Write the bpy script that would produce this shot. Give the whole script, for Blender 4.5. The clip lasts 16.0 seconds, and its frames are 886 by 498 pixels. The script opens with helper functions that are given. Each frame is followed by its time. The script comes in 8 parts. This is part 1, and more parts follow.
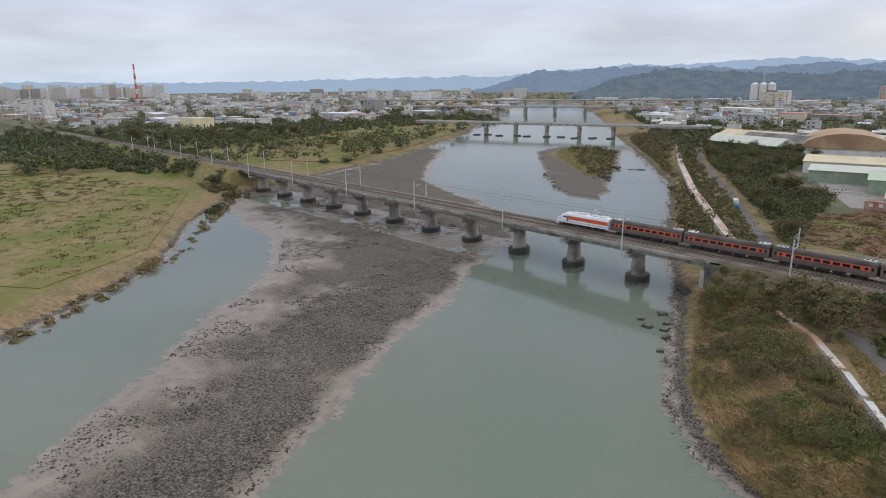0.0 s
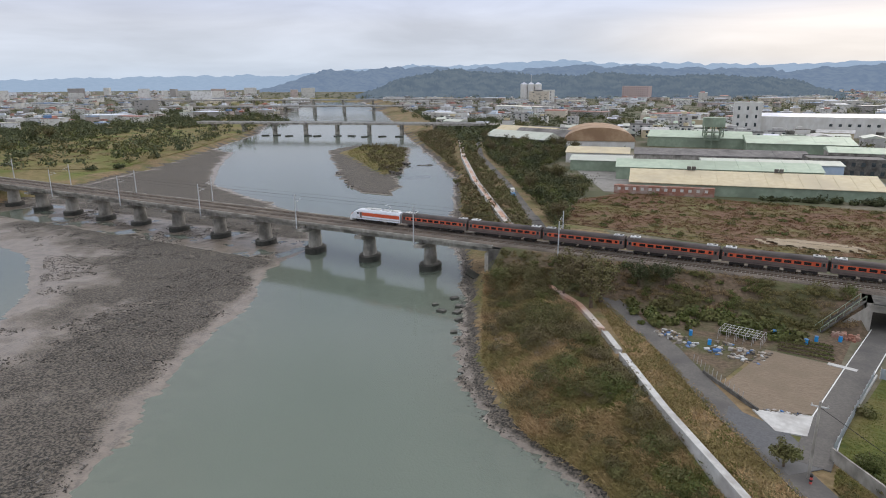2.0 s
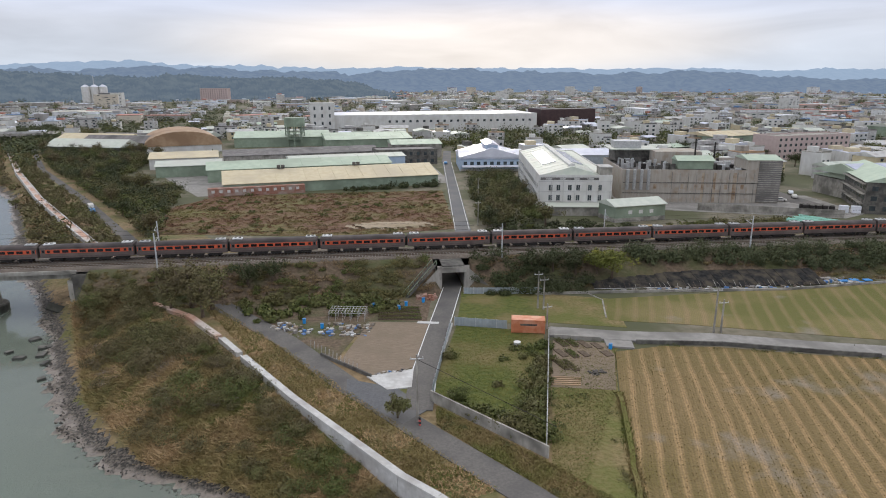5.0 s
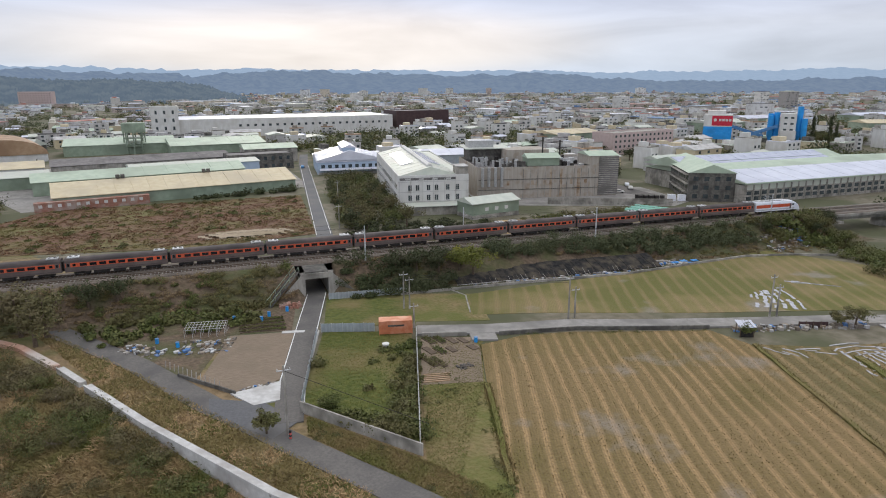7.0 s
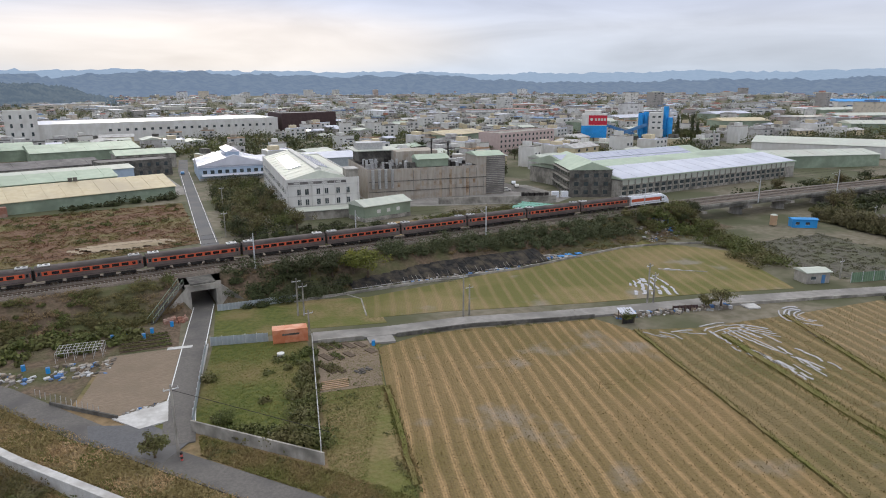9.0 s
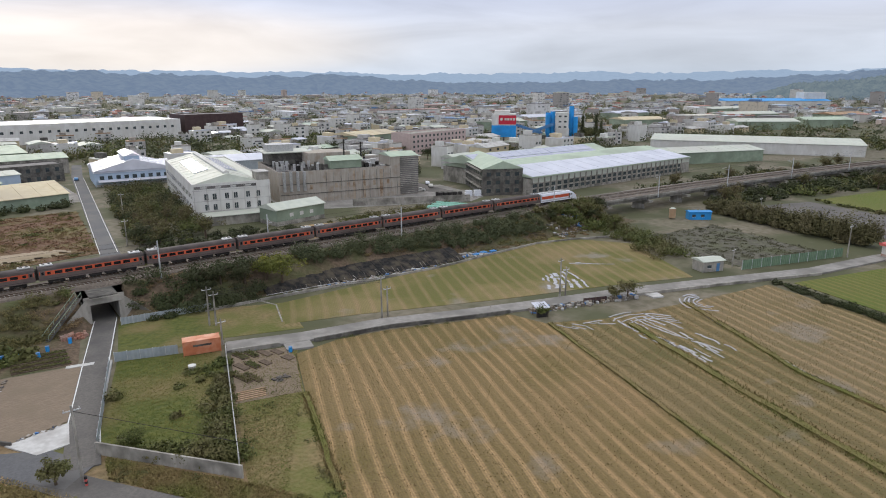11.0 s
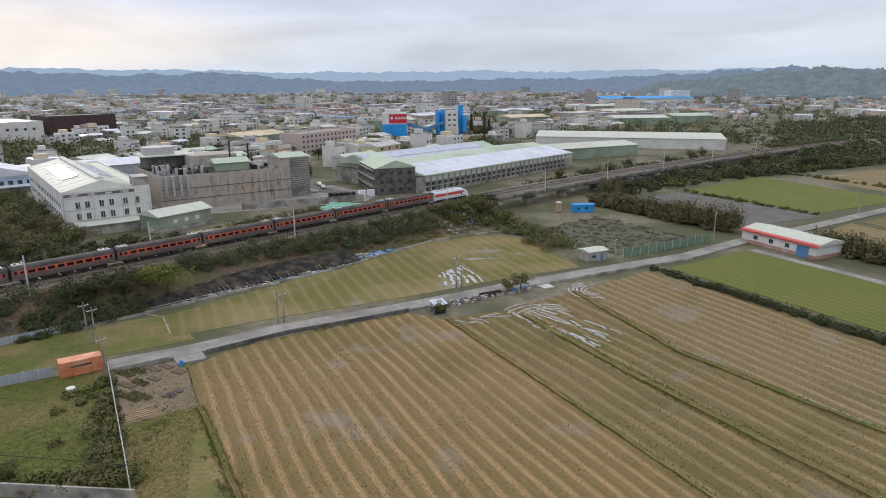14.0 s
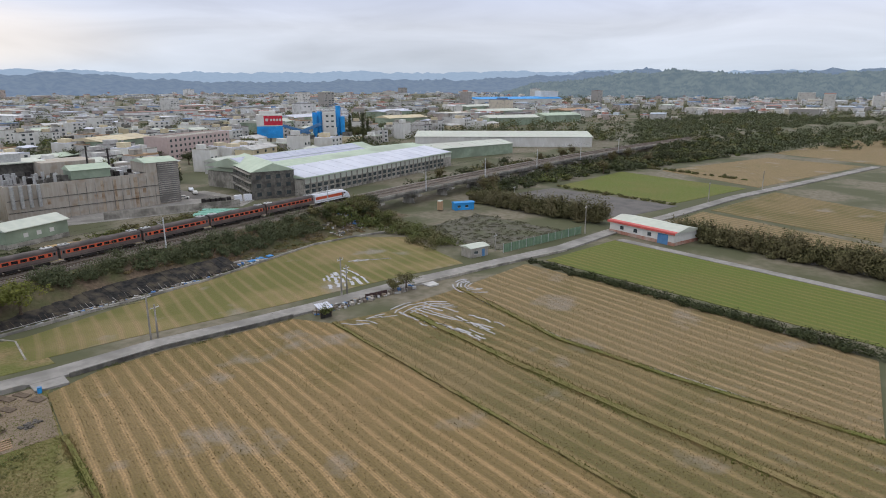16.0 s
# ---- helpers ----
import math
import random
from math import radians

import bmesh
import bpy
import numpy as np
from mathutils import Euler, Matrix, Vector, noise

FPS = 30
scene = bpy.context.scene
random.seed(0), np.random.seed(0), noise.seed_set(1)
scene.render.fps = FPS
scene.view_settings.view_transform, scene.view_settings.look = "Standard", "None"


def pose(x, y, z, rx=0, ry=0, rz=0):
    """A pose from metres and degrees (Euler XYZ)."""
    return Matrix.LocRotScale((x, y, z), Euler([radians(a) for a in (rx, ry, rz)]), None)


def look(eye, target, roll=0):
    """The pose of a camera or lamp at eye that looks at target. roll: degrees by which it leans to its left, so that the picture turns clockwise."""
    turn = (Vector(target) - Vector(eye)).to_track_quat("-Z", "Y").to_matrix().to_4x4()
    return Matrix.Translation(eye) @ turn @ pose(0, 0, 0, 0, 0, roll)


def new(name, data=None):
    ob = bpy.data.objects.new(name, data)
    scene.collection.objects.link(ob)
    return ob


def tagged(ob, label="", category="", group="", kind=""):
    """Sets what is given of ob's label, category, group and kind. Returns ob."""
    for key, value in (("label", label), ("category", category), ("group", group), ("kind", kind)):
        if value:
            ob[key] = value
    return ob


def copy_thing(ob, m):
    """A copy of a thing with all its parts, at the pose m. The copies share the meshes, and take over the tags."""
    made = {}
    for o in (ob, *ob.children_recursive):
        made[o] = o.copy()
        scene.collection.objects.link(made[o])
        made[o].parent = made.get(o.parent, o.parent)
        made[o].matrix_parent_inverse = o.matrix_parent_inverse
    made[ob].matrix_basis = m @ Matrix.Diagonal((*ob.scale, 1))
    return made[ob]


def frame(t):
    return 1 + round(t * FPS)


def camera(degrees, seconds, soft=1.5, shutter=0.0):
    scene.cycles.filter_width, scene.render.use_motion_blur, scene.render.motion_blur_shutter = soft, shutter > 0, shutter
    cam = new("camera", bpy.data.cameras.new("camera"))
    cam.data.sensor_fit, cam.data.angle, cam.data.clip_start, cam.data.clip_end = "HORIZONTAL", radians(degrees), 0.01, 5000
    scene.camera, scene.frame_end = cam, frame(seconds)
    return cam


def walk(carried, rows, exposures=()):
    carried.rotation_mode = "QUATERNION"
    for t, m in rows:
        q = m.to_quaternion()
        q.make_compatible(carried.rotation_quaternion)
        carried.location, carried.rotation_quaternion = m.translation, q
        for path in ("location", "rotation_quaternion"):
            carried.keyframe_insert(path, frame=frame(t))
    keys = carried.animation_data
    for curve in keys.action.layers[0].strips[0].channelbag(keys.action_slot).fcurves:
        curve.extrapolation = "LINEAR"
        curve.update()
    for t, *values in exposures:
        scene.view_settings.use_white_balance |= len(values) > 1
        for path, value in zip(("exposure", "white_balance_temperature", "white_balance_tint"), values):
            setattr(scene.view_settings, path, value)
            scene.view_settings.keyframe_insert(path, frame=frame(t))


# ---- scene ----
cam = camera(69.65, 16.0, 1.0)
PATH = [
    (0.0, pose(-2.17, 0.79, 45.03, 75.33, 0, 46.80) @ pose(0, 0, 0, 0, 0, -0.52)),
    (0.5, pose(-1.26, 0.65, 44.84, 75.18, 0, 42.85) @ pose(0, 0, 0, 0, 0, -0.32)),
    (1.0, pose(-0.73, 0.51, 44.82, 75.19, 0, 38.76) @ pose(0, 0, 0, 0, 0, -0.27)),
    (1.5, pose(-0.40, 0.42, 44.80, 75.20, 0, 34.58) @ pose(0, 0, 0, 0, 0, -0.35)),
    (2.0, pose(-0.17, 0.37, 44.75, 75.18, 0, 28.45) @ pose(0, 0, 0, 0, 0, -0.27)),
    (2.5, pose(0.02, 0.33, 44.58, 75.18, 0, 22.16) @ pose(0, 0, 0, 0, 0, -0.32)),
    (3.0, pose(0.09, 0.40, 44.40, 75.17, 0, 15.54) @ pose(0, 0, 0, 0, 0, -0.35)),
    (3.5, pose(0.06, 0.34, 44.36, 75.22, 0, 9.29) @ pose(0, 0, 0, 0, 0, -0.23)),
    (4.0, pose(0.00, 0.23, 44.42, 75.22, 0, 3.19) @ pose(0, 0, 0, 0, 0, -0.13)),
    (4.5, pose(0.01, 0.09, 44.37, 75.28, 0, -2.21) @ pose(0, 0, 0, 0, 0, -0.11)),
    (5.0, pose(-0.05, -0.15, 44.52, 75.27, 0, -7.20) @ pose(0, 0, 0, 0, 0, -0.08)),
    (7.5, pose(0.10, 0.01, 44.64, 75.43, 0, -22.26) @ pose(0, 0, 0, 0, 0, -0.25)),
    (8.0, pose(0.13, 0.09, 44.71, 75.45, 0, -24.78) @ pose(0, 0, 0, 0, 0, -0.27)),
    (8.5, pose(0.11, -0.00, 44.72, 75.46, 0, -27.19) @ pose(0, 0, 0, 0, 0, -0.25)),
    (9.0, pose(0.04, -0.17, 44.78, 75.47, 0, -29.69) @ pose(0, 0, 0, 0, 0, -0.23)),
    (11.5, pose(-0.09, -0.32, 44.93, 75.44, 0, -39.17) @ pose(0, 0, 0, 0, 0, -0.21)),
    (12.0, pose(-0.18, -0.46, 45.02, 75.40, 0, -40.91) @ pose(0, 0, 0, 0, 0, -0.24)),
    (12.5, pose(-0.26, -0.50, 45.13, 75.40, 0, -42.61) @ pose(0, 0, 0, 0, 0, -0.15)),
    (13.0, pose(-0.40, -0.54, 45.17, 75.38, 0, -44.36) @ pose(0, 0, 0, 0, 0, -0.13)),
    (13.5, pose(-0.36, -0.53, 45.25, 75.33, 0, -45.84) @ pose(0, 0, 0, 0, 0, -0.14)),
    (14.0, pose(-0.36, -0.56, 45.20, 75.32, 0, -47.12) @ pose(0, 0, 0, 0, 0, -0.18)),
    (14.5, pose(-0.35, -0.53, 45.17, 75.36, 0, -49.52) @ pose(0, 0, 0, 0, 0, -0.05)),
    (15.0, pose(-0.22, -0.55, 45.13, 75.37, 0, -52.28) @ pose(0, 0, 0, 0, 0, -0.09)),
    (15.5, pose(-0.29, -0.68, 45.07, 75.36, 0, -55.00) @ pose(0, 0, 0, 0, 0, -0.23)),
    (16.0, pose(-0.30, -0.74, 45.04, 75.38, 0, -57.81) @ pose(0, 0, 0, 0, 0, -0.11)),
]
walk(cam, PATH, exposures=[(0.0, 0.0), (16.0, 0.0)])

# ---- sky and sun: a low sun behind thin overcast ----
SUN_AZ, SUN_EL = radians(9), radians(16)
SUN_DIR = Vector((math.sin(SUN_AZ) * math.cos(SUN_EL), math.cos(SUN_AZ) * math.cos(SUN_EL), math.sin(SUN_EL)))
GLOW_DIR = Vector((math.sin(SUN_AZ), math.cos(SUN_AZ), 0.46)).normalized()


def make_world():
    w = bpy.data.worlds.new("overcast_sky")
    w.use_nodes = True
    scene.world = w
    nt = w.node_tree
    N, L = nt.nodes, nt.links
    N.clear()
    out = N.new("ShaderNodeOutputWorld")
    bg = N.new("ShaderNodeBackground")
    sky = N.new("ShaderNodeTexSky")
    sky.sky_type = "NISHITA"
    sky.sun_disc = False
    sky.sun_elevation, sky.sun_rotation = SUN_EL, SUN_AZ
    tc = N.new("ShaderNodeTexCoord")
    sep = N.new("ShaderNodeSeparateXYZ")
    L.new(tc.outputs["Generated"], sep.inputs[0])
    ramp = N.new("ShaderNodeValToRGB")
    e = ramp.color_ramp.elements
    e[0].position, e[0].color = 0.0, (0.60, 0.69, 0.82, 1)
    e[1].position, e[1].color = 0.9, (1.25, 1.28, 1.36, 1)
    for p, c in ((0.03, (0.62, 0.68, 0.78, 1)), (0.08, (0.67, 0.71, 0.81, 1)), (0.14, (0.60, 0.66, 0.85, 1)), (0.24, (0.55, 0.625, 0.87, 1)), (0.5, (1.0, 1.03, 1.12, 1))):
        k = e.new(p)
        k.color = c
    L.new(sep.outputs["Z"], ramp.inputs[0])
    # cloud streaks
    mp = N.new("ShaderNodeMapping")
    mp.inputs["Scale"].default_value = (1.6, 1.6, 9.0)
    L.new(tc.outputs["Generated"], mp.inputs[0])
    cl = N.new("ShaderNodeTexNoise")
    cl.inputs["Scale"].default_value, cl.inputs["Detail"].default_value, cl.inputs["Distortion"].default_value = 2.2, 6, 0.5
    L.new(mp.outputs[0], cl.inputs[0])
    cr = N.new("ShaderNodeMapRange")
    cr.inputs[1].default_value, cr.inputs[2].default_value = 0.3, 0.7
    cr.inputs[3].default_value, cr.inputs[4].default_value = 0.86, 1.14
    L.new(cl.outputs[0], cr.inputs[0])
    mul = N.new("ShaderNodeVectorMath")
    mul.operation = "SCALE"
    L.new(ramp.outputs[0], mul.inputs[0])
    L.new(cr.outputs[0], mul.inputs["Scale"])
    # warm light round the hidden sun
    dot = N.new("ShaderNodeVectorMath")
    dot.operation = "DOT_PRODUCT"
    dot.inputs[1].default_value = GLOW_DIR
    fl = N.new("ShaderNodeVectorMath")
    fl.operation = "MULTIPLY"
    fl.inputs[1].default_value = (1, 1, 9.0)
    nm = N.new("ShaderNodeVectorMath")
    nm.operation = "NORMALIZE"
    L.new(tc.outputs["Generated"], fl.inputs[0])
    L.new(fl.outputs[0], nm.inputs[0])
    L.new(nm.outputs[0], dot.inputs[0])
    gl = N.new("ShaderNodeMapRange")
    gl.interpolation_type = "SMOOTHERSTEP"
    gl.inputs[1].default_value, gl.inputs[2].default_value = 0.89, 1.0
    gl.inputs[3].default_value, gl.inputs[4].default_value = 0.0, 0.4
    L.new(dot.outputs["Value"], gl.inputs[0])
    gm = N.new("ShaderNodeMath")
    gm.operation = "MULTIPLY"
    L.new(gl.outputs[0], gm.inputs[0])
    L.new(cr.outputs[0], gm.inputs[1])
    add = N.new("ShaderNodeMix")
    add.data_type, add.blend_type = "RGBA", "ADD"
    add.inputs[0].default_value = 1.0
    warm = N.new("ShaderNodeVectorMath")
    warm.operation = "SCALE"
    warm.inputs[0].default_value = (0.62, 0.38, 0.08)
    L.new(gm.outputs[0], warm.inputs["Scale"])
    L.new(mul.outputs[0], add.inputs[6])
    L.new(warm.outputs[0], add.inputs[7])
    mix = N.new("ShaderNodeMix")
    mix.data_type, mix.blend_type = "RGBA", "ADD"
    mix.inputs[0].default_value = 0.0015
    L.new(add.outputs[2], mix.inputs[6])
    L.new(sky.outputs[0], mix.inputs[7])
    L.new(mix.outputs[2], bg.inputs[0])
    bg.inputs[1].default_value = 1.0
    L.new(bg.outputs[0], out.inputs[0])


make_world()
sun_data = bpy.data.lights.new("sun", "SUN")
sun_data.energy, sun_data.angle, sun_data.color = 0.9, radians(18), (1.0, 0.93, 0.82)
sun = new("sun", sun_data)
sun.matrix_world = look(SUN_DIR * 100, (0, 0, 0))


WATER_Z, RAIL_Z = -4.5, 6.0


# ---- materials ----
def nodes_of(name):
    m = bpy.data.materials.new(name)
    m.use_nodes = True
    return m, m.node_tree.nodes, m.node_tree.links, m.node_tree.nodes["Principled BSDF"]


def mixer(N, L, a, b, fac, blend="MIX"):
    """A colour mix; a, b and fac are sockets or values."""
    n = N.new("ShaderNodeMix")
    n.data_type, n.blend_type = "RGBA", blend
    for sock, v in ((n.inputs[0], fac), (n.inputs[6], a), (n.inputs[7], b)):
        if isinstance(v, bpy.types.NodeSocket):
            L.new(v, sock)
        elif isinstance(v, tuple):
            sock.default_value = (*v, 1)
        else:
            sock.default_value = v
    return n.outputs[2]


def noise_fac(N, L, pos, scale, lo=0.35, hi=0.65, detail=4, stretch=None):
    if stretch:
        mp = N.new("ShaderNodeMapping")
        mp.inputs["Scale"].default_value = stretch
        L.new(pos, mp.inputs[0])
        pos = mp.outputs[0]
    n = N.new("ShaderNodeTexNoise")
    n.inputs["Scale"].default_value, n.inputs["Detail"].default_value = scale, detail
    L.new(pos, n.inputs[0])
    r = N.new("ShaderNodeMapRange")
    r.inputs[1].default_value, r.inputs[2].default_value = lo, hi
    L.new(n.outputs[0], r.inputs[0])
    return r.outputs[0]


def mat(name, c1, c2, scale=2.0, rough=0.85, bump=0.3, metal=0.0, c3=None, scale3=0.15, rnd=0.0, lo3=0.45, hi3=0.65, spec=0.3, stretch=None, bdist=0.05):
    """A surface: fine grain between c1 and c2, broad stains towards c3, brightness varied by object (rnd)."""
    m, N, L, P = nodes_of(name)
    pos = N.new("ShaderNodeNewGeometry").outputs["Position"]
    f = noise_fac(N, L, pos, scale, stretch=stretch)
    col = mixer(N, L, c1, c2, f)
    if c3:
        col = mixer(N, L, col, c3, noise_fac(N, L, pos, scale3, lo3, hi3, 5))
    if rnd:
        oi = N.new("ShaderNodeObjectInfo")
        r = N.new("ShaderNodeMapRange")
        r.inputs[3].default_value, r.inputs[4].default_value = 1 - rnd, 1 + rnd
        L.new(oi.outputs["Random"], r.inputs[0])
        s = N.new("ShaderNodeVectorMath")
        s.operation = "SCALE"
        L.new(col, s.inputs[0])
        L.new(r.outputs[0], s.inputs["Scale"])
        col = s.outputs[0]
    L.new(col, P.inputs["Base Color"])
    P.inputs["Roughness"].default_value, P.inputs["Metallic"].default_value = rough, metal
    P.inputs["Specular IOR Level"].default_value = spec
    if bump:
        b = N.new("ShaderNodeBump")
        b.inputs["Strength"].default_value, b.inputs["Distance"].default_value = bump, bdist
        L.new(f, b.inputs["Height"])
        L.new(b.outputs[0], P.inputs["Normal"])
    return m


def math_node(N, L, op, *args):
    n = N.new("ShaderNodeMath")
    n.operation = op
    for sock, v in zip(n.inputs, args):
        if isinstance(v, bpy.types.NodeSocket):
            L.new(v, sock)
        else:
            sock.default_value = v
    return n.outputs[0]


def leaf_mat(name, c1, c2, c3):
    """Leaves: the colour varies leaf by leaf and in broad patches."""
    m, N, L, P = nodes_of(name)
    g = N.new("ShaderNodeNewGeometry")
    col = mixer(N, L, c1, c2, g.outputs["Random Per Island"])
    col = mixer(N, L, col, c3, noise_fac(N, L, g.outputs["Position"], 0.12, 0.42, 0.6, 3))
    L.new(col, P.inputs["Base Color"])
    P.inputs["Roughness"].default_value = 0.7
    P.inputs["Specular IOR Level"].default_value = 0.2
    return m


def field_mat(name, straw, green, soil, angle, period, green_lo=0.45, green_hi=0.6, wet=0.0, deep=0.26):
    """A cropped field: broad swaths and fine drill rows along one direction, green regrowth in patches."""
    m, N, L, P = nodes_of(name)
    pos = N.new("ShaderNodeNewGeometry").outputs["Position"]
    d = N.new("ShaderNodeVectorMath")
    d.operation = "DOT_PRODUCT"
    d.inputs[1].default_value = (math.cos(angle + math.pi / 2), math.sin(angle + math.pi / 2), 0)
    wob = N.new("ShaderNodeTexNoise")
    wob.inputs["Scale"].default_value = 0.05
    wv = N.new("ShaderNodeVectorMath")
    wv.operation = "SCALE"
    wv.inputs["Scale"].default_value = 1.6
    L.new(pos, wob.inputs[0])
    L.new(wob.outputs[1], wv.inputs[0])
    ad = N.new("ShaderNodeVectorMath")
    L.new(pos, ad.inputs[0])
    L.new(wv.outputs[0], ad.inputs[1])
    L.new(ad.outputs[0], d.inputs[0])

    def stripes(per, lo=-0.5, hi=0.35):
        a = N.new("ShaderNodeMath")
        a.operation = "MULTIPLY"
        a.inputs[1].default_value = 2 * math.pi / per
        s = N.new("ShaderNodeMath")
        s.operation = "SINE"
        L.new(d.outputs["Value"], a.inputs[0])
        L.new(a.outputs[0], s.inputs[0])
        r = N.new("ShaderNodeMapRange")
        r.inputs[1].default_value, r.inputs[2].default_value = lo, hi
        L.new(s.outputs[0], r.inputs[0])
        return r.outputs[0]

    broad, fine, half = stripes(period, 0.05, 0.95), stripes(0.34), stripes(period / 2.0)
    grain = noise_fac(N, L, pos, 3.0, 0.36, 0.64, 9)
    turned = Vector((math.cos(angle), math.sin(angle), 0))
    along_row = N.new("ShaderNodeVectorMath")
    along_row.operation = "DOT_PRODUCT"
    along_row.inputs[1].default_value = turned
    L.new(pos, along_row.inputs[0])
    rowpos = N.new("ShaderNodeCombineXYZ")
    L.new(math_node(N, L, "MULTIPLY", along_row.outputs["Value"], 0.10), rowpos.inputs[0])
    L.new(d.outputs["Value"], rowpos.inputs[1])
    ragged = noise_fac(N, L, rowpos.outputs[0], 1.1, 0.28, 0.62, 6)
    broad = math_node(N, L, "MULTIPLY", broad, math_node(N, L, "MULTIPLY_ADD", ragged, 0.5, 0.5))
    dark = tuple(deep * a + 0.55 * b for a, b in zip(straw, green))
    col = mixer(N, L, dark, straw, broad)
    hf = math_node(N, L, "MULTIPLY", half, math_node(N, L, "MULTIPLY", ragged, 0.22))
    col = mixer(N, L, col, straw, hf)
    col = mixer(N, L, col, tuple(0.55 * a + 0.5 * b for a, b in zip(straw, soil)), math_node(N, L, "MULTIPLY", noise_fac(N, L, pos, 0.03, 0.45, 0.65, 7), 0.4))
    gp = math_node(N, L, "MULTIPLY", noise_fac(N, L, pos, 0.05, green_lo, green_hi, 8), math_node(N, L, "SUBTRACT", 1.0, math_node(N, L, "MULTIPLY", broad, 0.6)))
    col = mixer(N, L, col, green, gp)
    gf = N.new("ShaderNodeMath")
    gf.operation = "MULTIPLY"
    L.new(fine, gf.inputs[0])
    gf.inputs[1].default_value = 0.3
    col = mixer(N, L, col, soil, gf.outputs[0])
    gg = N.new("ShaderNodeMath")
    gg.operation = "MULTIPLY"
    L.new(grain, gg.inputs[0])
    gg.inputs[1].default_value = 0.42
    col = mixer(N, L, col, soil, gg.outputs[0])
    if wet:
        wf = noise_fac(N, L, pos, 0.07, 0.60, 0.68, 6)
        ws = N.new("ShaderNodeMath")
        ws.operation = "MULTIPLY"
        ws.inputs[1].default_value = wet
        L.new(wf, ws.inputs[0])
        col = mixer(N, L, col, (0.24, 0.21, 0.18), ws.outputs[0])
        rr = N.new("ShaderNodeMapRange")
        rr.inputs[3].default_value, rr.inputs[4].default_value = 0.92, 0.45
        L.new(ws.outputs[0], rr.inputs[0])
        L.new(rr.outputs[0], P.inputs["Roughness"])
    else:
        P.inputs["Roughness"].default_value = 0.92
    L.new(col, P.inputs["Base Color"])
    P.inputs["Specular IOR Level"].default_value = 0.2
    b = N.new("ShaderNodeBump")
    b.inputs["Strength"].default_value, b.inputs["Distance"].default_value = 0.5, 0.12
    L.new(grain, b.inputs["Height"])
    L.new(b.outputs[0], P.inputs["Normal"])
    return m


def water_mat(name):
    """Murky water: silt in suspension over the bed, under a gloss that grows towards grazing angles."""
    m, N, L, P = nodes_of(name)
    pos = N.new("ShaderNodeNewGeometry").outputs["Position"]
    col = mixer(N, L, (0.175, 0.212, 0.172), (0.215, 0.245, 0.20), noise_fac(N, L, pos, 0.02, 0.35, 0.65))
    b = N.new("ShaderNodeBump")
    b.inputs["Strength"].default_value, b.inputs["Distance"].default_value = 0.09, 0.05
    L.new(noise_fac(N, L, pos, 0.9, 0.2, 0.8, 3), b.inputs["Height"])
    body = N.new("ShaderNodeBsdfDiffuse")
    L.new(col, body.inputs["Color"])
    clear = N.new("ShaderNodeBsdfTransparent")
    murk = N.new("ShaderNodeMixShader")
    murk.inputs[0].default_value = 0.62
    L.new(clear.outputs[0], murk.inputs[1])
    L.new(body.outputs[0], murk.inputs[2])
    gloss = N.new("ShaderNodeBsdfGlossy")
    gloss.inputs["Roughness"].default_value = 0.09
    L.new(b.outputs[0], gloss.inputs["Normal"])
    fres = N.new("ShaderNodeFresnel")
    fres.inputs["IOR"].default_value = 1.33
    L.new(b.outputs[0], fres.inputs["Normal"])
    top = N.new("ShaderNodeMixShader")
    L.new(fres.outputs[0], top.inputs[0])
    L.new(murk.outputs[0], top.inputs[1])
    L.new(gloss.outputs[0], top.inputs[2])
    L.new(top.outputs[0], N["Material Output"].inputs["Surface"])
    N.remove(P)
    return m


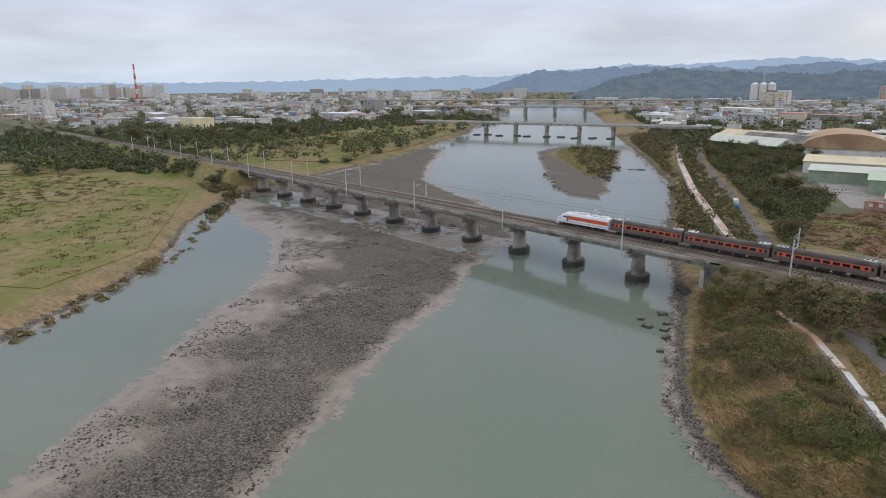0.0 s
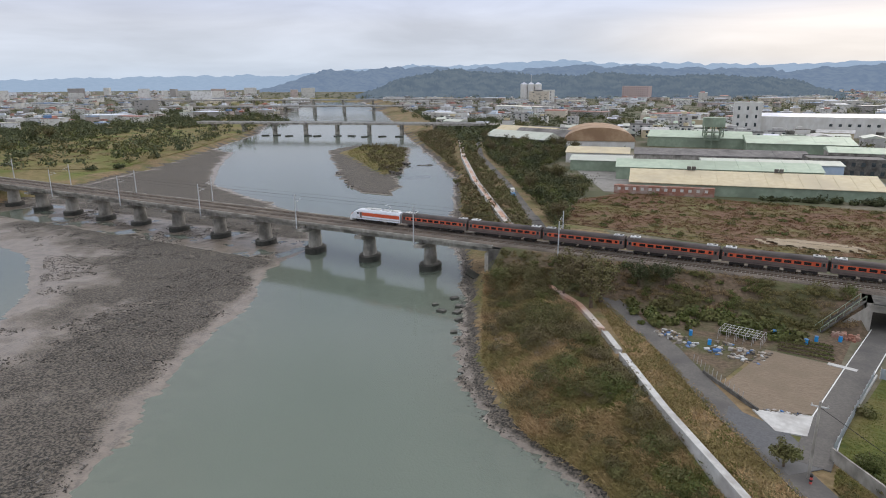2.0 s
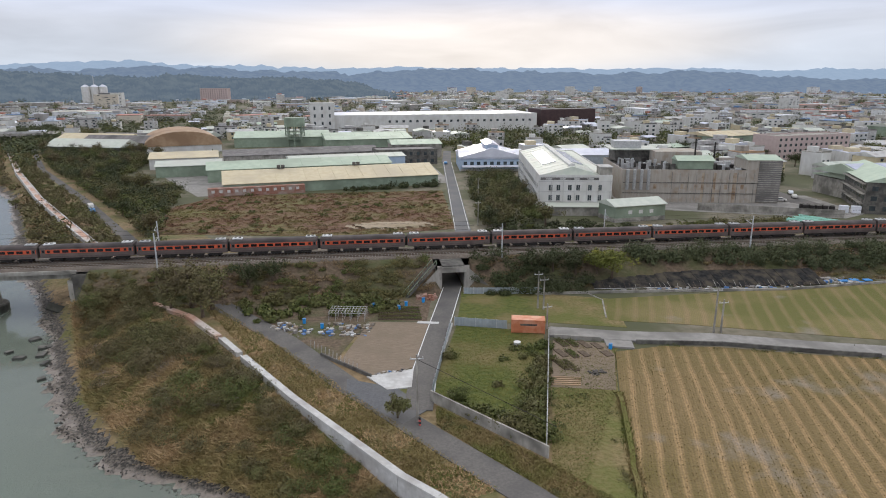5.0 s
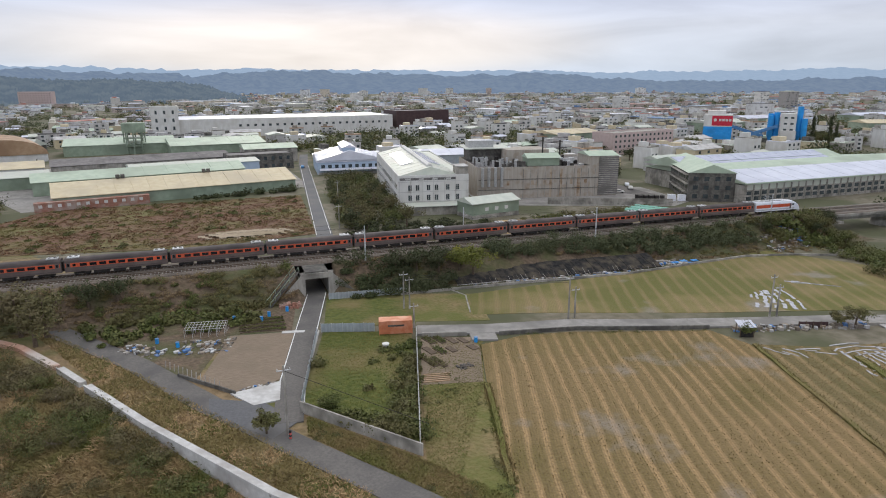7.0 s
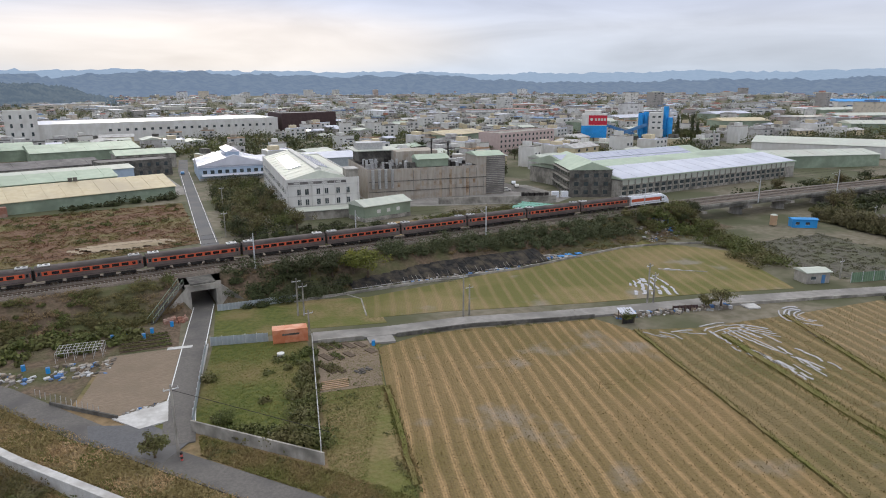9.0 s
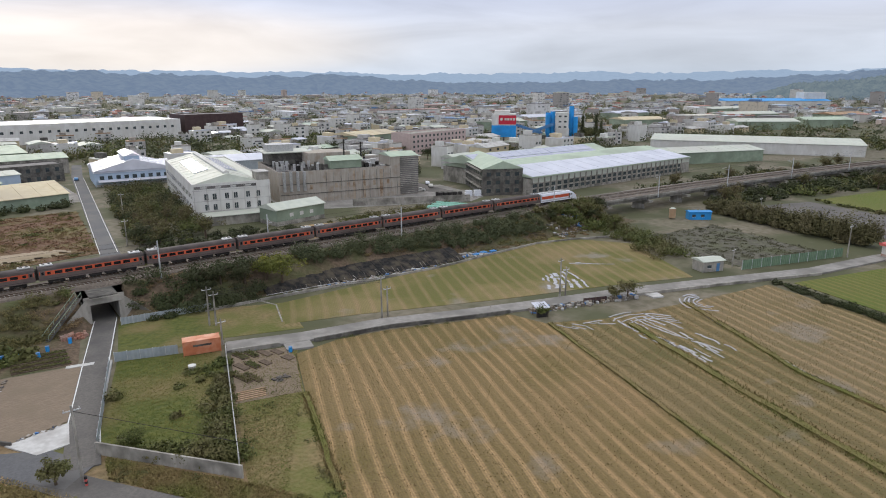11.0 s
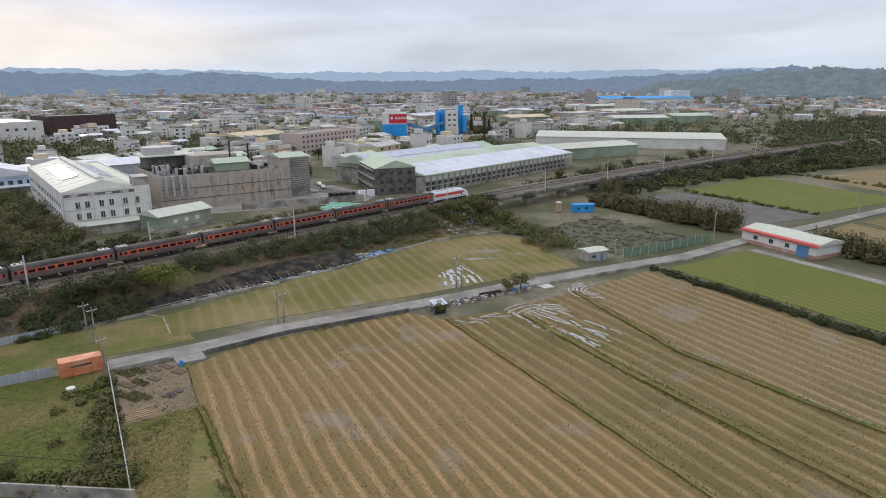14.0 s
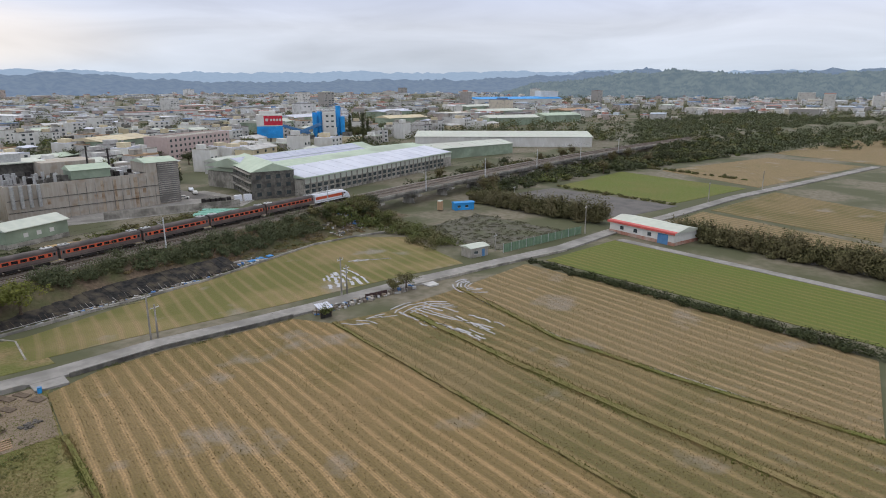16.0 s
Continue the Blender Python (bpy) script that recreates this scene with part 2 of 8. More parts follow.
def mud_mat(name):
    """River bed: the water's murk painted on deep down, smooth wet silt about the water line, dark gravel on the higher
    ground.
    """
    m, N, L, P = nodes_of(name)
    pos = N.new("ShaderNodeNewGeometry").outputs["Position"]
    stones = noise_fac(N, L, pos, 2.6, 0.40, 0.60, 9)
    pebbles = noise_fac(N, L, pos, 0.45, 0.44, 0.58, 6)
    silt = mixer(N, L, (0.235, 0.195, 0.158), (0.185, 0.152, 0.122), noise_fac(N, L, pos, 0.25, 0.35, 0.65, 6))
    silt = mixer(N, L, silt, (0.095, 0.08, 0.066), math_node(N, L, "MULTIPLY", pebbles, math_node(N, L, "MULTIPLY", stones, 0.7)))
    dark = mixer(N, L, (0.155, 0.13, 0.104), (0.032, 0.029, 0.024), stones)
    sep = N.new("ShaderNodeSeparateXYZ")
    L.new(pos, sep.inputs[0])
    wob = noise_fac(N, L, pos, 0.06, 0.25, 0.75, 8)
    level = math_node(N, L, "MULTIPLY_ADD", wob, 0.42, sep.outputs["Z"])
    high = N.new("ShaderNodeMapRange")
    high.inputs[1].default_value, high.inputs[2].default_value = WATER_Z + 0.36, WATER_Z + 0.62
    L.new(level, high.inputs[0])
    col = mixer(N, L, silt, dark, high.outputs[0])
    # Deep bed takes the water's green, in place of light lost with depth.
    deep = N.new("ShaderNodeMapRange")
    deep.inputs[1].default_value, deep.inputs[2].default_value = WATER_Z - 0.1, WATER_Z - 1.0
    L.new(sep.outputs["Z"], deep.inputs[0])
    col = mixer(N, L, col, (0.175, 0.215, 0.172), deep.outputs[0])
    L.new(col, P.inputs["Base Color"])
    r = N.new("ShaderNodeMapRange")
    r.inputs[3].default_value, r.inputs[4].default_value = 0.42, 0.9
    L.new(high.outputs[0], r.inputs[0])
    L.new(r.outputs[0], P.inputs["Roughness"])
    b = N.new("ShaderNodeBump")
    b.inputs["Distance"].default_value = 0.14
    bs = N.new("ShaderNodeMapRange")
    bs.inputs[3].default_value, bs.inputs[4].default_value = 0.15, 0.8
    L.new(high.outputs[0], bs.inputs[0])
    L.new(bs.outputs[0], b.inputs["Strength"])
    L.new(stones, b.inputs["Height"])
    L.new(b.outputs[0], P.inputs["Normal"])
    return m


def island_mat(name, colours, rough=0.8):
    """Paint that changes from one loose piece to the next, out of a short list."""
    m, N, L, P = nodes_of(name)
    g = N.new("ShaderNodeNewGeometry")
    ramp = N.new("ShaderNodeValToRGB")
    ramp.color_ramp.interpolation = "CONSTANT"
    e = ramp.color_ramp.elements
    for i, c in enumerate(colours):
        k = e[i] if i < 2 else e.new(i / len(colours))
        k.position, k.color = i / len(colours), (*c, 1)
    L.new(g.outputs["Random Per Island"], ramp.inputs[0])
    col = mixer(N, L, ramp.outputs[0], (0.25, 0.23, 0.21), noise_fac(N, L, g.outputs["Position"], 0.25, 0.5, 0.8, 5))
    L.new(col, P.inputs["Base Color"])
    P.inputs["Roughness"].default_value = rough
    return m


M = {}
M["mud"] = mud_mat("river_mud")
M["water"] = water_mat("river_water")
M["scrub"] = mat("scrub_ground", (0.17, 0.12, 0.065), (0.27, 0.19, 0.105), 0.8, 0.95, 0.6, c3=(0.12, 0.12, 0.042), scale3=0.09, bdist=0.3)
M["meadow"] = mat("meadow_grass", (0.15, 0.125, 0.045), (0.23, 0.175, 0.08), 0.35, 0.95, 0.6, c3=(0.115, 0.135, 0.026), scale3=0.035, bdist=0.3)
M["plain"] = mat("far_ground", (0.13, 0.115, 0.075), (0.20, 0.175, 0.13), 0.45, 0.95, 0.4, c3=(0.085, 0.088, 0.045), scale3=0.035, lo3=0.42, hi3=0.55)
M["slope"] = mat("embankment_soil", (0.095, 0.07, 0.046), (0.165, 0.118, 0.08), 1.2, 0.95, 0.6, c3=(0.08, 0.085, 0.035), scale3=0.12, bdist=0.2)
M["brown"] = mat("dry_weeds", (0.115, 0.062, 0.036), (0.17, 0.095, 0.055), 0.7, 0.95, 0.8, c3=(0.14, 0.125, 0.045), scale3=0.05, bdist=0.4)
ROWS_A, ROWS_B = radians(70), radians(69)
M["stubble"] = field_mat("stubble_field", (0.43, 0.285, 0.14), (0.14, 0.116, 0.034), (0.135, 0.098, 0.052), ROWS_A, 2.35, 0.50, 0.72, wet=0.5)
M["stubble_green"] = field_mat("regrown_stubble", (0.35, 0.245, 0.12), (0.12, 0.11, 0.032), (0.11, 0.09, 0.05), math.atan2(63, 23), 3.0, 0.46, 0.66, wet=0.45)
M["stubble_pale"] = field_mat("pale_stubble", (0.40, 0.28, 0.15), (0.13, 0.118, 0.036), (0.125, 0.098, 0.06), ROWS_B, 2.7, 0.56, 0.76, wet=0.45)
M["meadow_field"] = field_mat("short_field_grass", (0.31, 0.225, 0.115), (0.125, 0.135, 0.03), (0.15, 0.115, 0.06), radians(66), 3.2, 0.38, 0.56, wet=0.6, deep=0.56)
M["mown"] = mat("mown_yellow_grass", (0.16, 0.13, 0.055), (0.25, 0.185, 0.09), 1.6, 0.95, 0.7, c3=(0.125, 0.13, 0.034), scale3=0.13, lo3=0.4, hi3=0.62, bdist=0.2)
M["paddy"] = field_mat("young_green_field", (0.21, 0.19, 0.055), (0.095, 0.145, 0.018), (0.13, 0.115, 0.045), math.atan2(70, 24), 2.2, 0.30, 0.62)
M["fallow"] = mat("fallow_grey_soil", (0.08, 0.075, 0.058), (0.13, 0.12, 0.092), 0.8, 0.95, 0.6, c3=(0.09, 0.095, 0.05), scale3=0.1, bdist=0.2)
M["plot_soil"] = mat("tilled_soil", (0.195, 0.148, 0.108), (0.25, 0.195, 0.14), 1.4, 0.95, 0.5, c3=(0.20, 0.155, 0.11), scale3=0.2, stretch=(0.6, 3.0, 1), bdist=0.15)
M["straw_ground"] = mat("straw_litter", (0.34, 0.235, 0.115), (0.44, 0.31, 0.16), 1.2, 0.95, 0.5, c3=(0.22, 0.17, 0.075), scale3=0.12, bdist=0.15)
M["cream_wall"] = mat("cream_yellow_render", (0.70, 0.62, 0.40), (0.76, 0.68, 0.46), 0.5, 0.85, 0.1, c3=(0.62, 0.54, 0.36), scale3=0.1)
M["lot"] = mat("lot_grass", (0.07, 0.088, 0.018), (0.12, 0.125, 0.03), 1.0, 0.95, 0.7, c3=(0.18, 0.14, 0.06), scale3=0.09, bdist=0.25)
M["asphalt"] = mat("worn_asphalt", (0.115, 0.106, 0.098), (0.15, 0.138, 0.126), 3.0, 0.9, 0.2, c3=(0.095, 0.089, 0.085), scale3=0.15)
M["asphalt_dark"] = mat("new_asphalt", (0.10, 0.10, 0.105), (0.125, 0.125, 0.13), 3.0, 0.9, 0.2, c3=(0.14, 0.135, 0.13), scale3=0.1)
M["concrete"] = mat("concrete", (0.30, 0.28, 0.245), (0.40, 0.375, 0.33), 1.3, 0.9, 0.25, c3=(0.16, 0.15, 0.13), scale3=0.25, stretch=(1, 1, 0.35))
M["concrete_pale"] = mat("pale_concrete", (0.46, 0.45, 0.43), (0.56, 0.55, 0.53), 1.5, 0.85, 0.2, c3=(0.36, 0.34, 0.32), scale3=0.3)
M["concrete_dark"] = mat("stained_concrete", (0.10, 0.095, 0.085), (0.17, 0.16, 0.14), 1.1, 0.9, 0.3, c3=(0.06, 0.055, 0.05), scale3=0.3)
M["tide"] = mat("wet_tide_mark", (0.035, 0.035, 0.03), (0.06, 0.06, 0.05), 1.5, 0.6, 0.4)
M["road_concrete"] = mat("road_concrete", (0.235, 0.222, 0.205), (0.305, 0.288, 0.265), 0.8, 0.9, 0.2, c3=(0.18, 0.17, 0.155), scale3=0.12)
M["white_line"] = mat("road_paint", (0.62, 0.62, 0.60), (0.74, 0.74, 0.72), 4, 0.7, 0.0)
M["ballast"] = mat("track_ballast", (0.13, 0.105, 0.085), (0.21, 0.175, 0.145), 3.0, 0.95, 0.9, c3=(0.10, 0.085, 0.07), scale3=0.15, bdist=0.1)
M["rail"] = mat("rusty_rail", (0.10, 0.07, 0.05), (0.16, 0.12, 0.09), 3, 0.5, 0.1, metal=0.7)
M["sleeper"] = mat("concrete_sleeper", (0.24, 0.22, 0.2), (0.3, 0.28, 0.25), 2, 0.9, 0.1, rnd=0.15)
M["steel"] = mat("galvanised_steel", (0.48, 0.49, 0.50), (0.58, 0.59, 0.60), 2, 0.55, 0.05, metal=0.3)
M["car_body"] = mat("car_taupe_paint", (0.105, 0.082, 0.074), (0.13, 0.10, 0.09), 1.2, 0.5, 0.05, c3=(0.16, 0.13, 0.115), scale3=0.2)
M["car_roof"] = mat("car_roof_grime", (0.075, 0.06, 0.056), (0.11, 0.09, 0.082), 1.0, 0.8, 0.1, c3=(0.05, 0.042, 0.04), scale3=0.25)
M["orange"] = mat("orange_band_paint", (0.52, 0.085, 0.035), (0.60, 0.115, 0.05), 1.2, 0.45, 0.03, rnd=0.12)
M["car_glass"] = mat("tinted_train_glass", (0.012, 0.012, 0.014), (0.022, 0.022, 0.026), 1.0, 0.12, 0.0, spec=0.5)
M["under"] = mat("underframe_black", (0.025, 0.023, 0.022), (0.045, 0.04, 0.036), 2, 0.9, 0.2)
M["car_white"] = mat("loco_white_paint", (0.66, 0.68, 0.72), (0.74, 0.76, 0.80), 1, 0.35, 0.0)
M["aircon"] = mat("aircon_grey", (0.42, 0.42, 0.42), (0.55, 0.55, 0.54), 2, 0.6, 0.05, rnd=0.25)
M["white_wall"] = mat("white_render", (0.58, 0.57, 0.54), (0.66, 0.65, 0.62), 0.6, 0.85, 0.1, c3=(0.55, 0.53, 0.49), scale3=0.15, stretch=(1, 1, 0.3))
M["cream_roof"] = mat("cream_sheet_roof", (0.54, 0.45, 0.29), (0.60, 0.52, 0.35), 0.5, 0.6, 0.05, c3=(0.47, 0.40, 0.28), scale3=0.06)
M["pale_roof"] = mat("pale_sheet_roof", (0.46, 0.49, 0.42), (0.54, 0.56, 0.48), 0.4, 0.6, 0.05, c3=(0.48, 0.48, 0.42), scale3=0.06)
M["green_roof"] = mat("pale_green_roof", (0.39, 0.47, 0.36), (0.46, 0.53, 0.41), 0.4, 0.6, 0.05, c3=(0.33, 0.38, 0.29), scale3=0.06)
M["green_wall"] = mat("green_sheet_wall", (0.24, 0.30, 0.22), (0.30, 0.36, 0.27), 0.5, 0.65, 0.05, c3=(0.19, 0.23, 0.17), scale3=0.1)
M["grey_roof"] = mat("old_grey_roof", (0.15, 0.14, 0.135), (0.22, 0.205, 0.195), 0.5, 0.85, 0.1, c3=(0.10, 0.095, 0.09), scale3=0.08)
M["brown_roof"] = mat("rust_brown_roof", (0.34, 0.22, 0.13), (0.42, 0.29, 0.18), 0.4, 0.7, 0.05, c3=(0.27, 0.17, 0.10), scale3=0.07)
M["blue_wall"] = mat("pale_blue_wall", (0.36, 0.45, 0.56), (0.42, 0.51, 0.61), 0.5, 0.7, 0.05)
M["blue"] = mat("bright_blue_sheet", (0.02, 0.28, 0.68), (0.035, 0.34, 0.76), 0.6, 0.5, 0.05, c3=(0.03, 0.24, 0.55), scale3=0.15)
M["blue_dark"] = mat("blue_gantry_paint", (0.07, 0.18, 0.36), (0.10, 0.24, 0.44), 0.6, 0.6, 0.05)
M["red"] = mat("red_sign_paint", (0.48, 0.02, 0.045), (0.55, 0.035, 0.06), 0.6, 0.5, 0.0)
M["red_trim"] = mat("red_roof_trim", (0.50, 0.09, 0.08), (0.58, 0.13, 0.11), 0.6, 0.5, 0.0)
M["pink"] = mat("pink_tile_wall", (0.46, 0.36, 0.33), (0.52, 0.41, 0.38), 0.6, 0.8, 0.05)
M["dark_brown"] = mat("dark_brown_panel", (0.055, 0.032, 0.032), (0.075, 0.045, 0.043), 0.4, 0.6, 0.05)
M["brick"] = mat("weathered_brick", (0.28, 0.13, 0.09), (0.36, 0.18, 0.13), 1.5, 0.9, 0.2, c3=(0.40, 0.32, 0.27), scale3=0.3, rnd=0.15)
M["window"] = mat("dark_window_glass", (0.035, 0.045, 0.05), (0.07, 0.085, 0.09), 0.4, 0.15, 0.0, spec=0.5)
M["orange_box"] = mat("container_orange", (0.50, 0.17, 0.08), (0.58, 0.22, 0.11), 0.8, 0.6, 0.1, c3=(0.62, 0.31, 0.20), scale3=0.4)
M["metal_sheet"] = mat("grey_sheet_fence", (0.34, 0.38, 0.41), (0.42, 0.46, 0.49), 0.8, 0.5, 0.1, metal=0.3)
M["fence_green"] = mat("green_fence_panel", (0.13, 0.20, 0.13), (0.17, 0.25, 0.16), 0.8, 0.7, 0.1)
M["solar"] = mat("solar_glass", (0.36, 0.38, 0.47), (0.44, 0.46, 0.54), 0.3, 0.25, 0.0, spec=0.5)
M["solar_white"] = mat("white_panel_roof", (0.56, 0.57, 0.63), (0.64, 0.65, 0.71), 0.3, 0.3, 0.0, c3=(0.50, 0.51, 0.57), scale3=0.08)
M["silver"] = mat("duct_steel", (0.42, 0.42, 0.42), (0.55, 0.55, 0.54), 1.5, 0.4, 0.05, metal=0.6)
M["bark"] = mat("tree_bark", (0.09, 0.065, 0.045), (0.14, 0.105, 0.075), 3, 0.95, 0.5)
M["black_film"] = mat("black_mulch_film", (0.018, 0.018, 0.019), (0.04, 0.038, 0.036), 1.2, 0.95, 0.5, c3=(0.085, 0.072, 0.055), scale3=0.4, spec=0.1)
M["net"] = mat("green_shade_net", (0.16, 0.36, 0.28), (0.24, 0.46, 0.37), 1.0, 0.8, 0.2)
M["blue_tarp"] = mat("blue_tarpaulin", (0.05, 0.24, 0.55), (0.09, 0.32, 0.66), 2.0, 0.5, 0.3)
M["town_wall"] = island_mat("town_walls", ((0.58, 0.57, 0.54), (0.52, 0.50, 0.46), (0.66, 0.64, 0.60), (0.34, 0.32, 0.30), (0.60, 0.53, 0.43), (0.58, 0.57, 0.55), (0.46, 0.38, 0.34), (0.70, 0.70, 0.70)))
M["town_roof"] = island_mat("town_roofs", ((0.10, 0.20, 0.36), (0.62, 0.66, 0.72), (0.42, 0.17, 0.12), (0.14, 0.13, 0.13), (0.62, 0.63, 0.65), (0.30, 0.29, 0.28), (0.55, 0.55, 0.53), (0.46, 0.50, 0.43), (0.20, 0.19, 0.185), (0.60, 0.57, 0.48), (0.66, 0.67, 0.70), (0.34, 0.16, 0.12), (0.40, 0.46, 0.54), (0.52, 0.51, 0.49)), 0.6)
M["twig"] = leaf_mat("bare_twigs", (0.20, 0.165, 0.14), (0.30, 0.26, 0.22), (0.24, 0.19, 0.15))
M["stone_dark"] = island_mat("river_stones", ((0.05, 0.045, 0.04), (0.085, 0.075, 0.062), (0.035, 0.032, 0.028), (0.12, 0.105, 0.09)), 0.9)
M["junk"] = island_mat("mixed_scrap", ((0.40, 0.40, 0.39), (0.20, 0.17, 0.13), (0.34, 0.31, 0.27), (0.07, 0.18, 0.4), (0.26, 0.20, 0.14), (0.10, 0.09, 0.08), (0.5, 0.5, 0.5), (0.16, 0.13, 0.10)))
M["puddle"] = mat("puddle_water", (0.33, 0.32, 0.31), (0.46, 0.445, 0.43), 1, 0.1, 0.0, spec=0.6)
M["pink_path"] = mat("worn_red_path", (0.42, 0.24, 0.17), (0.50, 0.32, 0.24), 1.2, 0.9, 0.1, c3=(0.52, 0.48, 0.44), scale3=0.1)
M["leaf_dark"] = leaf_mat("dark_leaves", (0.027, 0.036, 0.014), (0.08, 0.092, 0.036), (0.056, 0.062, 0.028))
# Distance haze is put into this leaf colour; the embankment bushes share it.
M["leaf_far"] = leaf_mat("haze_paled_leaves", (0.045, 0.06, 0.028), (0.115, 0.125, 0.06), (0.085, 0.095, 0.045))
M["leaf_mid"] = leaf_mat("green_leaves", (0.05, 0.068, 0.018), (0.14, 0.15, 0.045), (0.12, 0.105, 0.043))
M["leaf_brown"] = leaf_mat("dry_scrub_leaves", (0.15, 0.10, 0.052), (0.26, 0.185, 0.10), (0.15, 0.13, 0.05))
M["leaf_yellow"] = leaf_mat("yellow_green_leaves", (0.15, 0.16, 0.02), (0.27, 0.25, 0.04), (0.13, 0.14, 0.03))
M["leaf_olive"] = leaf_mat("olive_leaves", (0.07, 0.065, 0.027), (0.18, 0.16, 0.066), (0.125, 0.10, 0.05))
M["dirt"] = mat("bare_dirt_track", (0.30, 0.235, 0.165), (0.37, 0.30, 0.21), 0.8, 0.95, 0.3, c3=(0.25, 0.20, 0.12), scale3=0.06)
M["leaf_wind"] = leaf_mat("casuarina_needles", (0.06, 0.06, 0.026), (0.165, 0.15, 0.066), (0.125, 0.108, 0.052))
M["facade"] = mat("stained_beige_facade", (0.34, 0.305, 0.26), (0.42, 0.38, 0.325), 0.9, 0.9, 0.2, c3=(0.30, 0.235, 0.17), scale3=0.35, stretch=(1.4, 1.4, 0.12), lo3=0.5, hi3=0.75)
M["rust"] = mat("rust_streaks", (0.34, 0.265, 0.19), (0.42, 0.35, 0.27), 0.8, 0.9, 0.1, c3=(0.25, 0.165, 0.10), scale3=0.5, stretch=(2, 2, 0.15))
M["straw"] = leaf_mat("straw_blades", (0.28, 0.185, 0.095), (0.48, 0.34, 0.185), (0.23, 0.185, 0.075))


# ---- builders ----
def mesh_ob(name, bm, mats, parent=None, label=""):
    me = bpy.data.meshes.new(name)
    bm.to_mesh(me)
    bm.free()
    for m in mats if isinstance(mats, (list, tuple)) else [mats]:
        me.materials.append(m)
    ob = new(name, me)
    if parent:
        ob.parent = parent
    if label:
        ob["label"] = label
    return ob


def part(name, bm, material, parent, label=""):
    return mesh_ob(name, bm, material, parent, label)


def share(name, ob, parent, m):
    """Another object on the mesh of ob."""
    o = new(name, ob.data)
    o.parent = parent
    o.matrix_basis = m
    return o


def thing(name, m, label, category, group="", kind=""):
    e = new(name)
    e.empty_display_size = 0.5
    e.matrix_basis = m
    return tagged(e, label, category, group, kind)


def bx(bm, x0, x1, y0, y1, z0, z1, mi=0, m=None):
    vs = [bm.verts.new((x, y, z)) for z in (z0, z1) for x, y in ((x0, y0), (x1, y0), (x1, y1), (x0, y1))]
    if m:
        for v in vs:
            v.co = m @ v.co
    for q in ((3, 2, 1, 0), (4, 5, 6, 7), (0, 1, 5, 4), (1, 2, 6, 5), (2, 3, 7, 6), (3, 0, 4, 7)):
        f = bm.faces.new([vs[i] for i in q])
        f.material_index = mi
    return bm


def box(x0, x1, y0, y1, z0, z1, bevel=0.0):
    bm = bx(bmesh.new(), x0, x1, y0, y1, z0, z1)
    if bevel:
        bmesh.ops.bevel(bm, geom=bm.edges[:], offset=bevel, segments=1, affect="EDGES")
    return bm


def prism(pts, z0, z1, bm=None):
    """An upright prism over a polygon that runs anticlockwise."""
    bm = bm or bmesh.new()
    if sum(a[0] * b[1] - b[0] * a[1] for a, b in zip(pts, pts[1:] + pts[:1])) < 0:
        pts = pts[::-1]
    lo = [bm.verts.new((x, y, z0)) for x, y in pts]
    hi = [bm.verts.new((x, y, z1)) for x, y in pts]
    bm.faces.new(hi)
    bm.faces.new(lo[::-1])
    for i in range(len(pts)):
        j = (i + 1) % len(pts)
        bm.faces.new((lo[i], lo[j], hi[j], hi[i]))
    return bm


def extrude_x(profile, x0, x1, bm=None, caps=True):
    """A profile of (y, z), anticlockwise seen from +x, drawn out along x."""
    bm = bm or bmesh.new()
    a = [bm.verts.new((x0, y, z)) for y, z in profile]
    b = [bm.verts.new((x1, y, z)) for y, z in profile]
    n = len(profile)
    for i in range(n):
        j = (i + 1) % n
        bm.faces.new((a[i], b[i], b[j], a[j])[::-1])
    if caps:
        bm.faces.new(a[::-1])
        bm.faces.new(b)
    bmesh.ops.recalc_face_normals(bm, faces=bm.faces[:])
    return bm


def cyl(r0, r1, z0, z1, seg=14, x=0.0, y=0.0, bm=None, m=None):
    bm = bm or bmesh.new()
    a = [bm.verts.new((x + r0 * math.cos(2 * math.pi * i / seg), y + r0 * math.sin(2 * math.pi * i / seg), z0)) for i in range(seg)]
    b = [bm.verts.new((x + r1 * math.cos(2 * math.pi * i / seg), y + r1 * math.sin(2 * math.pi * i / seg), z1)) for i in range(seg)]
    for i in range(seg):
        j = (i + 1) % seg
        bm.faces.new((a[i], a[j], b[j], b[i]))
    bm.faces.new(a[::-1])
    bm.faces.new(b)
    if m:
        for v in a + b:
            v.co = m @ v.co
    return bm


def beam(p, q, w, bm=None, h=None):
    """A square bar from p to q."""
    bm = bm or bmesh.new()
    p, q = Vector(p), Vector(q)
    m = Matrix.Translation(p) @ (q - p).to_track_quat("X", "Z").to_matrix().to_4x4()
    h = h or w
    return bx(bm, 0, (q - p).length, -w / 2, w / 2, -h / 2, h / 2, m=m)


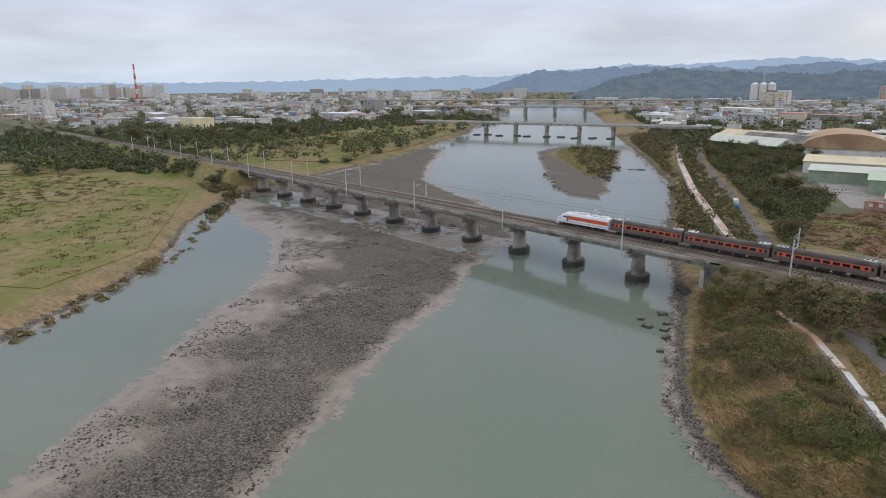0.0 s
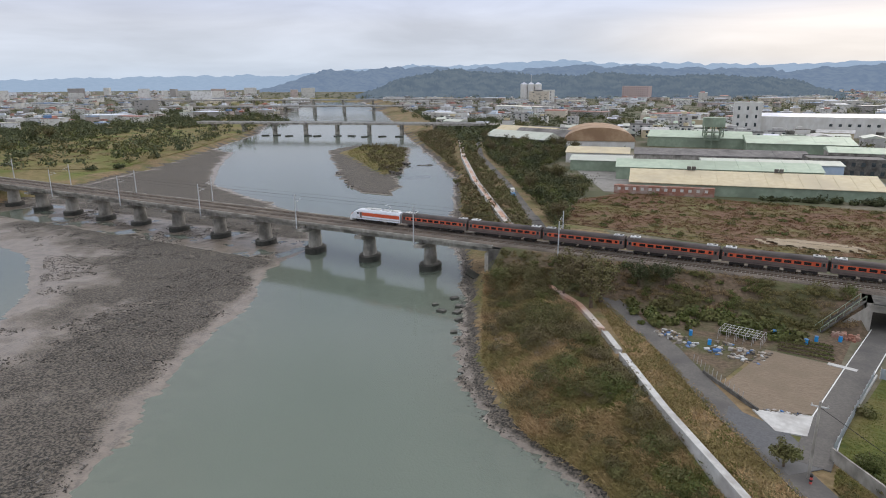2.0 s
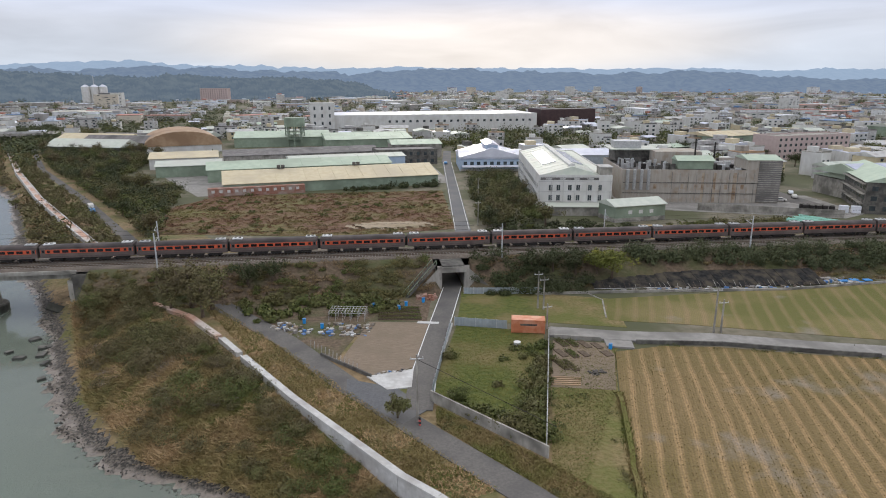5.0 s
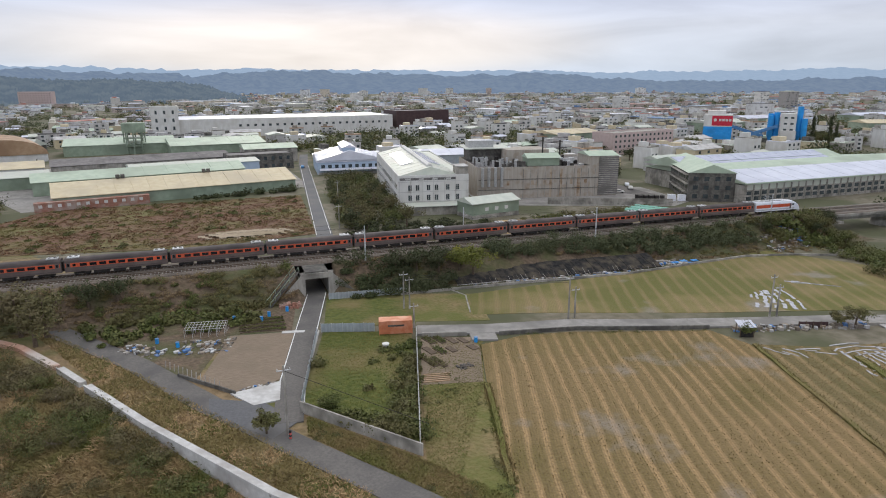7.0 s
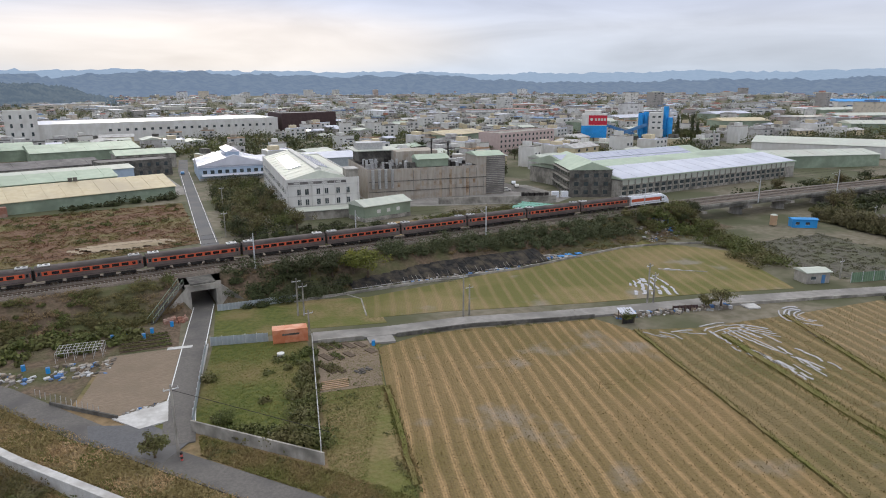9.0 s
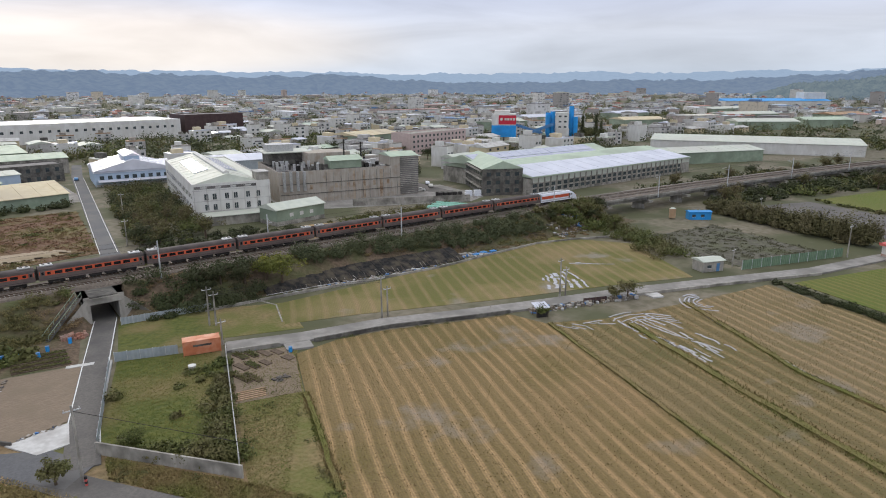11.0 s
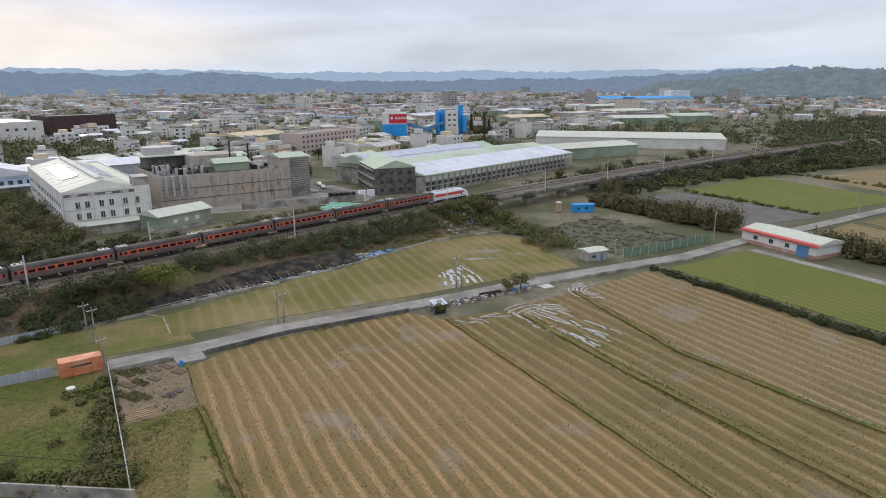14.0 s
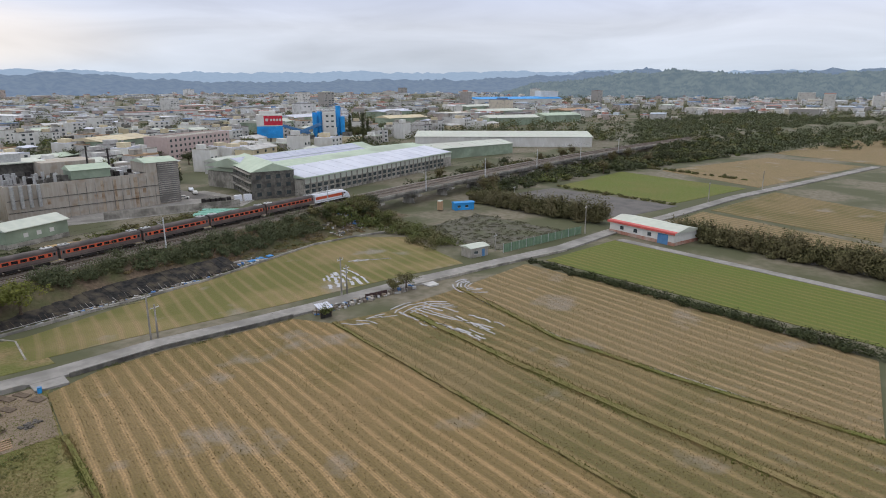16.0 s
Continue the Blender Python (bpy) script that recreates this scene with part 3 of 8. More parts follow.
def ribbon(line, width, z0, z1, bm=None):
    """A strip of the given width along a line of (x, y)."""
    bm = bm or bmesh.new()
    P = [Vector(p) for p in line]
    rows = []
    for i, p in enumerate(P):
        d = (P[min(i + 1, len(P) - 1)] - P[max(i - 1, 0)]).normalized()
        n = Vector((-d.y, d.x)) * width / 2
        rows.append([bm.verts.new((*(p + s * n), z)) for s, z in ((1, z0), (1, z1), (-1, z1), (-1, z0))])
    for a, b in zip(rows, rows[1:]):
        for i in range(4):
            j = (i + 1) % 4
            bm.faces.new((a[i], a[j], b[j], b[i]))
    bm.faces.new(rows[0][::-1])
    bm.faces.new(rows[-1])
    bmesh.ops.recalc_face_normals(bm, faces=bm.faces[:])
    return bm


def dense(line, step=4.0):
    out = []
    for a, b in zip(line, line[1:]):
        n = max(1, int(math.dist(a, b) / step))
        out += [(a[0] + (b[0] - a[0]) * i / n, a[1] + (b[1] - a[1]) * i / n) for i in range(n)]
    return out + [line[-1]]


def quads_mesh(name, corners, material, label, category, kind="stuff", parent=None):
    """One mesh of loose quads; corners: n x 4 x 3."""
    n = len(corners)
    me = bpy.data.meshes.new(name)
    me.vertices.add(n * 4)
    me.vertices.foreach_set("co", np.asarray(corners, np.float32).ravel())
    me.loops.add(n * 4)
    me.loops.foreach_set("vertex_index", np.arange(n * 4, dtype=np.int32))
    me.polygons.add(n)
    me.polygons.foreach_set("loop_start", np.arange(0, n * 4, 4, dtype=np.int32))
    me.update()
    me.validate()
    me.materials.append(material)
    ob = new(name, me)
    if parent:
        ob.parent = parent
        return ob
    return tagged(ob, label, category, kind=kind)


RNG = np.random.default_rng(7)


def leaf_quads(centers, radii, heights, per, size, rng=RNG):
    """Leaf sprays on the lumpy shells of bushes: n x 4 x 3 corners."""
    centers, radii, heights = np.asarray(centers, float), np.asarray(radii, float), np.asarray(heights, float)
    idx = np.repeat(np.arange(len(centers)), per)
    n = len(idx)
    v = rng.normal(size=(n, 3))
    v /= np.linalg.norm(v, axis=1)[:, None]
    v[:, 2] = np.where(v[:, 2] < -0.35, -v[:, 2], v[:, 2])
    # lumps: each bush swells and sinks round its shell
    ph = rng.uniform(0, 6.28, (len(centers), 4))[idx]
    az = np.arctan2(v[:, 1], v[:, 0])
    lump = 1 + 0.22 * np.sin(3 * az + ph[:, 0]) + 0.16 * np.sin(5 * az + 4 * v[:, 2] + ph[:, 1]) + 0.15 * np.sin(7 * v[:, 2] + ph[:, 2])
    depth = rng.uniform(0.62, 1.08, n) * lump
    r = radii[idx]
    h = heights[idx]
    pos = centers[idx] + np.stack([v[:, 0] * r * depth, v[:, 1] * r * depth, (v[:, 2] * 0.5 + 0.5) * h * np.clip(depth, 0.5, 1.3)], 1)
    nrm = v + rng.normal(scale=0.55, size=(n, 3))
    nrm[:, 2] += 0.25
    nrm /= np.linalg.norm(nrm, axis=1)[:, None]
    a = np.cross(nrm, rng.normal(size=(n, 3)))
    a /= np.linalg.norm(a, axis=1)[:, None]
    b = np.cross(nrm, a)
    s = (size * rng.uniform(0.55, 1.35, n))[:, None]
    a, b = a * s, b * s * 0.62
    return np.stack([pos - a - 0.3 * b, pos - 0.2 * a + b, pos + a + 0.25 * b, pos + 0.15 * a - b], 1)


def in_poly(x, y, poly):
    x, y = np.asarray(x, float), np.asarray(y, float)
    inside = np.zeros(x.shape, bool)
    for (x1, y1), (x2, y2) in zip(poly, poly[1:] + poly[:1]):
        if y1 == y2:
            continue
        c = ((y1 > y) != (y2 > y)) & (x < (x2 - x1) * (y - y1) / (y2 - y1) + x1)
        inside ^= c
    return inside


def line_dist(x, y, line):
    d = np.full(np.shape(x), 1e9)
    for (x1, y1), (x2, y2) in zip(line, line[1:]):
        ux, uy = x2 - x1, y2 - y1
        t = np.clip(((x - x1) * ux + (y - y1) * uy) / (ux * ux + uy * uy), 0, 1)
        d = np.minimum(d, np.hypot(x - x1 - t * ux, y - y1 - t * uy))
    return d


# ---- the plan ----
TRACK_NEAR, TRACK_FAR, DECK_MID = 142.2, 146.2, 144.2
SHORE_R = [(40, -60), (12, 30), (-6, 58), (-18, 69), (-26, 73), (-37, 80), (-48, 96), (-65, 131), (-86, 168), (-112, 215), (-150, 290), (-206, 368), (-290, 480), (-420, 660), (-600, 900), (-900, 1300)]
SHORE_L = [(-90, -120), (-147, 16), (-167, 42), (-186, 63), (-232, 90), (-263, 116), (-282, 139), (-304, 190), (-325, 240), (-370, 320), (-450, 453), (-560, 590), (-760, 850), (-1050, 1250)]
RIVER = SHORE_L + SHORE_R[::-1]
BAR = [(-70, -30), (-92, 7), (-109, 26), (-135, 54), (-155, 79), (-190, 100), (-222, 104), (-262, 118), (-282, 139), (-304, 190), (-325, 240), (-385, 345), (-350, 331), (-300, 272), (-250, 222), (-190, 196), (-150, 178), (-126, 150), (-121, 122), (-106, 102), (-94, 74), (-82, 52), (-67, 29), (-50, 0)]
FLAT2 = [(-296, 372), (-254, 322), (-205, 266), (-167, 232), (-154, 236), (-166, 262), (-182, 285), (-212, 345), (-255, 416), (-300, 412)]
ISLAND = [(-280, 360), (-262, 345), (-196, 285), (-184, 275), (-181, 289), (-215, 352), (-256, 410), (-292, 404)]


def bend(x):
    """How far the railway swings towards -y at x."""
    return -np.maximum(0.0, np.asarray(x, float) - 100.0) ** 2 / 3340.0


def lumps(x, y, s, seed=0):
    """Cheap smooth noise in -1..1 from summed waves."""
    r = np.random.default_rng(seed)
    out = 0
    for k in range(7):
        a, f, p = r.uniform(0, 6.28), (0.6 + 0.35 * k) / s, r.uniform(0, 6.28)
        out = out + np.sin((x * np.cos(a) + y * np.sin(a)) * f * 6.28 + p + 1.3 * np.sin((x * np.sin(a) - y * np.cos(a)) * f * 3.1 + k)) / (1 + 0.4 * k)
    return out / 3.2


def ground_z(x, y):
    x, y = np.asarray(x, float), np.asarray(y, float)
    jx, jy = x + 2.5 * lumps(x, y, 22, 1) + 0.8 * lumps(x, y, 5, 2), y + 2.5 * lumps(x, y, 22, 3) + 0.8 * lumps(x, y, 5, 4)
    river = in_poly(jx, jy, RIVER)
    dr, dl = line_dist(x, y, SHORE_R), line_dist(x, y, SHORE_L)
    right = dr < dl
    top = np.where(right, 0.0, -2.2)
    top = np.where(right, top, np.clip(-2.2 + (dl - 60) * 0.02, -2.2, 0))
    land = np.minimum(top, WATER_Z + 0.15 + np.where(right, 0.28, 0.35) * np.minimum(dr, dl) + 0.25 * lumps(x, y, 6, 5) * (np.minimum(dr, dl) < 16))
    d = np.minimum(dr, dl)
    bed = WATER_Z - np.minimum(1.8, 0.02 + 0.09 * d) + 0.05 * lumps(x, y, 4, 6)
    bar = in_poly(jx, jy, BAR)
    db = line_dist(x, y, BAR + BAR[:1])
    rise = np.minimum(0.55, np.minimum(0.04 + 0.017 * line_dist(x, y, BAR[:9]), 0.05 + 0.10 * db))
    up = WATER_Z + rise + np.clip(rise / 0.4, 0.12, 1) * (0.09 * lumps(x, y, 3.1, 7) + 0.17 * lumps(x, y, 14, 8))
    pool = (np.abs(y - 141) < 12) & (x < -125) & (x > -270)
    up = np.where(pool, up - 0.45 + 0.25 * lumps(x, y, 9, 9), up)
    bed = np.where(bar, up, np.where(line_dist(x, y, BAR) < 22, np.maximum(bed, WATER_Z - 0.01 - 0.055 * line_dist(x, y, BAR)), bed))
    fl = in_poly(jx, jy, FLAT2)
    bed = np.where(fl, WATER_Z + 0.5 + 0.12 * lumps(x, y, 5, 10), bed)
    isl = in_poly(jx, jy, ISLAND)
    bed = np.where(isl, WATER_Z + np.minimum(1.9, 0.3 + 0.2 * line_dist(x, y, ISLAND + ISLAND[:1])), bed)
    z = np.where(river, bed, land)
    # railway embankment
    off = np.abs(y - DECK_MID - bend(x))
    bank = np.clip(5.55 - np.maximum(0, off - 6.2) / 1.55, -10, 5.55) + 0.18 * lumps(x, y, 4, 11) * (off > 6.5)
    here = ((x > -60) & (x < 172) & ~((x > 15.2) & (x < 23.0))) | (x < -292) | (x > 420)
    z = np.where(here & (bank > z), bank, z)
    return z


def region(x, y, z):
    """0 mud, 1 scrub, 2 meadow, 3 plain, 4 embankment."""
    j = 4 * lumps(x, y, 17, 12)
    river = in_poly(x, y, RIVER)
    dr, dl = line_dist(x, y, SHORE_R), line_dist(x, y, SHORE_L)
    r = np.full(x.shape, 3)
    r = np.where((dr < 46 + j) & (dr < dl), 1, r)
    r = np.where((dl < 230 + 6 * j) & (dl <= dr), 2, r)
    r = np.where((dl < 10 + j) & (dl <= dr), 1, r)
    off = np.abs(y - DECK_MID - bend(x))
    r = np.where((off < 16) & (x > -60) & (x < 180), 4, r)
    r = np.where(river | (z < WATER_Z + 0.9 + 0.2 * lumps(x, y, 5, 13)), 0, r)
    r = np.where(in_poly(x, y, ISLAND) & (z > WATER_Z + 0.9), 2, r)
    return r


def build_ground():
    def axis(parts):
        out = []
        for a, b, s in parts:
            out += list(np.arange(a, b, s))
        return np.array(out + [parts[-1][1]], float)

    xs = axis([(-4900, -1300, 200), (-1300, -620, 34), (-620, -320, 8), (-320, -150, 1.7), (-150, 70, 1.25), (70, 180, 2.4), (180, 480, 15), (480, 1300, 60), (1300, 4900, 200)])
    ys = axis([(-1500, -200, 130), (-200, 0, 20), (0, 150, 1.25), (150, 260, 2.2), (260, 440, 5), (440, 900, 18), (900, 1500, 60), (1500, 4900, 200)])
    X, Y = np.meshgrid(xs, ys)
    Z = ground_z(X, Y)
    nx, ny = len(xs), len(ys)
    i = np.arange(nx * ny).reshape(ny, nx)
    F = np.stack([i[:-1, :-1], i[:-1, 1:], i[1:, 1:], i[1:, :-1]], -1).reshape(-1, 4)
    cx, cy = (X[:-1, :-1] + X[1:, 1:]) / 2, (Y[:-1, :-1] + Y[1:, 1:]) / 2
    cz = (Z[:-1, :-1] + Z[1:, 1:]) / 2
    me = bpy.data.meshes.new("ground")
    me.from_pydata(np.stack([X, Y, Z], -1).reshape(-1, 3).tolist(), [], F.tolist())
    for k in ("mud", "scrub", "meadow", "plain", "slope"):
        me.materials.append(M[k])
    me.polygons.foreach_set("material_index", region(cx, cy, cz).ravel().astype(np.int32))
    me.polygons.foreach_set("use_smooth", np.ones(len(F), bool))
    ob = new("ground", me)
    tagged(ob, "river banks, mud flats and flat dry farmland", "ground", kind="structure")


build_ground()
w_bm = prism([(-1400, -400), (150, -400), (150, 100), (-40, 240), (-1100, 1500), (-1400, 1400)], WATER_Z - 3, WATER_Z)
tagged(mesh_ob("water", w_bm, M["water"]), "calm murky green river water", "water", kind="structure")


def sheet(name, pts, z, material, label, category, kind="structure", thick=0.5):
    return tagged(mesh_ob(name, prism(pts, z - thick, z), material), label, category, kind=kind)


def strip(name, line, width, z, material, label, category, thick=0.5, kind="structure"):
    return tagged(mesh_ob(name, ribbon(dense(line, 6), width, z - thick, z), material), label, category, kind=kind)


# fields
F1 = [(41.6, 95.6), (50.3, 96.9), (60, 95.2), (71, 91.2), (84, 87), (86, 79), (64, 16), (55, -10), (7, -10), (29, 57), (36.5, 81.3)]
sheet("field", F1, 0.08, M["stubble"], "harvested rice field with straw stripes", "field")
sheet("field", [(86.8, 79), (97, 74), (117.5, 69.5), (101.3, 38.7), (96.2, 17), (91, -10), (56, -10), (64.8, 16)], 0.07, M["stubble_green"], "harvested field with green regrowth and wheel ruts", "field")
sheet("field", [(118.4, 69.3), (144, 65), (136, 32), (121, -10), (92, -10), (97.1, 17), (102.2, 38.7)], 0.08, M["stubble_pale"], "pale harvested field in long strips", "field")
sheet("field", [(150, 62), (181, 53.5), (159, -12), (128, -12)], 0.10, M["paddy"], "bright green young crop field", "field")
sheet("field", [(46, 110), (60, 106), (88, 95.5), (118, 86), (136, 79), (140, 86), (152, 108), (140, 128), (110, 124), (50, 122)], 0.07, M["meadow_field"], "narrow field with patches of green regrowth", "field")
sheet("field", [(207, 47), (240, 40), (212, -13), (188, -13)], 0.07, M["stubble_pale"], "dry field beside the hedge", "field")
sheet("field", [(244, 38), (300, 22), (272, -16), (218, -13)], 0.08, M["stubble_green"], "green and straw coloured field", "field")
sheet("field", [(252, 52), (304, 34), (330, 97), (267, 107)], 0.09, M["paddy"], "green crop field near the viaduct", "field")
sheet("field", [(154, 112), (194, 107), (183, 67.5), (153, 77)], 0.05, M["fallow"], "fallow grey plot inside the green fence", "field")
sheet("field", [(214, 62), (246, 50), (262, 107), (228, 118)], 0.06, M["asphalt"], "grey bare ploughed field", "field")
sheet("field", [(310, 30), (420, -10), (440, 40), (345, 80)], 0.08, M["stubble_pale"], "dry field by the far lane", "field")
sheet("field", [(-70, 238), (-58, 262), (33, 264), (28, 192), (-5, 186), (-62, 196)], 0.10, M["brown"], "waste ground of reddish dry weeds", "field")
sheet("field", [(16.5, 111), (32, 106), (21.5, 67), (8.5, 83)], 0.10, M["lot"], "overgrown grassy lot", "field")
sheet("field", [(20.5, 130), (38, 128), (34, 109.5), (17, 113)], 0.10, M["lot"], "small green plot behind the sheet fence", "field")
sheet("field", [(-5, 97), (0.3, 115), (11.5, 113.2), (7.4, 94), (0, 91.8)], 0.10, M["plot_soil"], "bare tilled vegetable plot", "field")
sheet("field", [(32.6, 102), (41.2, 99.5), (41, 94.5), (36.3, 82.3), (27, 84.5)], 0.09, M["plot_soil"], "vegetable garden soil", "field")
STRAW = [(88, 190), (136, 178), (132, 160), (74, 162), (78, 176)]
sheet("field", STRAW, 0.10, M["straw_ground"], "dry straw covered strip by the track", "field")
sheet("field", [(-470, 60), (-300, 118), (-240, 86), (-196, 62), (-175, 30), (-300, -60)], -2.0, M["meadow"], "green and yellow meadow by the river", "field")
sheet("field", [(-410, 178), (-330, 225), (-378, 320), (-455, 445), (-520, 352)], -1.9, M["meadow"], "rough meadow across the railway", "field")

sheet("pavement", [(100, 262), (176, 232), (172, 196), (160, 190), (96, 216)], 0.06, M["road_concrete"], "concrete factory yard", "pavement")
sheet("pavement", [(168, 196), (176, 300), (200, 330), (186, 340), (160, 300), (150, 250)], 0.08, M["asphalt"], "factory street with parked cars", "pavement")
sheet("pavement", [(-66, 262), (40, 286), (36, 400), (-120, 400), (-100, 330)], 0.05, M["road_concrete"], "concrete factory yard between the halls", "pavement")
sheet("field", [(36.3, 81.3), (41.4, 95.6), (44, 98.5), (32.5, 102), (22.5, 69), (14, 40), (5, -10), (7, -10), (28.9, 57)], 0.06, M["mown"], "mown strip of yellow grass", "field")
sheet("field", [(34, 110.5), (48, 106), (51, 122), (38, 127)], 0.06, M["mown"], "rough plot beside the pole", "field")
sheet("field", [(-30, 126), (-22, 130), (14, 129.5), (11.2, 114), (0, 115.6), (-5.5, 98.2), (-9, 101), (-24, 124)], 0.05, M["slope"], "trodden garden earth below the embankment", "field")
strip("road", [(-330, 30), (-356, 49), (-414, 115), (-430, 136)], 11, -1.6, M["dirt"], "wide bare dirt track by the meadow", "road")
strip("road", [(-385, 158), (-415, 178), (-470, 260), (-526, 351)], 12, -1.4, M["dirt"], "bare dirt track across the meadow", "road")
sheet("pavement", [(-3.5, 91), (4, 87), (8, 80), (4.2, 76.5), (-3.5, 86.5)], 0.155, M["asphalt_dark"], "darker asphalt patch at the junction", "pavement", thick=0.1)
sheet("field", [(430, -20), (620, -90), (680, -30), (470, 40)], 0.06, M["stubble_pale"], "dry far field beyond the lane", "field")
sheet("field", [(500, 60), (700, -20), (760, 40), (560, 120)], 0.06, M["stubble_green"], "far field between woods", "field")
# roads
strip("road", [(-75, 202), (-106, 257), (-166, 356), (-253, 530)], 3.0, 0.10, M["asphalt"], "narrow grey lane behind the levee", "road")
strip("road", [(-75, 202), (-60, 175), (-46, 152)], 4.0, 0.12, M["asphalt"], "narrow grey lane behind the levee", "road")
LEVEE = [(-40, 143), (-27.8, 125.5), (-14.8, 108), (-3.4, 89), (2.3, 81), (6.7, 74.4), (10.8, 68.6), (17.5, 59), (40, 25)]
strip("road", LEVEE, 4.1, 0.14, M["asphalt"], "grey asphalt levee road with cracks", "road")
strip("road", [(20, 160), (19, 134), (13.6, 112.5), (8.6, 92), (6.5, 80)], 4.2, 0.17, M["asphalt"], "underpass road with white edge lines", "road")
strip("road", [(21, 153), (26, 172), (30, 188), (48, 364), (56, 420)], 5.0, 0.14, M["asphalt_dark"], "straight dark asphalt road", "road")
FARM = [(33, 105.5), (45.5, 101.5), (61, 98.5), (76, 93), (90, 88.5), (112, 82), (136, 73.5), (164, 63), (190, 58), (206, 53.5), (223, 48.5), (278, 34.5), (323, 18), (420, -16)]
strip("road", FARM, 4.3, 0.40, M["road_concrete"], "pale concrete farm road", "road", thick=0.6)
strip("road", [(182, 52.5), (171, 20), (159, -14), (140, -70)], 3.0, 0.22, M["road_concrete"], "concrete lane along the hedge", "road")
for off, nm in ((2.0, "a"), (-2.0, "b")):
    strip("trim", [(19 + off, 134), (13.6 + off, 112.5), (8.6 + off, 92)] + ([(6.9 + off, 82)] if off > 0 else []), 0.16, 0.178, M["white_line"], "white painted road edge line", "road marking", thick=0.05)
for off in (2.2, -2.2):
    strip("trim", [(30 + off, 190), (48 + off, 360)], 0.16, 0.148, M["white_line"], "white painted road edge line", "road marking", thick=0.05)
sheet("pavement", [(-0.5, 91.5), (7.0, 93.2), (6.2, 87), (2.5, 86.6)], 0.19, M["concrete_pale"], "pale concrete apron beside the junction", "pavement", thick=0.3)
sheet("pavement", [(9.5, 114), (13.5, 113), (13.2, 112), (9.2, 113)], 0.20, M["concrete_pale"], "concrete strip across the road", "pavement", thick=0.3)

# ---- railway ----
def track_pt(x, off, z):
    """A point by the railway: x along, off from the middle between the tracks."""
    return Vector((x, DECK_MID + float(bend(x)) + off, z))


def along(x0, x1, step):
    n = max(1, round((x1 - x0) / step))
    return [x0 + (x1 - x0) * i / n for i in range(n + 1)]


def swept(profile, x0, x1, step=8.0):
    """A profile of (offset, z) along the railway."""
    bm = bmesh.new()
    rows = [[bm.verts.new(track_pt(x, o, z)) for o, z in profile] for x in along(x0, x1, step)]
    n = len(profile)
    for a, b in zip(rows, rows[1:]):
        for i in range(n):
            bm.faces.new((a[i], a[(i + 1) % n], b[(i + 1) % n], b[i]))
    bm.faces.new(rows[0])
    bm.faces.new(rows[-1][::-1])
    bmesh.ops.recalc_face_normals(bm, faces=bm.faces[:])
    return bm


BALLAST = [(-5.2, 5.3), (5.2, 5.3), (4.6, 5.78), (3.2, 5.82), (0.8, 5.82), (0, 5.66), (-0.8, 5.82), (-3.2, 5.82), (-4.6, 5.78)]
tagged(mesh_ob("ballast", swept(BALLAST, -560, 520), M["ballast"]), "brown stone ballast under two tracks", "track bed", kind="structure")
for c in (-2, 2):
    rails = thing("railway_track", Matrix(), "rusty steel railway track on concrete sleepers", "railway track", "railway tracks", "structure")
    for s in (-0.57, 0.57):
        o = c + s
        part("rail", swept([(o - 0.04, 5.8), (o + 0.04, 5.8), (o + 0.04, 6.0), (o - 0.04, 6.0)], -560, 520), M["rail"], rails)
    sl = bmesh.new()
    for x in np.arange(-300, 330, 0.75):
        p = track_pt(x, c, 5.84)
        bx(sl, p.x - 0.11, p.x + 0.11, p.y - 1.0, p.y + 1.0, 5.7, 5.86)
    tagged(mesh_ob("sleepers", sl, M["sleeper"], rails), kind="stuff")


def bridge_deck(x0, x1, spans):
    deck = thing("railway_bridge", Matrix(), "long concrete girder railway bridge with stained parapets", "bridge", kind="structure")
    part("deck_slab", swept([(-5.5, 4.9), (5.5, 4.9), (5.5, 5.32), (-5.5, 5.32)], x0, x1), M["concrete"], deck)
    for o in (-5.45, 5.45):
        part("parapet", swept([(o - 0.14, 5.32), (o + 0.14, 5.32), (o + 0.14, 5.72), (o - 0.14, 5.72)], x0, x1), M["concrete"], deck)
        part("cable_trough", swept([(o * 0.93 - 0.2, 5.32), (o * 0.93 + 0.2, 5.32), (o * 0.93 + 0.2, 5.6), (o * 0.93 - 0.2, 5.6)], x0, x1), M["concrete_pale"], deck)
    for a, b in spans:
        for o in (-3.6, -1.3, 1.3, 3.6):
            part("girder", swept([(o - 0.35, 3.55), (o + 0.35, 3.55), (o + 0.35, 4.9), (o - 0.35, 4.9)], a + 0.12, b - 0.12), M["concrete"], deck)
    return deck


PIERS = [-82 - 19.7 * k for k in range(11)]
ends = [-62] + PIERS + [-299]
bridge_deck(-299, -61.5, [(b, a) for a, b in zip(ends, ends[1:])])
RV = [178 + 22 * k for k in range(12)]
bridge_deck(166, 432, list(zip([166] + RV, RV + [432])))


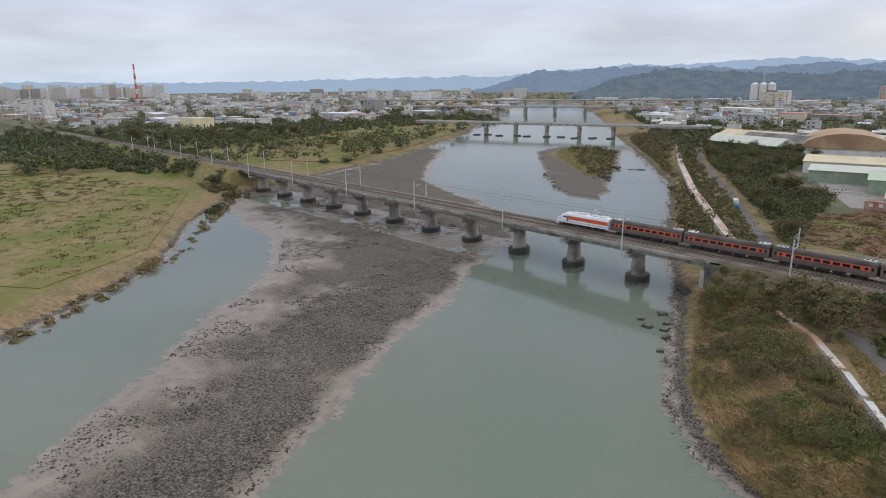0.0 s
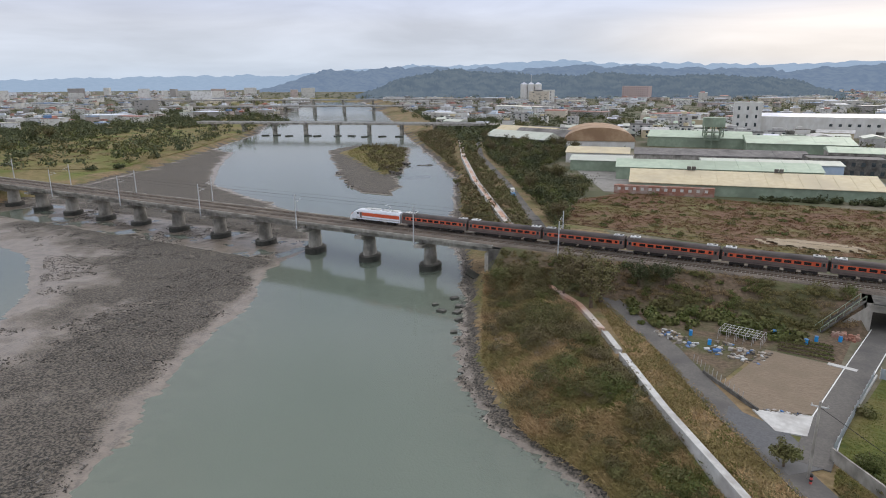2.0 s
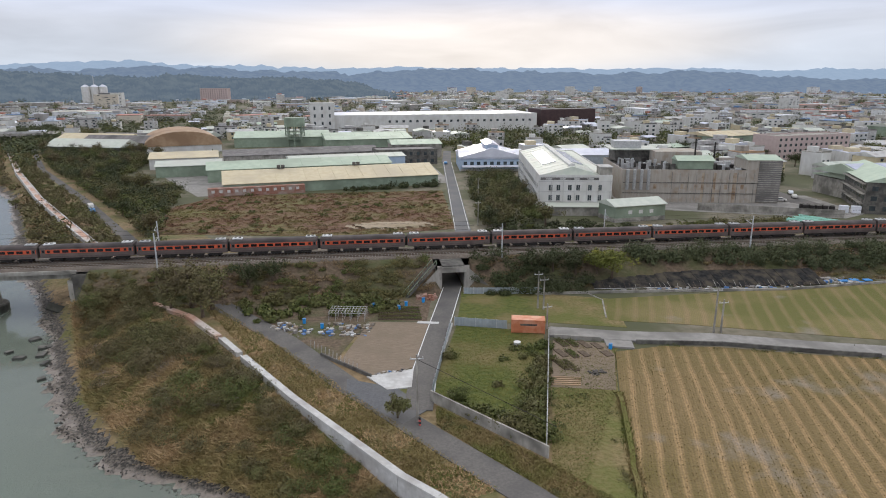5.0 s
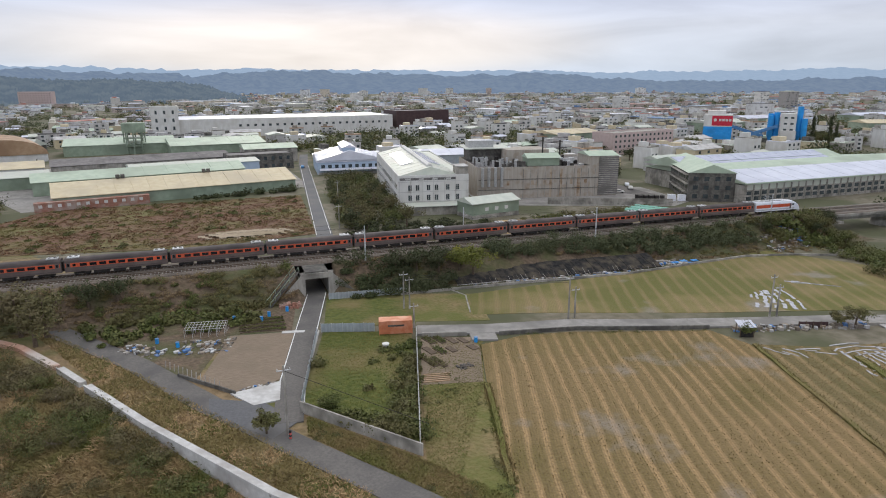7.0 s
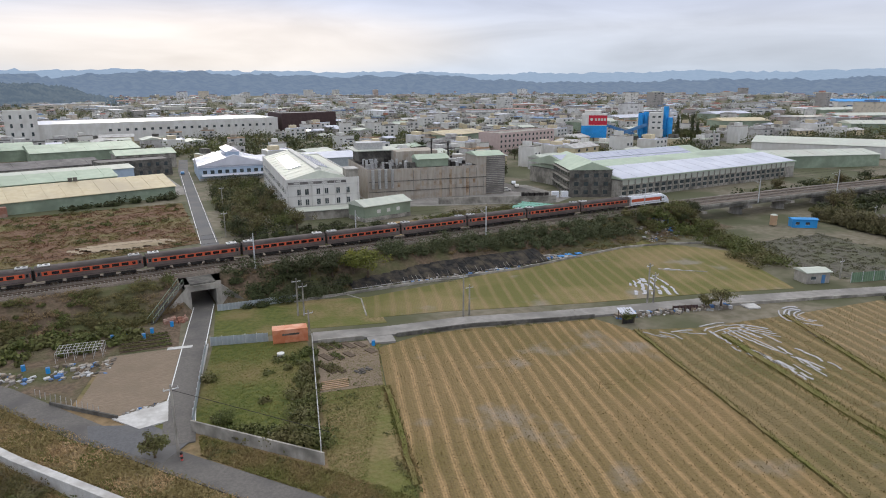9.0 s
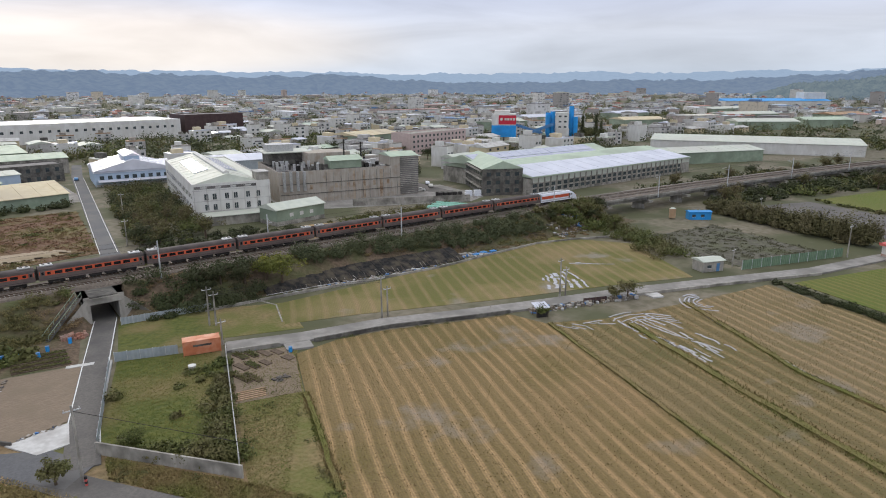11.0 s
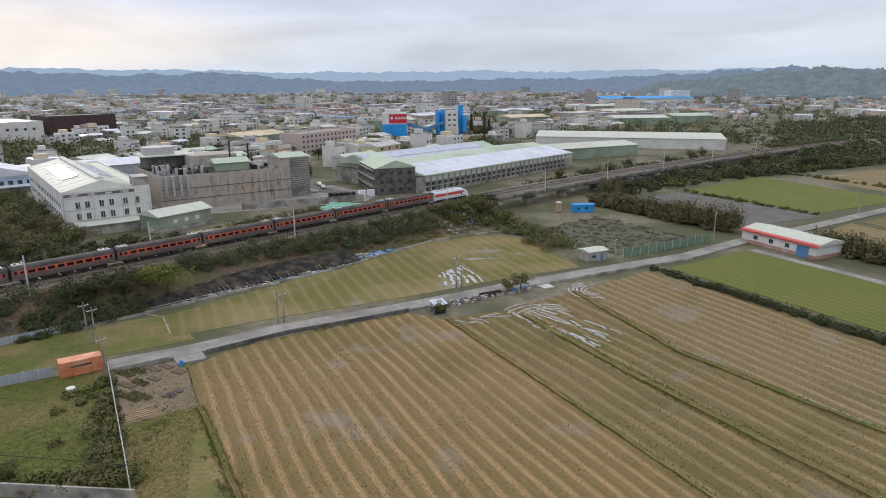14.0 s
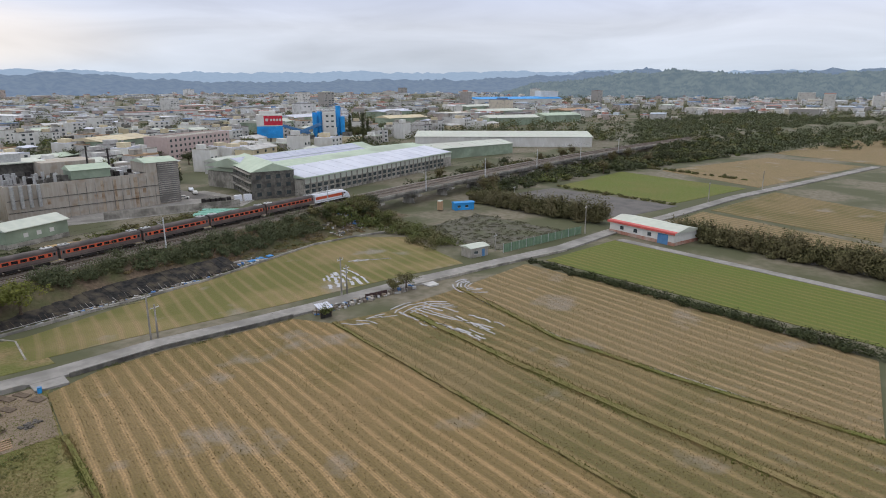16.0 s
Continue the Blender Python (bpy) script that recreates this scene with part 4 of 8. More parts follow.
def pier(x, wide, base, foot, label):
    e = thing("bridge_pier", pose(x, DECK_MID + float(bend(x)), base), label, "bridge pier", "piers of the railway bridge")
    h = 3.5 - base
    cap_w = 6.6 if wide else 5.6
    bm = bmesh.new()
    bx(bm, -1.15, 1.15, -cap_w, 5.6, h - 0.75, h - 0.02)
    bx(bm, -1.0, 1.0, -3.2, 3.2, h - 1.5, h - 0.75)
    part("cap", bm, M["concrete"], e)
    part("column", cyl(1.7, 1.35, 0, h - 1.5, 20, bm=bmesh.new(), m=Matrix.Diagonal((1, 1.6, 1, 1))), M["concrete"], e)
    if foot:
        part("footing", cyl(2.9, 2.9, -1.5, 1.5, 24, m=Matrix.Diagonal((1, 1.25, 1, 1))), M["tide"], e, "dark wet footing with a tide mark")
        part("footing_top", cyl(2.75, 2.7, 1.5, 1.75, 24, m=Matrix.Diagonal((1, 1.25, 1, 1))), M["concrete_dark"], e)
    return e


for k, x in enumerate(PIERS):
    pier(x, k % 2 == 0, WATER_Z, True, "round concrete bridge pier on a dark tide-marked footing")
for x in RV[:-1]:
    pier(x, False, -0.1, False, "short concrete viaduct pier among bushes")
ab = thing("bridge_abutment", pose(-61, DECK_MID, -4.2), "grey concrete bridge abutment on the bank", "bridge abutment")
part("wall", box(-1.4, 1.6, -5.6, 5.6, -0.6, 9.0, 0.05), M["concrete_dark"], ab)
part("bearing_shelf", box(-2.6, -1.4, -5.2, 5.2, -0.6, 7.6, 0.05), M["concrete"], ab)

# overhead line masts
def mast(x, off, base, h, arms):
    p = track_pt(x, off, base)
    e = thing("overhead_line_mast", Matrix.Translation(p), "grey steel overhead line mast beside the track", "mast", "masts along the railway")
    part("pole", cyl(0.19, 0.13, 0, h, 8), M["steel"], e)
    s = -1 if off > 0 else 1
    for z in arms:
        bm = beam((0, 0, z), (0, s * 2.7, z + 0.35), 0.07)
        beam((0, 0, z + 1.2), (0, s * 2.5, z + 0.4), 0.05, bm)
        part("cantilever_arm", bm, M["steel"], e)
        part("insulator", cyl(0.09, 0.09, z - 0.2, z + 0.3, 6, 0, s * 1.0), M["concrete_pale"], e)
    return e


for k in range(10):
    mast(-83.5 - 39.4 * k, -6.1, 3.45, 10.2, (8.0,))
    if k > 1:
        mast(-83.5 - 39.4 * k - 8, 6.4, 3.45, 10.2, (8.0,))
for x in (-44.5, 31, 92, 150):
    mast(x, -6.2, 5.3, 8.2, (6.2,))
for x in (-47.5, 60):
    mast(x, 6.2, 5.3, 8.2, (6.2,))
for x in (203, 245, 290, 335, 380):
    mast(x, -6.1, 4.4, 9.0, (7.0,))
wires = thing("overhead_wires", Matrix(), "thin overhead contact wires above the tracks", "wire", kind="structure")
for o, z in ((-2, 11.3), (2, 11.3), (-2, 12.3), (2, 12.3)):
    part("wire", swept([(o - 0.012, z), (o + 0.012, z), (o + 0.012, z + 0.024), (o - 0.012, z + 0.024)], -480, 420, 20), M["under"], wires)


# ---- the train ----
def rounded_profile(w, z0, zs, zt, n=5):
    """Body section: straight sides from z0 to zs, arched roof to zt."""
    pts = [(-w, z0), (w, z0), (w, zs)]
    for i in range(1, n * 2):
        a = math.pi * i / (n * 2)
        pts.append((w * math.cos(a) ** 1 if abs(math.cos(a)) > 1e-6 else 0, zs + (zt - zs) * math.sin(a) ** 0.8))
    return pts + [(-w, zs)]


def bogie(parent, x):
    bm = bmesh.new()
    for s in (-0.95, 0.95):
        bx(bm, x - 1.5, x + 1.5, s - 0.12, s + 0.12, 0.45, 0.8)
    bx(bm, x - 0.3, x + 0.3, -0.95, 0.95, 0.5, 0.85)
    b = part("bogie", bm, M["under"], parent)
    for dx in (-1.05, 1.05):
        for s in (-0.6, 0.6):
            part("wheel", cyl(0.42, 0.42, -0.06, 0.06, 14, m=pose(x + dx, s, 0.42, 90, 0, 0)), M["under"], b)


def train_car():
    """A passenger car 19.6 m long, its middle at the origin, rail top at z = 0."""
    e = thing("train_car", Matrix(), "taupe passenger car with an orange window band and black windows", "train car", "cars of the train")
    L2, W = 9.8, 1.42
    bm = extrude_x([(-W, 1.0), (W, 1.0), (W + 0.02, 1.5), (W, 3.1), (-W, 3.1), (-W - 0.02, 1.5)], -L2, L2)
    part("body", bm, M["car_body"], e)
    roof = [(-W, 3.1), (W, 3.1), (W * 0.93, 3.42), (W * 0.72, 3.66), (W * 0.38, 3.78), (-W * 0.38, 3.78), (-W * 0.72, 3.66), (-W * 0.93, 3.42)]
    part("roof", extrude_x(roof, -L2, L2), M["car_roof"], e)
    for s in (-1, 1):
        y = s * (W + 0.022)
        band = part("band", box(-L2 + 0.15, L2 - 0.15, min(y, y - s * 0.02), max(y, y - s * 0.02), 2.05, 2.92), M["orange"], e, "orange window band")
        yy = s * (W + 0.034)
        for k in range(8):
            x = -6.3 + 1.8 * k
            part("window", box(x - 0.66, x + 0.66, min(yy, yy - s * 0.02), max(yy, yy - s * 0.02), 2.16, 2.76, 0.0), M["car_glass"], band)
        for x in (-8.0, 8.0):
            part("window", box(x - 0.3, x + 0.3, min(yy, yy - s * 0.02), max(yy, yy - s * 0.02), 2.2, 2.74), M["car_glass"], band)
        for x in (-9.1, 9.1):
            dr = part("door", box(x - 0.42, x + 0.42, min(yy, yy - s * 0.03), max(yy, yy - s * 0.03), 1.05, 2.98), M["car_body"], e)
            part("door_window", box(x - 0.2, x + 0.2, min(yy + s * 0.01, yy), max(yy + s * 0.01, yy), 2.2, 2.8), M["car_glass"], dr)
        part("skirt_line", box(-L2 + 0.3, L2 - 0.3, min(y, y - s * 0.02), max(y, y - s * 0.02), 1.28, 1.36), M["car_roof"], e)
    for x in (-8.2, 8.2):
        ac = part("air_conditioner", box(x - 1.1, x + 1.1, -0.75, 0.75, 3.74, 4.05, 0.08), M["aircon"], e, "grey rooftop air conditioner")
        for dx in (-0.5, 0.5):
            part("fan_grille", cyl(0.34, 0.34, 4.05, 4.09, 12, x + dx, 0), M["under"], ac)
    for x in (-L2 - 0.18, L2 + 0.18):
        part("gangway", box(x - 0.2, x + 0.2, -0.6, 0.6, 1.1, 3.2), M["under"], e)
    for x0, x1 in ((-4.6, -1.6), (-0.9, 1.4), (2.1, 4.4)):
        part("underframe_box", box(x0, x1, -1.2, 1.2, 0.35, 1.0, 0.05), M["under"], e)
    for x in (-6.8, 6.8):
        bogie(e, x)
    return e


def locomotive():
    """A streamlined power car 17 m long, its nose towards +x."""
    e = thing("locomotive", Matrix(), "white locomotive with a red-orange side stripe and sloping nose", "locomotive", "locomotives of the train")
    bm = bmesh.new()
    W = 1.42
    st = [(-8.4, 3.75, 1.0), (4.0, 3.75, 1.0), (5.6, 3.6, 0.99), (6.9, 3.05, 0.96), (7.9, 2.3, 0.88), (8.5, 1.6, 0.74)]
    rows = []
    for x, top, k in st:
        sh = min(3.1, top - 0.35)
        sec = [(-W * k, 0.9), (W * k, 0.9), (W * k, 1.6 if sh > 1.7 else sh), (W * k, sh), (W * k * 0.86, top - 0.12), (W * k * 0.45, top), (-W * k * 0.45, top), (-W * k * 0.86, top - 0.12), (-W * k, sh), (-W * k, 1.6 if sh > 1.7 else sh)]
        rows.append([bm.verts.new((x, y, z)) for y, z in sec])
    for a, b in zip(rows, rows[1:]):
        for i in range(10):
            j = (i + 1) % 10
            bm.faces.new((a[i], a[j], b[j], b[i]))
    bm.faces.new(rows[0][::-1])
    bm.faces.new(rows[-1])
    bmesh.ops.recalc_face_normals(bm, faces=bm.faces[:])
    part("body", bm, M["car_white"], e)
    for s in (-1, 1):
        y = s * (W + 0.012)
        st_bm = bmesh.new()
        bx(st_bm, -8.2, 5.0, min(y, y - s * 0.02), max(y, y - s * 0.02), 1.9, 2.85)
        part("stripe", st_bm, M["orange"], e, "red-orange stripe")
        part("lower_stripe", box(-8.2, 6.2, min(y, y - s * 0.02), max(y, y - s * 0.02), 1.2, 1.5), M["aircon"], e)
        part("side_window", box(5.2, 6.0, min(y, y - s * 0.02), max(y, y - s * 0.02), 2.3, 2.75), M["car_glass"], e)
        part("cab_door", box(4.3, 4.9, min(y * 1.005, y * 1.005 - s * 0.02), max(y * 1.005, y * 1.005 - s * 0.02), 1.3, 2.9), M["car_body"], e)
        part("headlight", box(8.05, 8.3, s * 0.85 - 0.16, s * 0.85 + 0.16, 1.86, 2.02), M["car_white"], e)
    part("windscreen", bx(bmesh.new(), -0.62, 0.62, -1.02, 1.02, 0.0, 0.03, m=pose(7.3, 0, 2.8, 0, 36, 0)), M["car_glass"], e)
    nose = bx(bmesh.new(), -0.55, 0.5, -0.95, 0.95, 0.0, 0.03, m=pose(8.25, 0, 1.98, 0, 50, 0))
    part("nose_panel", nose, M["orange"], e, "orange-red nose")
    for x0, x1, z in ((-7.4, -5.2, 4.0), (-4.4, -2.2, 3.95), (-1.2, 1.6, 4.02), (2.2, 3.6, 3.92)):
        part("roof_box", box(x0, x1, -0.8, 0.8, 3.68, z, 0.05), M["aircon"], e)
    pan = beam((-3.4, 0, 3.9), (-4.6, 0, 4.9), 0.07)
    beam((-4.6, 0, 4.9), (-3.3, 0, 5.3), 0.06, pan)
    bx(pan, -3.4, -3.2, -0.8, 0.8, 5.28, 5.34)
    part("pantograph", pan, M["steel"], e)
    part("plough", box(7.6, 8.6, -1.2, 1.2, 0.25, 0.95, 0.1), M["aircon"], e)
    bm = bx(bmesh.new(), -2.4, 2.4, -1.2, 1.2, 0.35, 0.95)
    part("underframe_box", bm, M["under"], e)
    for x in (-5.2, 5.2):
        bogie(e, x)
    return e


TRAIN_HEAD = 151.0


def on_track(x):
    p = track_pt(x, 2.0, RAIL_Z)
    d = track_pt(x + 1, 2.0, RAIL_Z) - p
    return Matrix.Translation(p) @ pose(0, 0, 0, 0, 0, math.degrees(math.atan2(d.y, d.x)))


car0 = train_car()
for k in range(12):
    m = on_track(TRAIN_HEAD - 10.1 - 20.2 * k)
    if k == 0:
        car0.matrix_basis = m
    else:
        copy_thing(car0, m)
loco = locomotive()
loco.matrix_basis = on_track(TRAIN_HEAD + 8.8)
copy_thing(loco, on_track(TRAIN_HEAD - 12 * 20.2 - 8.8) @ pose(0, 0, 0, 0, 0, 180))


# ---- levee wall, underpass and walls by the road ----
WALL_LINE = [(-20.5, 100), (-11, 84.5), (-1, 70), (3.2, 63.8), (7, 59.5), (28, 29)]


def flood_wall(line, broken):
    e = thing("flood_wall", Matrix(), "white-topped concrete flood wall along the levee", "wall", kind="structure")
    d = dense(line, 4.0)
    for i, (a, b) in enumerate(zip(d, d[1:])):
        bm = bmesh.new()
        ang = math.degrees(math.atan2(b[1] - a[1], b[0] - a[0]))
        n = math.dist(a, b) - 0.03
        k = 0.0 if not broken else random.uniform(0.0, 0.35)
        bx(bm, 0, n, -0.55, 0.6, -1.6, 1.05 - k)
        bx(bm, 0, n, 0.42, 0.66, 1.05 - k, 1.28 - k)
        ob = part("wall_section", bm, [M["concrete_pale"]], e)
        ob.matrix_basis = pose(a[0], a[1], 0, 0, 0, ang)
    return e


flood_wall(WALL_LINE[::-1], False)
flood_wall([(-21.5, 102), (-25.8, 109)], True)
strip("trim", [(-26.5, 110), (-34, 121), (-49, 144 - 9)], 1.2, 0.75, M["pink_path"], "broken reddish levee coping in the weeds", "path", thick=1.2)
strip("trim", [(-58, 158), (-76, 184), (-97, 217), (-124, 260), (-170, 340), (-248, 487)], 2.2, 1.0, M["pink_path"], "reddish levee path with pale edges", "path", thick=1.5)
for s in (-1.25, 1.25):
    strip("trim", [(-58 + s, 158), (-76 + s, 184), (-97 + s, 217), (-124 + s, 260), (-170 + s, 340), (-248 + s, 487)], 0.35, 1.2, M["concrete_pale"], "pale kerb of the levee path", "kerb", thick=1.7)

up = thing("underpass", pose(19.1, 0, 0), "dark concrete road underpass through the embankment", "underpass", kind="structure")
bm = bmesh.new()
bx(bm, -3.6, -2.5, 133.2, 155.5, -0.3, 5.3)
bx(bm, 2.5, 3.6, 133.2, 155.5, -0.3, 5.3)
part("side_wall", bm, M["concrete"], up)
part("roof_slab", box(-3.6, 3.6, 133.4, 155.7, 3.9, 5.3), M["concrete_dark"], up)
part("parapet", box(-3.4, 3.4, 133.0, 133.4, 3.8, 5.0), M["concrete"], up)
for s in (-1, 1):
    w = bmesh.new()
    pr = [(s * 2.6, 0), (s * 8.6, 0), (s * 8.6, 0.6), (s * 3.4, 5.0), (s * 2.6, 5.0)]
    vs0 = [w.verts.new((x, 133.2 - 0.45 * (abs(x) - 2.6), z - 0.3)) for x, z in pr]
    vs1 = [w.verts.new((x, 133.6 - 0.45 * (abs(x) - 2.6), z - 0.3)) for x, z in pr]
    w.faces.new(vs0)
    w.faces.new(vs1)
    for i in range(5):
        w.faces.new((vs0[i], vs0[(i + 1) % 5], vs1[(i + 1) % 5], vs1[i]))
    bmesh.ops.recalc_face_normals(w, faces=w.faces[:])
    part("wing_wall", w, M["concrete"], up)

st = thing("embankment_stair", pose(8.2, 128.4, 0.1, 0, 0, 38), "green-grey steel stair up the embankment", "stair")
for s in (-0.7, 0.7):
    part("stringer", beam((0, s, 0.0), (8.5, s, 5.6), 0.12, h=0.3), M["concrete_dark"], st)
    hr = beam((0, s, 1.0), (8.5, s, 6.6), 0.07)
    for k in range(7):
        beam((8.5 * k / 6, s, 5.6 * k / 6), (8.5 * k / 6, s, 5.6 * k / 6 + 1.0), 0.06, hr)
    part("handrail", hr, M["green_wall"], st)
step0 = part("step", box(-0.16, 0.16, -0.7, 0.7, -0.03, 0.03), M["concrete_dark"], st)
for k in range(1, 26):
    share("step", step0, st, pose(8.5 * k / 26, 0, 5.6 * k / 26))

for a, b, h, mt, lb in (((8.6, 82.6), (21.3, 66.4), 1.7, "concrete", "weathered grey concrete boundary wall"), ((-8, 100.5), (0.2, 91.2), 0.6, "concrete_dark", "low stained concrete kerb wall"), ((10.9, 93), (15.8, 111.5), 0.5, "concrete_pale", "low pale kerb wall beside the road"), ((118, 210), (160, 191), 2.6, "concrete", "long grey concrete compound wall")):
    sheet_line = [a, b]
    tagged(mesh_ob("wall_boundary", ribbon(dense(sheet_line, 3), 0.25, -0.1, h), M[mt]), lb, "wall", kind="structure")


# ---- fences, container, small structures ----
def panel_fence(name, a, b, h, material, step, label, post):
    e = thing(name, Matrix(), label, "fence")
    n = max(1, round(math.dist(a, b) / step))
    ang = math.degrees(math.atan2(b[1] - a[1], b[0] - a[0]))
    w = math.dist(a, b) / n
    bm = bmesh.new()
    k = max(4, 2 * int(w / 0.3))
    front = [[bm.verts.new((w * i / k, 0.05 * (i // 2 % 2), z)) for z in (0, h)] for i in range(k + 1)]
    back = [[bm.verts.new((w * i / k, 0.05 * (i // 2 % 2) + 0.02, z)) for z in (0, h)] for i in range(k + 1)]
    for i in range(k):
        bm.faces.new((front[i][0], front[i + 1][0], front[i + 1][1], front[i][1]))
        bm.faces.new((back[i][1], back[i + 1][1], back[i + 1][0], back[i][0]))
        bm.faces.new((front[i][1], front[i + 1][1], back[i + 1][1], back[i][1]))
    p0 = part("panel", bm, material, e)
    q0 = part("post", box(-0.05, 0.05, -0.06, 0.06, 0, h + 0.12), post, e)
    for i in range(n):
        m = pose(a[0] + (b[0] - a[0]) * i / n, a[1] + (b[1] - a[1]) * i / n, 0.02, 0, 0, ang)
        if i == 0:
            p0.matrix_basis, q0.matrix_basis = m, m
        else:
            share("panel", p0, e, m)
            share("post", q0, e, m)
    return e


panel_fence("sheet_fence", (16.2, 111.2), (25.6, 108.2), 1.7, M["metal_sheet"], 2.0, "grey corrugated sheet fence", M["steel"])
panel_fence("sheet_fence", (20.8, 129), (37.5, 127), 1.5, M["metal_sheet"], 2.2, "grey sheet fence behind the green plot", M["steel"])
panel_fence("sheet_fence", (15.2, 110), (8.9, 84), 1.5, M["metal_sheet"], 2.0, "grey sheet fence along the underpass road", M["steel"])
panel_fence("green_fence", (151, 75), (184, 65), 2.4, M["fence_green"], 3.2, "tall dull green panel fence", M["steel"])
pf = thing("post_fence", Matrix(), "white post and mesh fence beside the lot", "fence")
for k in range(17):
    f = k / 16
    x, y = 32.2 + (21.8 - 32.2) * f, 103.5 + (69 - 103.5) * f
    part("post", box(x - 0.07, x + 0.07, y - 0.07, y + 0.07, 0, 1.9), M["concrete_pale"], pf)
part("rail", beam((32.2, 103.5, 1.7), (21.8, 69, 1.7), 0.09), M["concrete_pale"], pf)
part("mesh_panel", beam((32.2, 103.5, 0.75), (21.8, 69, 0.75), 0.05, h=1.1), M["metal_sheet"], pf)

cn = thing("shipping_container", pose(25.9, 106.0, 0.1, 0, 0, -13), "faded orange shipping container on the lot corner", "container")
bm = bmesh.new()
bx(bm, 0.06, 6.0, 0.06, 2.38, 0.1, 2.52)
for i in range(24):
    bx(bm, 0.12 + i * 0.245, 0.24 + i * 0.245, 0.02, 0.06, 0.2, 2.4)
    bx(bm, 0.12 + i * 0.245, 0.24 + i * 0.245, 2.38, 2.42, 0.2, 2.4)
part("body", bm, M["orange_box"], cn)
for x in (0.03, 6.03):
    for y in (0.05, 2.39):
        part("corner_post", box(x - 0.06, x + 0.06, y - 0.06, y + 0.06, 0, 2.6), M["orange_box"], cn)
part("roof", box(0, 6.06, 0, 2.44, 2.52, 2.6, 0.02), M["orange_box"], cn)
part("marking_bar", box(1.6, 4.6, 0.0, 0.016, 1.5, 1.85), M["concrete_dark"], cn, "dark illegible marking bar")


def simple_hut(name, x, y, w, d, h, ang, wall, roof, label, over=0.35, pitch=0.5, doors=(), windows=()):
    e = thing(name, pose(x, y, 0, 0, 0, ang), label, "hut" if w < 14 else "house")
    part("wall", box(0, w, 0, d, -0.2, h), wall, e)
    part("roof", extrude_x([(-over, h), (d + over, h), (d + over, h + 0.12), (d / 2, h + pitch + 0.12), (-over, h + 0.12)], -over, w + over), roof, e)
    for x0, x1, z1 in doors:
        part("door", box(x0, x1, -0.05, 0.02, 0, z1), M["blue_dark"], e)
    for x0, x1, z0, z1 in windows:
        wn = part("window", box(x0, x1, -0.03, 0.05, z0, z1), M["window"], e)
        part("frame", box(x0 - 0.08, x1 + 0.08, -0.05, -0.031, z0 - 0.1, z0 - 0.02), M["white_wall"], wn)
    return e


simple_hut("pump_hut", 141.2, 79.6, 6.0, 4.0, 2.6, -20, M["concrete"], M["pale_roof"], "small concrete hut with a pale sheet roof", doors=((3.9, 4.8, 2.0),), windows=((1.2, 2.4, 1.0, 1.7),))
simple_hut("work_cabin", 195, 117, 7.5, 3.2, 2.6, -38, M["blue"], M["blue"], "bright blue site cabin", 0.25, 0.3, windows=((1, 2.2, 1, 1.8), (4, 5.2, 1, 1.8)))
wt = thing("water_tank", pose(192, 121.5, 0), "brown upright water tank", "tank")
part("tank", cyl(1.1, 1.1, 0.4, 3.6, 16), M["brown_roof"], wt)
part("lid", cyl(1.12, 0.5, 3.6, 3.9, 16), M["pale_roof"], wt)
wh = thing("white_farmhouse", pose(191.4, 58.5, 0, 0, 0, -112), "low white workshop with a red-edged pale roof", "house")
part("wall", box(0, 23, 0, 12, 0, 3.5), M["white_wall"], wh)
part("plinth", box(-0.04, 23.04, -0.05, 12.04, 0, 1.0), M["brick"], wh)
part("roof", extrude_x([(-0.5, 3.5), (12.5, 3.5), (12.5, 3.65), (6, 4.9), (-0.5, 3.65)], -0.5, 23.5), M["pale_roof"], wh)
part("fascia", box(-0.55, 23.55, -0.62, -0.5, 3.3, 3.95), M["red_trim"], wh, "red roof edge")
part("roof_stripe", bx(bmesh.new(), -0.5, 23.5, 0, 1.6, 0.02, 0.05, m=pose(0, -0.5, 3.66, 10.9, 0, 0)), M["red_trim"], wh)
for x in (4, 9, 14):
    part("window", box(x, x + 1.3, -0.05, 0.03, 1.5, 2.6), M["window"], wh)
part("shutter_door", box(17.5, 21, -0.06, 0.03, 0, 3.0), M["blue_dark"], wh, "blue roller shutter")


def utility_pole(x, y, h, tilt=0.0):
    e = thing("utility_pole", pose(x, y, -0.1, tilt, 0, 0), "grey concrete utility pole with crossarm", "utility pole", "utility poles")
    part("pole", cyl(0.2, 0.13, 0, h, 8), M["concrete"], e)
    part("crossarm", box(-0.9, 0.9, -0.05, 0.05, h - 0.7, h - 0.58), M["steel"], e)
    for k in (-0.8, 0.0, 0.8):
        part("insulator", cyl(0.06, 0.06, h - 0.58, h - 0.35, 6, k, 0), M["concrete_pale"], e)
    return e


for x, y, h in ((34.2, 118.2, 8), (35.2, 117.5, 7), (33, 107.5, 5), (62.5, 101.3, 9), (64, 101.5, 6.5), (99.5, 88.2, 9), (100.6, 87.6, 7), (184.5, 64, 9), (152, 78, 5), (213, 102, 8), (6.2, 77.0, 10), (44, 240, 9), (36, 196, 8), (261, 42, 8), (306, 28, 8)):
    utility_pole(x, y, h)


